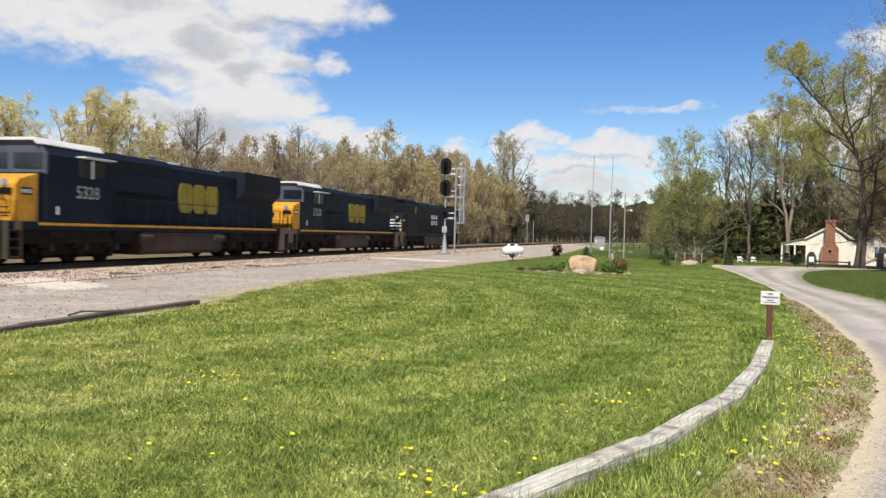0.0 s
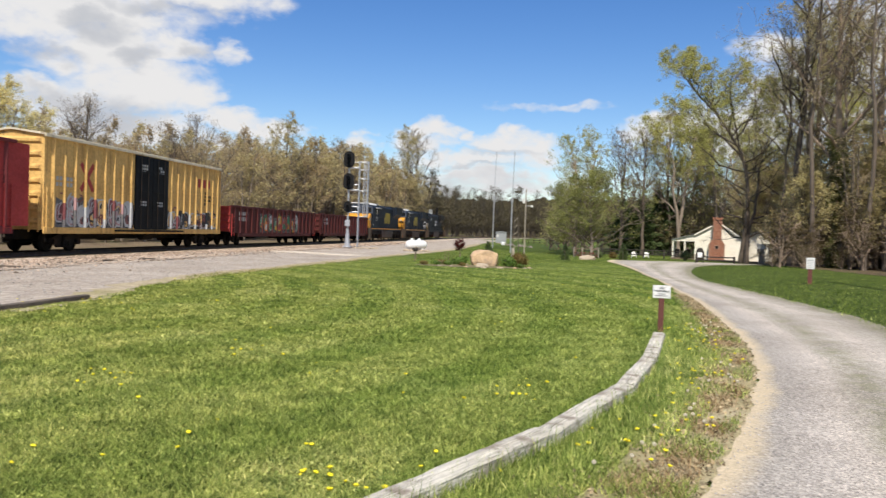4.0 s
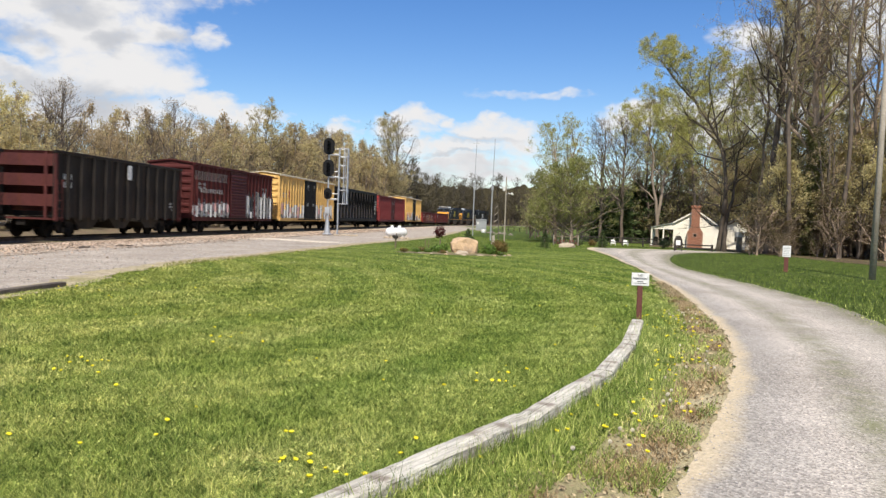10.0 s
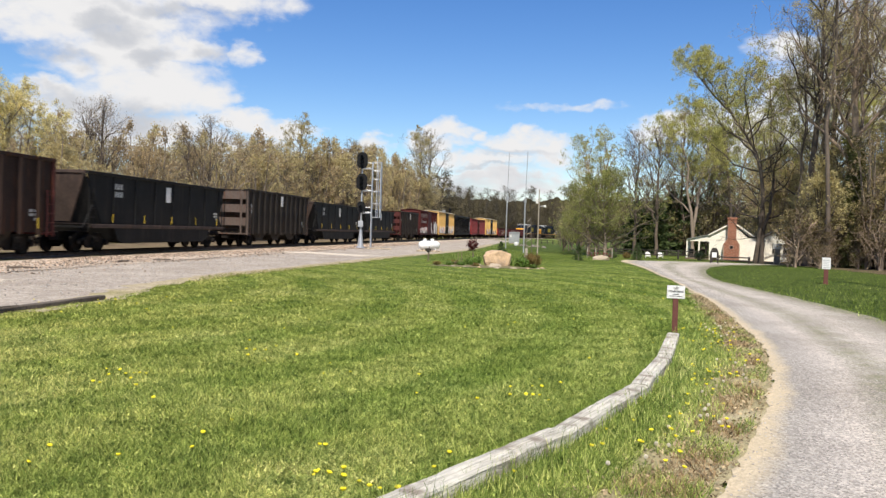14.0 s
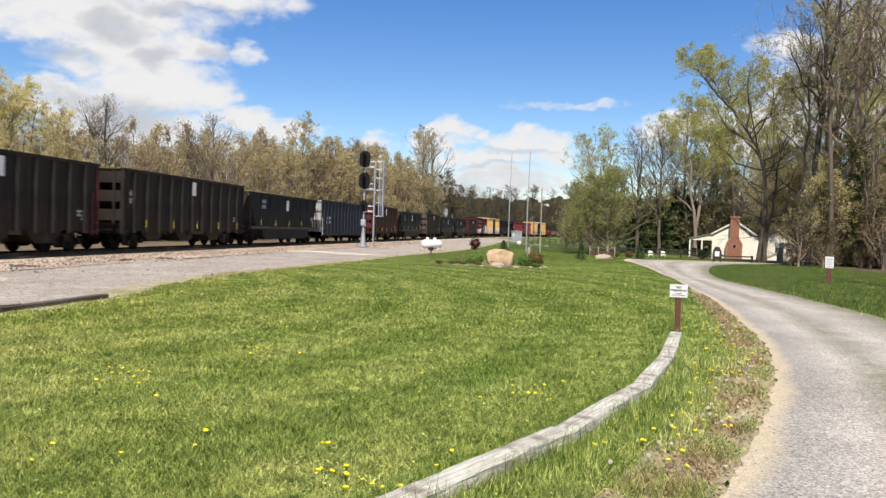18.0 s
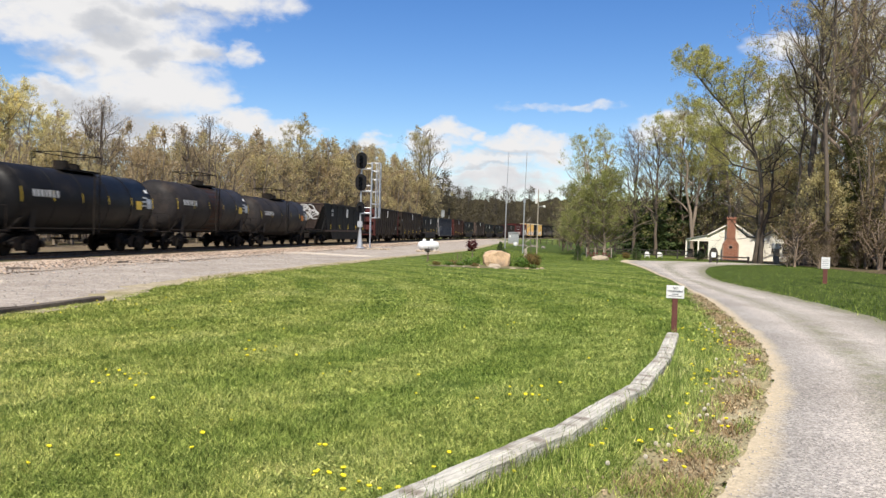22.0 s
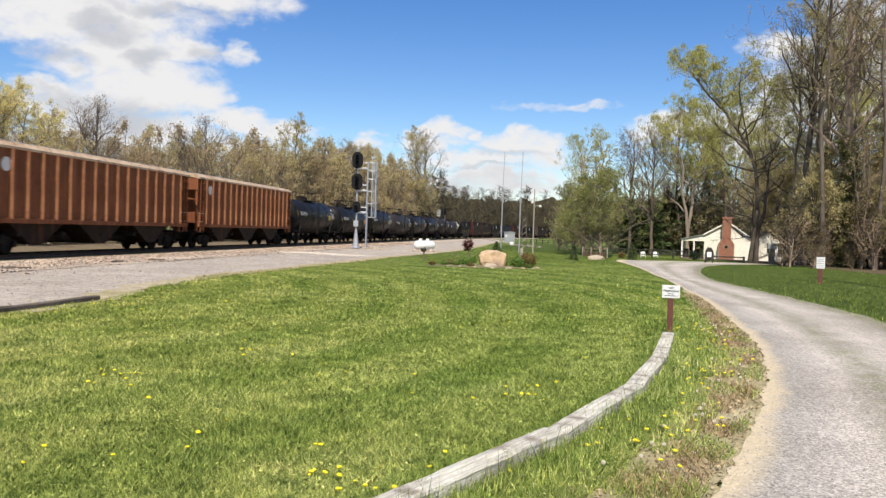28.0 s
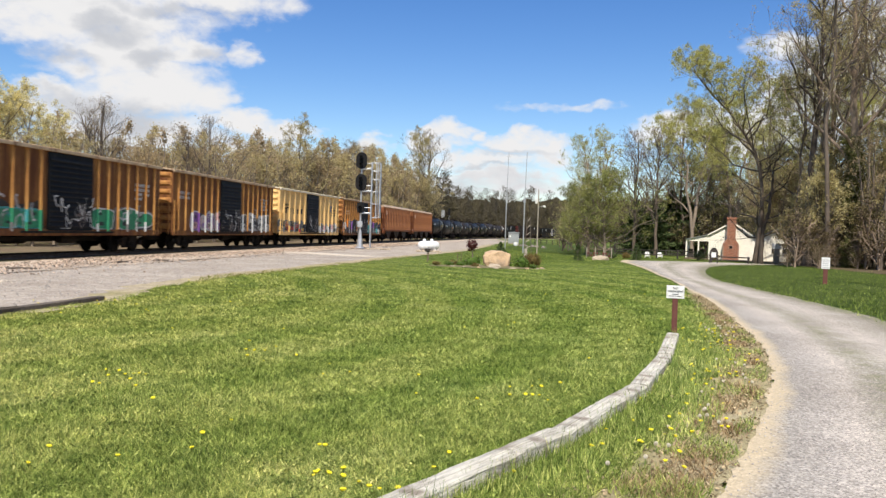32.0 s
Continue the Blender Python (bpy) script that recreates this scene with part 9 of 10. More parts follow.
def build_far_things():
    G = "tall thin antenna masts"
    for (dx, dy), dist, top, lb in [((0.181, 0.983), 105, 0.1, "tall thin steel mast with a small cross-arm"), ((0.203, 0.979), 88, 0.101, "tall thin steel mast with a bare top")]:
        x, y = dx * dist, dy * dist
        h = dist * top + 1.6 - float(ground_z(x, y))
        t = thing("antenna_mast", lb, "mast", G, on_ground(x, y))
        part("lower_pole", Bag().tube([(0, 0, -0.1), (0, 0, h * 0.52)], 0.075, 10), M_GALV, t)
        part("upper_pole", Bag().tube([(0, 0, h * 0.5), (0.12, 0, h)], 0.035, 8), M_GALV, t)
        part("collar", Bag().tube([(0, 0, h * 0.5), (0, 0, h * 0.54)], 0.15, 10), M_GALV, t)
        if "cross" in lb:
            part("cross_arm", Bag().tube([(-0.35, 0, h * 0.96), (0.45, 0, h * 0.96)], 0.03, 6), M_GALV, t)
    x, y = 0.2197 * 86, 0.9756 * 86
    t = thing("lamp_pole", "wooden pole with a curved lamp arm and a small box", "lamp post", "", on_ground(x, y))
    h = 86 * 0.055 + 2.2
    part("pole", Bag().tube([(0, 0, -0.2), (0, 0, h)], [0.075, 0.055], 10), M_POLE, t)
    part("lamp_arm", Bag().tube([(0, 0, h - 1.9), (0.25, -0.1, h - 1.75), (0.5, -0.15, h - 1.78)], 0.03, 6), M_GALV, t)
    part("lamp_head", Bag().tube([(0.5, -0.15, h - 1.72), (0.6, -0.15, h - 1.76), (0.74, -0.15, h - 1.88)], [0.06, 0.14, 0.08], 10), M_WHITE, t, "white lamp head")
    part("meter_box", Bag().box(-0.34, -0.1, -0.1, 0.1, h - 1.5, h - 1.05, 0.02), M_WHITE, t, "pale box on the pole")
    # lattice post beside it
    t = thing("lattice_post", "dark leaning lattice post beside the lamp pole", "post", "", on_ground(x - 0.55, y + 2, 0))
    for a in (-0.25, 0.25):
        part("leg", Bag().tube([(a * 1.5, 0, 0), (a * 0.6, 0, 4.0)], 0.045, 6), M_POLEDARK, t)
    for k in range(5):
        part("brace", Bag().tube([(-0.34 + 0.045 * k, 0, 0.5 + 0.75 * k), (0.34 - 0.045 * k, 0, 0.9 + 0.75 * k)], 0.035, 5), M_POLE, t)
    t = thing("equipment_cabinet", "grey steel equipment cabinet beside the track", "cabinet", "", on_ground(27.9, 143.3, -10))
    part("body", Bag().box(-0.95, 0.95, -0.7, 0.7, 0.1, 2.0, 0.03), M_CABINET, t)
    part("roof", Bag().prism([(-1.05, 2.0), (1.05, 2.0), (1.0, 2.1), (0, 2.2), (-1.0, 2.1)], -0.8, 0.8), M_CABINET, t)
    part("door", Bag().box(-0.75, 0.1, -0.73, -0.7, 0.25, 1.85, 0.01), M_CABINET, t)
    part("notice", Bag().box(-0.75, -0.5, -0.745, -0.731, 1.2, 1.6), M_WHITE, t)
    part("plinth", Bag().box(-1.0, 1.0, -0.75, 0.75, -0.3, 0.1), M_ROCKPALE, t)
    # rail fences
    def rail_fence(x0, y0, x1, y1, n, h, label):
        f = thing("rail_fence", label, "fence")
        for i in range(n + 1):
            x, y = x0 + (x1 - x0) * i / n, y0 + (y1 - y0) * i / n
            part("post", Bag().box(-0.07, 0.07, -0.07, 0.07, -0.2, h, 0.01), M_FENCE, f, at=on_ground(x, y))
            if i < n:
                xe, ye = x0 + (x1 - x0) * (i + 1) / n, y0 + (y1 - y0) * (i + 1) / n
                for z in (h * 0.4, h * 0.85):
                    part("rail", Bag().tube([(x, y, float(ground_z(x, y)) + z), (xe, ye, float(ground_z(xe, ye)) + z)], 0.055, 6), M_FENCE, f)
    rail_fence(38.0, 171.0, 57.0, 196.0, 10, 1.0, "dark rail fence along the far lawn")
    rail_fence(33.0, 108.5, 46, 104, 6, 0.75, "dark rail fence across the far lawn")
    rail_fence(27.5, 84, 36, 82, 4, 1.0, "dark rail fence beside the house garden")
    rail_fence(27.6, 60.5, 30.2, 59.6, 1, 0.55, "short rail fence before the house")
    for k, (x, y) in enumerate([(31.2, 84.3), (32.8, 84.8)]):
        t = thing("adirondack_chair", "small white garden chair facing the lawn", "chair", "white garden chairs", on_ground(x, y, -15))
        t.scale = (0.68, 0.72, 0.8)
        for i in range(5):
            part("back_slat", Bag().box(-0.33 + 0.135 * i, -0.21 + 0.135 * i, 0.35, 0.38, 0.3, 0.98 - 0.04 * abs(i - 2)), M_WHITE, t, at=pose(0, 0, 0, -14, 0, 0))
        part("seat", Bag().box(-0.32, 0.32, -0.3, 0.3, 0.34, 0.38), M_WHITE, t)
        for a in (-0.36, 0.36):
            part("arm", Bag().box(a - 0.07, a + 0.07, -0.35, 0.3, 0.56, 0.59), M_WHITE, t)
            part("leg", Bag().box(a - 0.03, a + 0.03, -0.32, -0.24, 0, 0.56), M_WHITE, t)
            part("leg", Bag().box(a - 0.03, a + 0.03, 0.22, 0.3, 0, 0.56), M_WHITE, t)
    rack = thing("log_rack", "low open rack of dark brown firewood at the lawn's edge", "log rack", "", on_ground(21.6, 70.5, -14))
    for x in (-1.1, -0.35, 0.4, 1.1):
        part("post", Bag().box(x - 0.04, x + 0.04, -0.04, 0.04, -0.1, 0.95, 0.008), M_POLE, rack, "pale upright post")
    for z in (0.12, 0.78):
        part("rail", Bag().box(-1.15, 1.15, 0.045, 0.085, z, z + 0.07, 0.006), M_POSTWOOD, rack)
    rl = random.Random(9)
    for k in range(16):
        x, z, r = -1.0 + 0.27 * (k % 8), 0.24 + 0.2 * (k // 8), rl.uniform(0.08, 0.11)
        part("log", Bag().tube([(x, -0.3, z), (x + rl.uniform(-0.03, 0.03), 0.04, z + 0.01)], r, 8), M_POSTRED if k % 3 else M_TIMBERDARK, rack)
    for k, (x, y, w) in enumerate([(33.0, 75.0, 1.3), (35.2, 76.6, 1.1), (26.2, 73.5, 0.9), (24.8, 72.5, 0.8), (23.3, 72.0, 0.9)]):
        leafy("garden_shrub", "low dark garden shrub by the drive", x, y, w, w * 0.75, M_BUSHRED if k % 2 else M_NEEDLES, 700, 0.06, seed=40 + k)
    t = thing("notice_post", "dark wooden post with a pale notice by the drive", "sign", "", on_ground(25.95, 56.5, -25))
    part("panel", Bag().prism([(-0.3, 0), (-0.22, 0), (-0.22, 0.4), (0.22, 0.4), (0.22, 0), (0.3, 0), (0.3, 0.85), (0.14, 1.15), (-0.14, 1.15), (-0.3, 0.85)], -0.06, 0.06), M_FENCE, t)
    part("notice", Bag().box(-0.16, 0.16, -0.085, -0.061, 0.45, 0.82), M_WHITE, t)
    t = thing("side_notice", "grey post with a small pale sign under the trees", "sign", "", on_ground(34.6, 63.5, -28))
    part("post", Bag().box(-0.25, 0.25, -0.1, 0.1, 0, 1.25, 0.02), M_POLE, t)
    part("sign", Bag().box(-0.35, 0.35, -0.13, -0.1, 1.25, 1.7, 0.01), M_WHITE, t)


def build_house():
    t = thing("cottage", "white clapboard cottage with a porch and a brick chimney", "house", "", on_ground(40.1, 83.2, -25.8))
    # gable end towards the lawn: x across, y to the back
    wall = part("gable_wall", Bag().prism([(-2.3, 0), (2.75, 0), (2.75, 2.35), (0.1, 4.15), (-2.3, 2.75)], 0.35, 0.5), M_CLAP, t)
    for i in range(26):
        z = 0.1 + i * 0.155
        lo, hi = -2.3, 2.75
        if z > 2.35:
            hi = 2.75 - (z - 2.35) * 2.65 / 1.8
        if z > 2.75:
            lo = -2.3 + (z - 2.75) * 2.4 / 1.4
        if hi - lo > 0.3:
            part("clapboard", Bag().add([(lo, 0.35, z), (hi, 0.35, z), (hi, 0.32, z), (lo, 0.32, z), (lo, 0.349, z + 0.15), (hi, 0.349, z + 0.15)], [(0, 1, 2, 3), (3, 2, 5, 4), (0, 3, 4), (1, 5, 2)]), M_CLAP, wall)
    part("side_wall", Bag().box(-2.3, -2.15, 0.5, 8, 0, 2.75), M_CLAP, t)
    part("side_wall", Bag().box(2.6, 2.75, 0.5, 8, 0, 2.35), M_CLAP, t)
    part("back_wall", Bag().prism([(-2.15, 0), (2.6, 0), (2.6, 2.4), (0.1, 4.1), (-2.15, 2.8)], 7.9, 8.0), M_CLAP, t)
    part("roof", Bag().prism([(0.1, 4.25), (3.03, 2.25), (3.0, 2.2), (0.1, 4.17), (-2.4, 2.72), (-2.42, 2.79)], 0.15, 8.2), M_ROOFGREY, t)
    part("bargeboard", Bag().prism([(0.1, 4.22), (3.0, 2.22), (2.98, 2.08), (0.1, 4.05), (-2.4, 2.62), (-2.42, 2.76)], 0.1, 0.15), M_CLAP, t, "white bargeboard")
    # porch
    part("porch_roof", Bag().prism([(-2.3, 2.78), (-2.3, 2.7), (-4.75, 2.12), (-4.8, 2.19)], 0.15, 7.5), M_ROOFGREY, t)
    part("porch_beam", Bag().box(-4.72, -2.3, 0.3, 0.42, 1.98, 2.16), M_CLAP, t)
    part("porch_fascia", Bag().prism([(-2.3, 2.72), (-4.7, 2.14), (-2.3, 2.14)], 0.3, 0.36), M_CLAP, t)
    for x, y in [(-4.62, 0.36), (-3.35, 0.36), (-4.62, 3.5), (-4.62, 7.0)]:
        part("porch_post", Bag().box(x - 0.08, x + 0.08, y - 0.08, y + 0.08, 0, 2.1, 0.01), M_CLAP, t)
    part("porch_floor", Bag().box(-4.8, -2.3, 0.2, 7.5, 0.0, 0.14), M_POSTWOOD, t)
    part("porch_back", Bag().box(-2.32, -2.3, 0.6, 7.0, 0.2, 2.4), M_CLAP, t)
    for x in (-4.2, -3.0):
        part("porch_chair", Bag().box(x - 0.25, x + 0.25, 1.2, 1.7, 0.14, 0.6, 0.03).box(x - 0.25, x + 0.25, 1.65, 1.72, 0.6, 1.1, 0.02), M_FENCE, t)
    # chimney: hearth block, shoulders, stack
    ch = part("chimney", Bag().prism([(-0.84, 0), (0.84, 0), (0.84, 1.75), (0.44, 2.35), (0.44, 4.55), (-0.44, 4.55), (-0.44, 2.35), (-0.84, 1.75)], -0.3, 0.33), M_MORTAR, t, "red brick chimney with sloping shoulders")
    part("chimney_cap", Bag().box(-0.51, 0.51, -0.38, 0.4, 4.42, 4.68, 0.02), M_BRICK, ch)
    part("fire_opening", Bag().box(-0.14, 0.14, -0.325, -0.29, 1.28, 1.58), M_BLACK, ch)
    brick = Bag().box(-0.1, 0.1, -0.012, 0.02, -0.034, 0.034).mesh("brick", M_BRICK)
    z, row = 0.05, 0
    while z < 4.4:
        hw = 0.84 if z < 1.75 else 0.44 + 0.4 * max(0, (2.35 - z) / 0.6) if z < 2.35 else 0.44
        n = int(2 * hw / 0.215)
        for i in range(n):
            x = (i - (n - 1) / 2) * 0.215 + (0.05 if row % 2 else -0.05)
            if abs(x) + 0.1 < hw + 0.04 and not (abs(x) < 0.2 and 1.24 < z < 1.62):
                part("brick", brick, None, ch, at=pose(x, -0.302, z))
        z += 0.082
        row += 1
    part("side_face", Bag().box(-0.845, -0.825, -0.29, 0.32, 0, 1.74), M_BRICK, ch)
    part("stack_face", Bag().box(-0.445, -0.425, -0.29, 0.32, 2.36, 4.42), M_BRICK, ch)
    part("side_face", Bag().box(0.825, 0.845, -0.29, 0.32, 0, 1.74), M_BRICK, ch)
    part("stack_face", Bag().box(0.425, 0.445, -0.29, 0.32, 2.36, 4.42), M_BRICK, ch)
    # wing to the side
    wg = part("wing", Bag().prism([(3.2, 0), (6.9, 0), (6.9, 2.3), (5.0, 3.5), (3.2, 2.5)], 2.0, 7.6), M_CLAP, t)
    part("wing_roof", Bag().prism([(5.0, 3.75), (7.4, 2.2), (7.3, 2.1), (5.0, 3.6), (2.75, 2.4), (2.72, 2.55)], 1.7, 7.9), M_ROOFGREY, wg)
    part("eave_board", Bag().prism([(5.0, 3.62), (7.32, 2.12), (7.3, 1.98), (5.0, 3.46)], 1.64, 1.7), M_CLAP, wg)
    for x in (4.6, 5.7):
        w = part("window", Bag().box(x - 0.3, x + 0.3, 1.96, 2.0, 0.9, 1.95), M_GLASS, wg)
        for a in (-0.33, 0.33):
            part("shutter", Bag().box(x + a - 0.07, x + a + 0.07, 1.93, 1.96, 0.85, 2.0), M_FENCE, w)
        part("sash_bar", Bag().box(x - 0.3, x + 0.3, 1.945, 1.96, 1.4, 1.45), M_CLAP, w)
        part("sill", Bag().box(x - 0.36, x + 0.36, 1.9, 1.97, 0.82, 0.89), M_CLAP, w)


build_edging()
build_signs()
build_signal()
build_bed()
build_tank()
build_far_things()
build_house()

# ---------------------------------------------------------------- grass, flowers, leaves and stones


def blades(n, area, h0, h1, w, seed, keep, lean=0.35):
    """Single bent blades scattered over an area (x0, x1, y0, y1), thinning with distance."""
    rng = np.random.default_rng(seed)
    x0, x1, y0, y1 = area
    u = rng.uniform(0, 1, n)
    y = y0 * (y1 / y0) ** u
    x = rng.uniform(x0, x1, n) * (y / y1 * 0.75 + 0.25) if x0 < -1 else rng.uniform(x0, x1, n)
    ok = keep(x, y)
    x, y = x[ok], y[ok]
    k = len(x)
    z = ground_z(x, y)
    g = rng.uniform(0, 2 * np.pi, k)
    tuft = np.array([noise.noise(Vector((a * 1.6, b * 1.6, seed))) for a, b in zip(x, y)])
    h = rng.uniform(h0, h1, k) * (1 + 0.55 * tuft)
    h *= np.clip(15 / y, 0.4, 1)
    ww = w * rng.uniform(0.7, 1.3, k) * (0.6 + np.minimum(y, 22) / 14)
    dx, dy = np.cos(g) * ww, np.sin(g) * ww
    lx, ly = rng.normal(0, lean, k) * h, rng.normal(0, lean, k) * h
    v = np.stack([np.stack([x - dx, y - dy, z], -1), np.stack([x + dx, y + dy, z], -1), np.stack([x + lx, y + ly, z + h], -1)], 1).reshape(-1, 3)
    return v, np.arange(3 * k).reshape(-1, 3)


_tx0 = np.array(TIMBERS)


def timber_x(y):
    return np.interp(y, _tx0[:, 1], _tx0[:, 0], left=-0.6, right=4.9)


def on_lawn(x, y):
    rim = np.interp(y, [2.5, 6, 9, 13, 18, 24, 60], [0.75, 0.8, 0.75, 0.5, 0.3, 0.1, 0.05])
    far = np.abs(x - timber_x(y)) > np.where(y < 11.7, 0.13, 0.0)
    return (x > x_of(LAWN_EDGE, y) + 0.15) & (x < x_of(DRIVE_L, y) - rim) & far & (((x - 6.3) / 2.3) ** 2 + ((y - 36.7) / 1.25) ** 2 > 1)


def build_grass():
    v, f = blades(330000, (-15, 16, 9, 46), 0.028, 0.06, 0.0046, 1, on_lawn, 0.8)
    tagged(new("lawn_grass", raw_mesh("lawn_grass", v, f, M_BLADESOFT)), "short mown spring grass of the lawn", "grass", kind="stuff")
    v, f = blades(160000, (-11, 7, 3.6, 16), 0.028, 0.065, 0.0046, 41, on_lawn, 0.7)
    tagged(new("lawn_grass", raw_mesh("lawn_grass", v, f, M_BLADE)), "mown spring grass with pale and dark blades", "grass", kind="stuff")
    v, f = blades(340000, (-6.5, 5.4, 3.6, 12), 0.022, 0.07, 0.0038, 9, on_lawn, 0.85)
    tagged(new("lawn_grass", raw_mesh("lawn_grass", v, f, M_BLADE)), "dense short grass at the near side of the lawn", "grass", kind="stuff")
    strip = lambda x, y: (x > timber_x(y) + 0.1) & (x < x_of(DRIVE_L, y) - 0.25) & (y < 11.7)
    v, f = blades(64000, (-0.9, 6.2, 3.2, 12.4), 0.06, 0.15, 0.0045, 2, lambda x, y: strip(x, y) & (x < timber_x(y) + 0.85 + 0.25 * np.sin(y * 2.1)))
    tagged(new("verge_grass", raw_mesh("verge_grass", v, f, M_BLADELIGHT)), "longer unmown grass along the timbers", "grass", kind="stuff")
    edge = lambda x, y: (np.abs(x - timber_x(y)) < 0.2) & (np.abs(x - timber_x(y)) > 0.085)
    v, f = blades(46000, (-0.9, 5.4, 3.8, 12.6), 0.07, 0.22, 0.004, 3, edge)
    tagged(new("edge_grass", raw_mesh("edge_grass", v, f, M_BLADE)), "tufts of grass against the timbers", "grass", kind="stuff")
    right = lambda x, y: (x > x_of(DRIVE_R, y) + 0.12) & (x < np.interp(y, [5, 30, 45, 60], [30, 30, 29.5, 33]))
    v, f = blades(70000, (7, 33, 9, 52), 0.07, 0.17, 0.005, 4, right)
    tagged(new("roadside_grass", raw_mesh("roadside_grass", v, f, M_BLADEDIM)), "rougher green grass on the far verge", "grass", kind="stuff")
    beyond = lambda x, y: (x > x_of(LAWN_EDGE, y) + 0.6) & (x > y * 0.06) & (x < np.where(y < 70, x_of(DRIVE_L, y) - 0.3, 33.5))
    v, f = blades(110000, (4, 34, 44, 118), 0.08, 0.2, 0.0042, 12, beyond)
    tagged(new("meadow_grass", raw_mesh("meadow_grass", v, f, M_BLADEDIM)), "longer darker grass beyond the mown lawn", "grass", kind="stuff")
    log = lambda x, y: (x > x_of(LAWN_EDGE, y) - 0.1) & (x < x_of(LAWN_EDGE, y) + 0.5)
    v, f = blades(60000, (-7.6, 3.6, 8, 52), 0.07, 0.17, 0.005, 5, log)
    tagged(new("fringe_grass", raw_mesh("fringe_grass", v, f, M_BLADEDRY)), "dry fringe of grass along the gravel", "grass", kind="stuff")
    tuft = lambda x, y: (x > x_of(DRIVE_L, y) - 1.0) & (x < x_of(DRIVE_L, y) - 0.06) & (np.sin(x * 5.1 + 2 * np.sin(y * 2.3)) + np.sin(y * 4.3 + 1.7 * np.sin(x * 3.1)) > -0.6 + 0.75 * (x > x_of(DRIVE_L, y) - 0.45))
    v, f = blades(170000, (0.2, 8.2, 3.2, 17), 0.025, 0.1, 0.0042, 6, tuft, 0.6)
    tagged(new("weed_tufts", raw_mesh("weed_tufts", v, f, M_BLADE)), "green weed tufts among the dead leaves", "grass", kind="stuff")
    dry = lambda x, y: (x > x_of(DRIVE_L, y) - np.interp(y, [4, 6, 14], [0.95, 0.62, 0.5])) & (x < x_of(DRIVE_L, y) - 0.12) & (np.sin(x * 6.3 + 1.6 * np.sin(y * 3.1)) + np.sin(y * 5.2 + 1.4 * np.sin(x * 4.1)) > -0.1)
    v, f = blades(150000, (0.2, 8.2, 3.4, 18), 0.03, 0.10, 0.0045, 16, dry, 0.8)
    tagged(new("dry_weeds", raw_mesh("dry_weeds", v, f, M_DRYWEED)), "brown dried weeds standing among the dead leaves", "weeds", kind="stuff")
    rim = lambda x, y: (x > x_of(DRIVE_R, y) - 0.25) & (x < x_of(DRIVE_R, y) + 0.35)
    v, f = blades(40000, (5, 20, 5, 42), 0.04, 0.11, 0.005, 7, rim, 0.5)
    tagged(new("rim_grass", raw_mesh("rim_grass", v, f, M_BLADE)), "ragged grass along the far rim of the drive", "grass", kind="stuff")
    # flat leaves of clover and plantain among the blades
    rng = np.random.default_rng(21)
    y = 3.8 * (30 / 3.8) ** rng.uniform(0, 1, 70000)
    x = rng.uniform(-0.62, 0.6, 70000) * y
    clump = np.sin(x * 2.3 + 1.3 * np.sin(y * 1.7)) + np.sin(y * 2.9 + 1.1 * np.sin(x * 2.1)) + rng.normal(0, 0.6, 70000)
    ok = on_lawn(x, y) & (clump > 0.2)
    x, y = x[ok], y[ok]
    k = len(x)
    c = np.stack([x, y, ground_z(x, y) + rng.uniform(0.02, 0.055, k)], -1)
    a = rng.normal(0, 1, (k, 3)) * [1, 1, 0.5]
    a /= np.linalg.norm(a, axis=1)[:, None]
    b = np.cross(a, np.array([0, 0, 1.0]) + rng.normal(0, 0.35, (k, 3)))
    b /= np.linalg.norm(b, axis=1)[:, None]
    s = rng.uniform(0.006, 0.016, (k, 1)) * (0.7 + y[:, None] / 18)
    v = np.stack([c - a * s, c - b * s * 0.6, c + a * s, c + b * s * 0.6], 1).reshape(-1, 3)
    tagged(new("lawn_weeds", raw_mesh("lawn_weeds", v, np.arange(4 * k).reshape(-1, 4), M_BLADE)), "small flat weed leaves among the mown grass", "weeds", kind="stuff")
    # dead leaves
    rng = np.random.default_rng(8)
    n = 10000
    y = rng.uniform(3.2, 22, n) ** 1.0
    wide = np.interp(y, [3, 6, 9, 13, 18, 22], [0.85, 0.9, 0.85, 0.6, 0.4, 0.3])
    x = x_of(DRIVE_L, y) - np.abs(rng.normal(0.35, 0.28, n)) * wide / 0.7
    c = np.stack([x, y, ground_z(x, y) + 0.012 + 0.035 * rng.uniform(0, 1, n) ** 2], -1)
    a = rng.normal(0, 1, (n, 3)) * [1, 1, 0.7]
    a /= np.linalg.norm(a, axis=1)[:, None]
    b = np.cross(a, np.array([0, 0, 1.0]) + rng.normal(0, 0.3, (n, 3)))
    b /= np.linalg.norm(b, axis=1)[:, None]
    s = rng.uniform(0.01, 0.024, (n, 1))
    v = np.stack([c - a * s, c - b * s * 0.6, c + a * s, c + b * s * 0.6], 1).reshape(-1, 3)
    tagged(new("dead_leaves", raw_mesh("dead_leaves", v, np.arange(4 * n).reshape(-1, 4), M_DEADLEAF)), "brown dead leaves scattered along the drive", "leaves", kind="stuff")
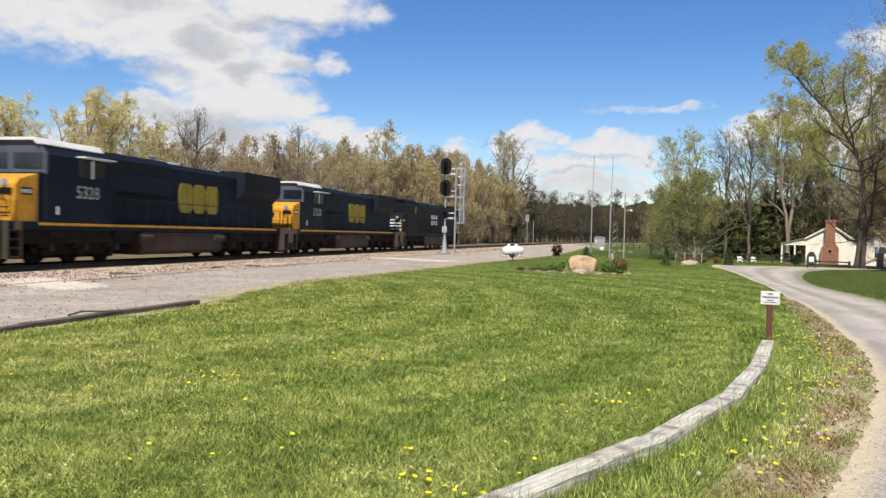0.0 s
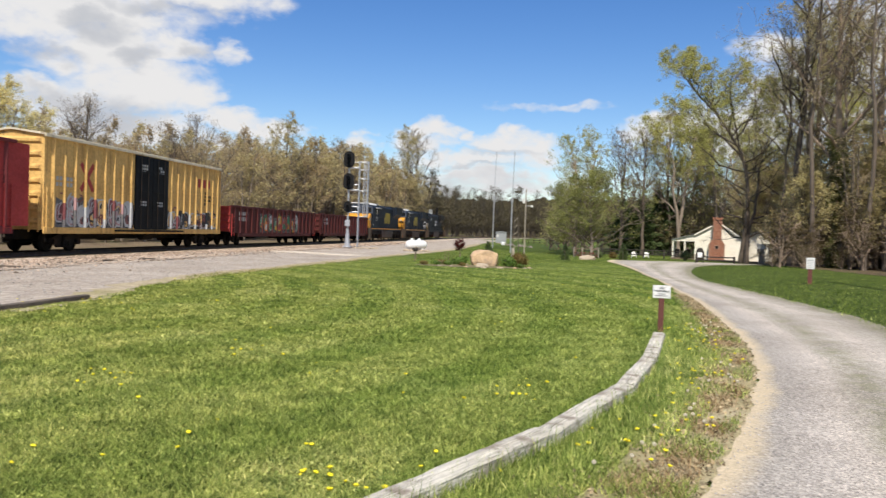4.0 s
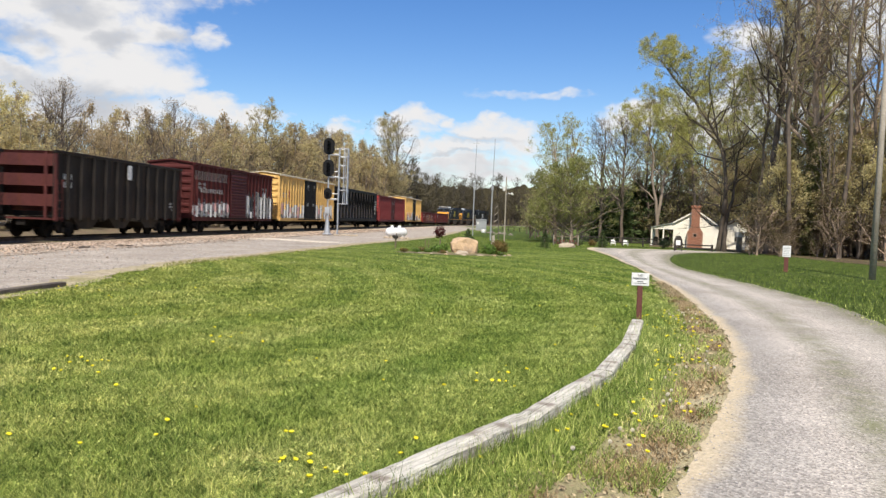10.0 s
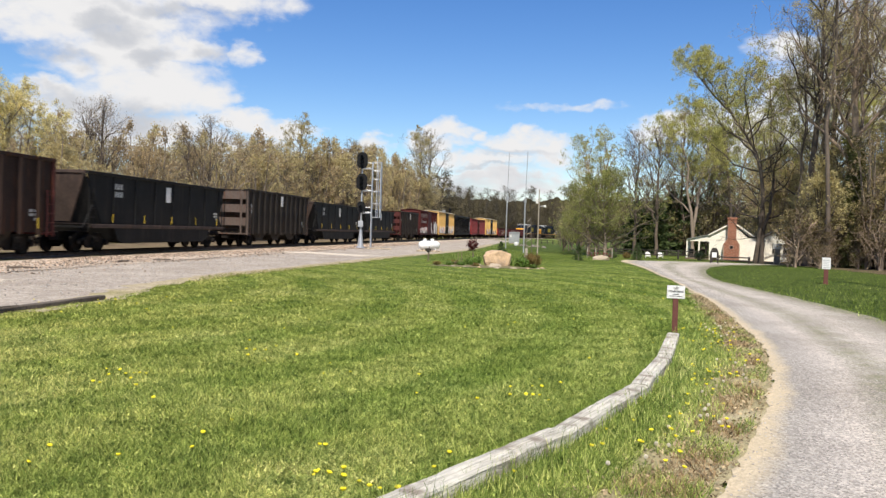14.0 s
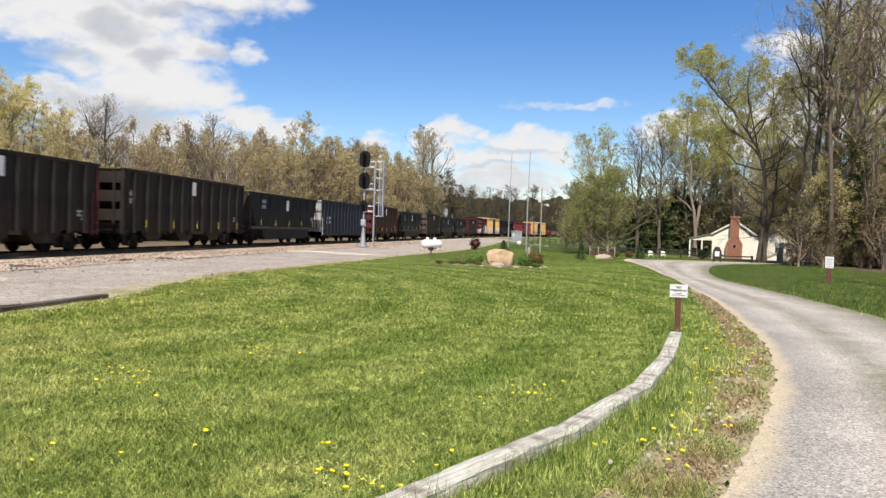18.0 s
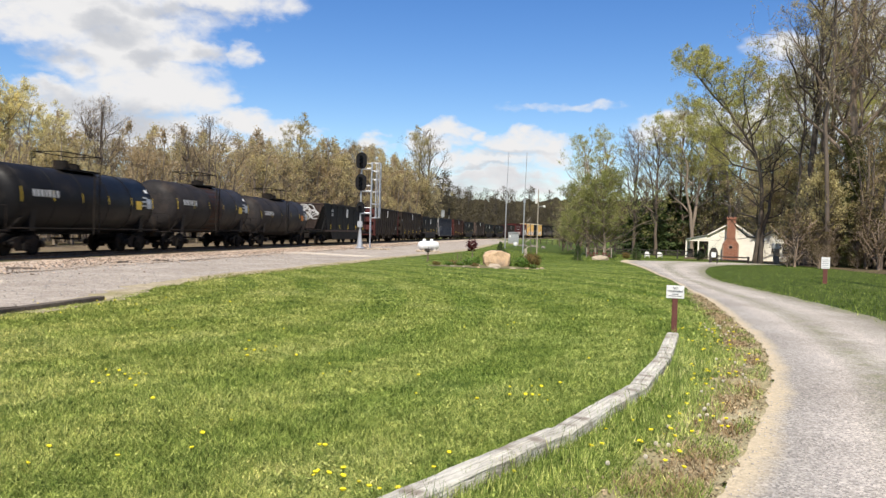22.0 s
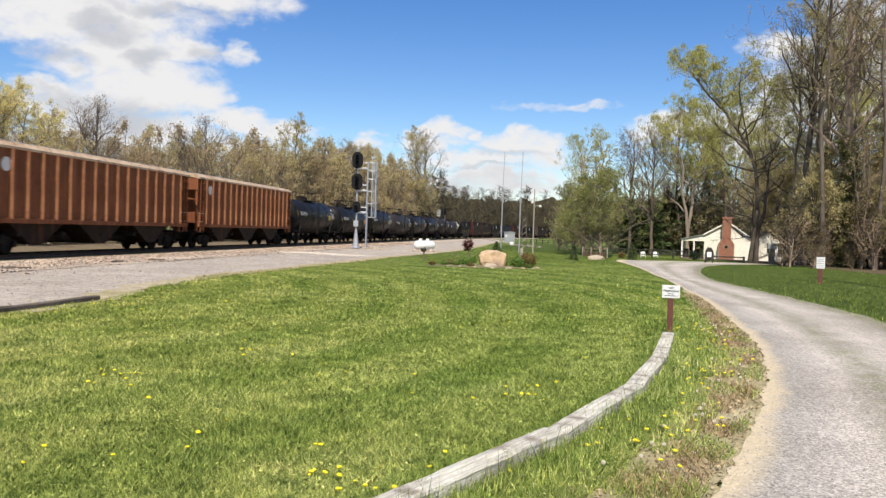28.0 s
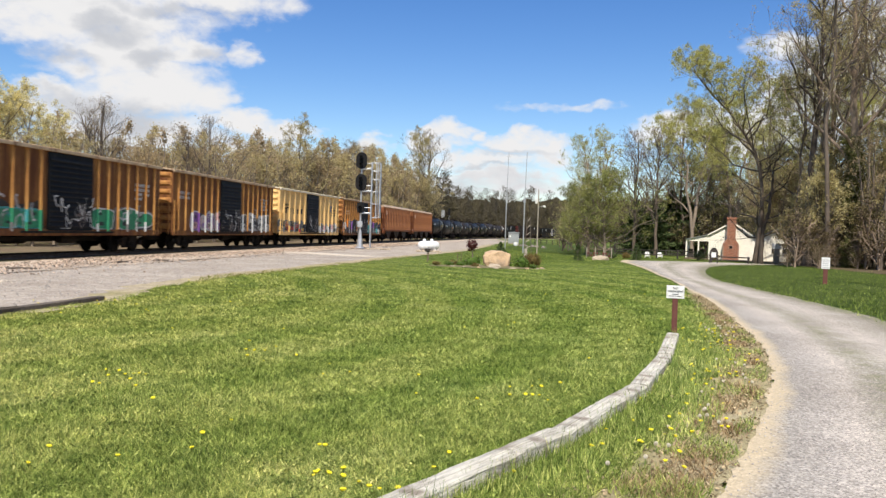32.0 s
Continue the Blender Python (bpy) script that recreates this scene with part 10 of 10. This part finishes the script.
    # stones of the ballast shoulder, the yard and the drive
    def stones(n, pos, size, material, name, label, seed):
        rng = np.random.default_rng(seed)
        x, y = pos(rng, n)
        base = np.array([[1, 0, 0], [-1, 0, 0], [0, 1, 0], [0, -1, 0], [0, 0, 0.8], [0, 0, -0.5]], float)
        tri = np.array([[0, 2, 4], [2, 1, 4], [1, 3, 4], [3, 0, 4], [2, 0, 5], [1, 2, 5], [3, 1, 5], [0, 3, 5]])
        s = size * rng.uniform(0.5, 1.4, n)
        jit = rng.uniform(0.6, 1.3, (n, 6, 3))
        g = rng.uniform(0, 6.28, n)
        p = base[None] * jit * s[:, None, None]
        px = p[..., 0] * np.cos(g)[:, None] - p[..., 1] * np.sin(g)[:, None]
        py = p[..., 0] * np.sin(g)[:, None] + p[..., 1] * np.cos(g)[:, None]
        zz = ground_z(x, y) + np.where(np.abs(track_gap(x, y)) < 6, 0.05, 0.02)
        v = np.stack([px + x[:, None], py + y[:, None], p[..., 2] + zz[:, None] + s[:, None] * 0.2], -1).reshape(-1, 3)
        f = (tri[None] + 6 * np.arange(n)[:, None, None]).reshape(-1, 3)
        tagged(new(name, raw_mesh(name, v, f, material)), label, "stones", kind="stuff")

    def by_track(rng, n):
        s, o = rng.uniform(-62, 40, n), np.abs(rng.normal(0, 2.0, n)) + 2.0
        return on_track(s, o)[:2]

    def pale_heap(rng, n):
        a, b = rng.uniform(0, 1, n), rng.uniform(0, 1, n)
        return -12.3 + 3.4 * a + rng.normal(0, 0.25, n), 22.7 + 1.7 * b - 3.7 * a + rng.normal(0, 0.25, n)

    def pale_heap2(rng, n):
        a = rng.uniform(-1, 1, n)
        return -1.9 + 2.3 * a + rng.normal(0, 0.4, n), 48.2 - 2.6 * a + rng.normal(0, 0.4, n)

    def in_yard(rng, n):
        y = rng.uniform(12, 50, n)
        k = rng.uniform(0.05, 0.95, n)
        s = np.interp(y, _ty, SS)
        return x_of(LAWN_EDGE, y) * k + on_track(s, 3)[0] * (1 - k), y

    def in_drive(rng, n):
        y = 2.5 * (30 / 2.5) ** rng.uniform(0, 1, n)
        k = rng.uniform(0.0, 1.0, n)
        return x_of(DRIVE_L, y) * k + x_of(DRIVE_R, y) * (1 - k), y

    stones(20000, by_track, 0.036, M_STONETAN, "ballast_stones", "tan crushed stones beside the rails", 1)
    stones(13000, pale_heap, 0.02, M_STONEPALE, "pale_stones", "spread of fresh pale stone beside the track", 2)
    stones(5000, pale_heap2, 0.026, M_STONEPALE, "pale_stones", "spread of fresh pale stone near the signal", 5)
    stones(7000, in_yard, 0.02, M_STONEGREY, "yard_stones", "loose grey stones on the gravel yard", 3)
    stones(11000, in_drive, 0.0075, M_STONEGREY, "drive_stones", "loose grey stones on the driveway", 4)


M_BLADE = ground_material("grass_blades", "turf", True)
M_BLADESOFT = ground_material("even_grass_blades", "turf", True, None, True)
M_BLADELIGHT = ground_material("pale_long_blades", "turf", True, (1.2, 1.16, 1.25))
# darkened copy of the lawn blades, standing in for shade
M_BLADEDIM = ground_material("dimmed_blades", "turf", True, (0.46, 0.50, 0.43))
M_BLADEDRY = mat("dry_grass", (0.36, 0.30, 0.12), (0.22, 0.24, 0.07), 0.9, 0, 0.8, spec=0.15, island=0.3)
M_DRYWEED = mat("dried_weed", (0.38, 0.28, 0.15), (0.25, 0.165, 0.085), 0.9, 0, 2.0, spec=0.1, island=0.55)
M_CLOCK = mat("white_seed_fluff", (0.86, 0.80, 0.66), (0.74, 0.68, 0.55), 0.9, 0, 20, fine=0, trans=0.25)
M_DEADLEAF = mat("dead_leaf", (0.44, 0.35, 0.21), (0.27, 0.20, 0.11), 0.85, 0, 2, spec=0.2, island=0.6)
M_STONETAN = mat("tan_stone", (0.44, 0.335, 0.25), (0.33, 0.25, 0.185), 0.9, 0, 3, spec=0.2, island=0.85)
M_STONEPALE = mat("pale_fresh_stone", (0.64, 0.56, 0.46), (0.52, 0.455, 0.37), 0.9, 0, 3, spec=0.2, island=0.2)
M_STONEGREY = mat("grey_stone", (0.48, 0.44, 0.39), (0.39, 0.355, 0.315), 0.9, 0, 3, spec=0.2, island=0.3)
M_DANDELION = mat("dandelion_yellow", (0.88, 0.77, 0.02), (0.82, 0.66, 0.015), 0.7, 0, 20, fine=0)
M_STALK = mat("pale_stalk", (0.2, 0.28, 0.07), None, 0.7)


def build_dandelions():
    t = thing("dandelion", "yellow dandelion in the grass", "flower", "dandelions")
    b = Bag()
    n = 14
    for ring, (r, z) in enumerate(((0.002, 0.012), (0.012, 0.014), (0.021, 0.006), (0.012, -0.006))):
        for k in range(n):
            g = 2 * math.pi * k / n
            rr = r * (1.12 if k % 2 else 0.9)
            b.v.append((rr * math.cos(g), rr * math.sin(g), z + (0.002 if k % 2 else 0)))
    for i in range(3):
        for k in range(n):
            j = (k + 1) % n
            b.f.append((i * n + k, i * n + j, i * n + n + j, i * n + n + k))
    b.f.append(tuple(range(n)))
    part("flower_head", b, M_DANDELION, t, at=pose(0, 0, 0.085))
    part("stalk", Bag().tube([(0, 0, -0.02), (0.004, 0, 0.04), (0, 0, 0.082)], 0.0025, 5), M_STALK, t)
    rng = np.random.default_rng(12)
    spots = []
    for cx, cy, k, sp in CLUMPS:
        for _ in range(k):
            x, y = cx + rng.normal(0, sp), cy + rng.normal(0, sp)
            if x < x_of(DRIVE_L, y) - 0.1:
                spots.append((x, y))
    while len(spots) < 200:
        y = 5 + 20 * rng.uniform(0, 1) ** 1.3
        x = rng.uniform(-0.6, 0.55) * y
        if on_lawn(np.array([x]), np.array([y]))[0]:
            spots.append((x, y))
    first = True
    for x, y in spots:
        z = float(ground_z(x, y)) - 0.02 * rng.uniform(0, 1)
        m = pose(x, y, z, rng.uniform(-12, 12) - 8, rng.uniform(-12, 12), rng.uniform(0, 360))
        s = rng.uniform(0.5, 0.95)
        if first:
            t.matrix_basis, first = m, False
            continue
        c = copy_thing(t, m)
        c.scale = (s, s, s)


def build_clocks():
    """Dandelions gone to seed: a ball of fine white spokes on a stalk."""
    t = thing("dandelion_clock", "white dandelion seed head beside the drive", "flower", "dandelion clocks")
    b = Bag()
    for k in range(46):
        z = 1 - 2 * (k + 0.5) / 46
        g = k * 2.39996
        d = Vector((math.sqrt(1 - z * z) * math.cos(g), math.sqrt(1 - z * z) * math.sin(g), z))
        a = d.cross(Vector((0.3, 0.5, 0.8))).normalized() * 0.0034
        c = d.cross(a.normalized()) * 0.0034
        p = d * 0.015
        b.add([p + a, p + c, p - a, p - c, d * 0.004], [(0, 1, 2, 3), (0, 4, 2), (1, 4, 3)])
    part("seed_head", b, M_CLOCK, t, at=pose(0, 0, 0.12))
    part("stalk", Bag().tube([(0, 0, -0.02), (0.006, 0, 0.06), (0, 0, 0.118)], 0.0025, 5), M_STALK, t)
    rng = np.random.default_rng(77)
    for k in range(32):
        y = rng.uniform(5.0, 14.5)
        x = float(x_of(DRIVE_L, y)) - abs(rng.normal(0.55, 0.22))
        m = on_ground(x, y, rng.uniform(0, 360), rng.uniform(0, 0.05))
        if k == 0:
            t.matrix_basis = m
        else:
            copy_thing(t, m)


CLUMPS = [(2.5, 5.9, 6, 0.25), (3.3, 7.4, 8, 0.3), (4.1, 8.9, 8, 0.3), (4.9, 10.4, 8, 0.35), (5.6, 12.2, 8, 0.4), (2.0, 5.6, 6, 0.25), (2.9, 6.7, 8, 0.25), (3.7, 8.2, 8, 0.25), (4.6, 9.7, 8, 0.3), (5.3, 11.4, 8, 0.3), (6.0, 13.2, 8, 0.4), (-2.3, 8.3, 9, 0.16), (-0.2, 5.0, 5, 0.12), (0.12, 4.78, 5, 0.1), (1.0, 5.05, 2, 0.04), (1.7, 7.6, 9, 0.25), (-1.3, 10.2, 6, 0.3), (4.2, 9.3, 6, 0.2), (-5.2, 15.2, 8, 0.7), (-1.9, 5.6, 3, 0.2), (5.2, 10.2, 8, 0.6), (6.2, 13.6, 9, 0.8), (-0.4, 5.6, 2, 0.1)]
build_grass()
build_dandelions()
build_clocks()


motions()
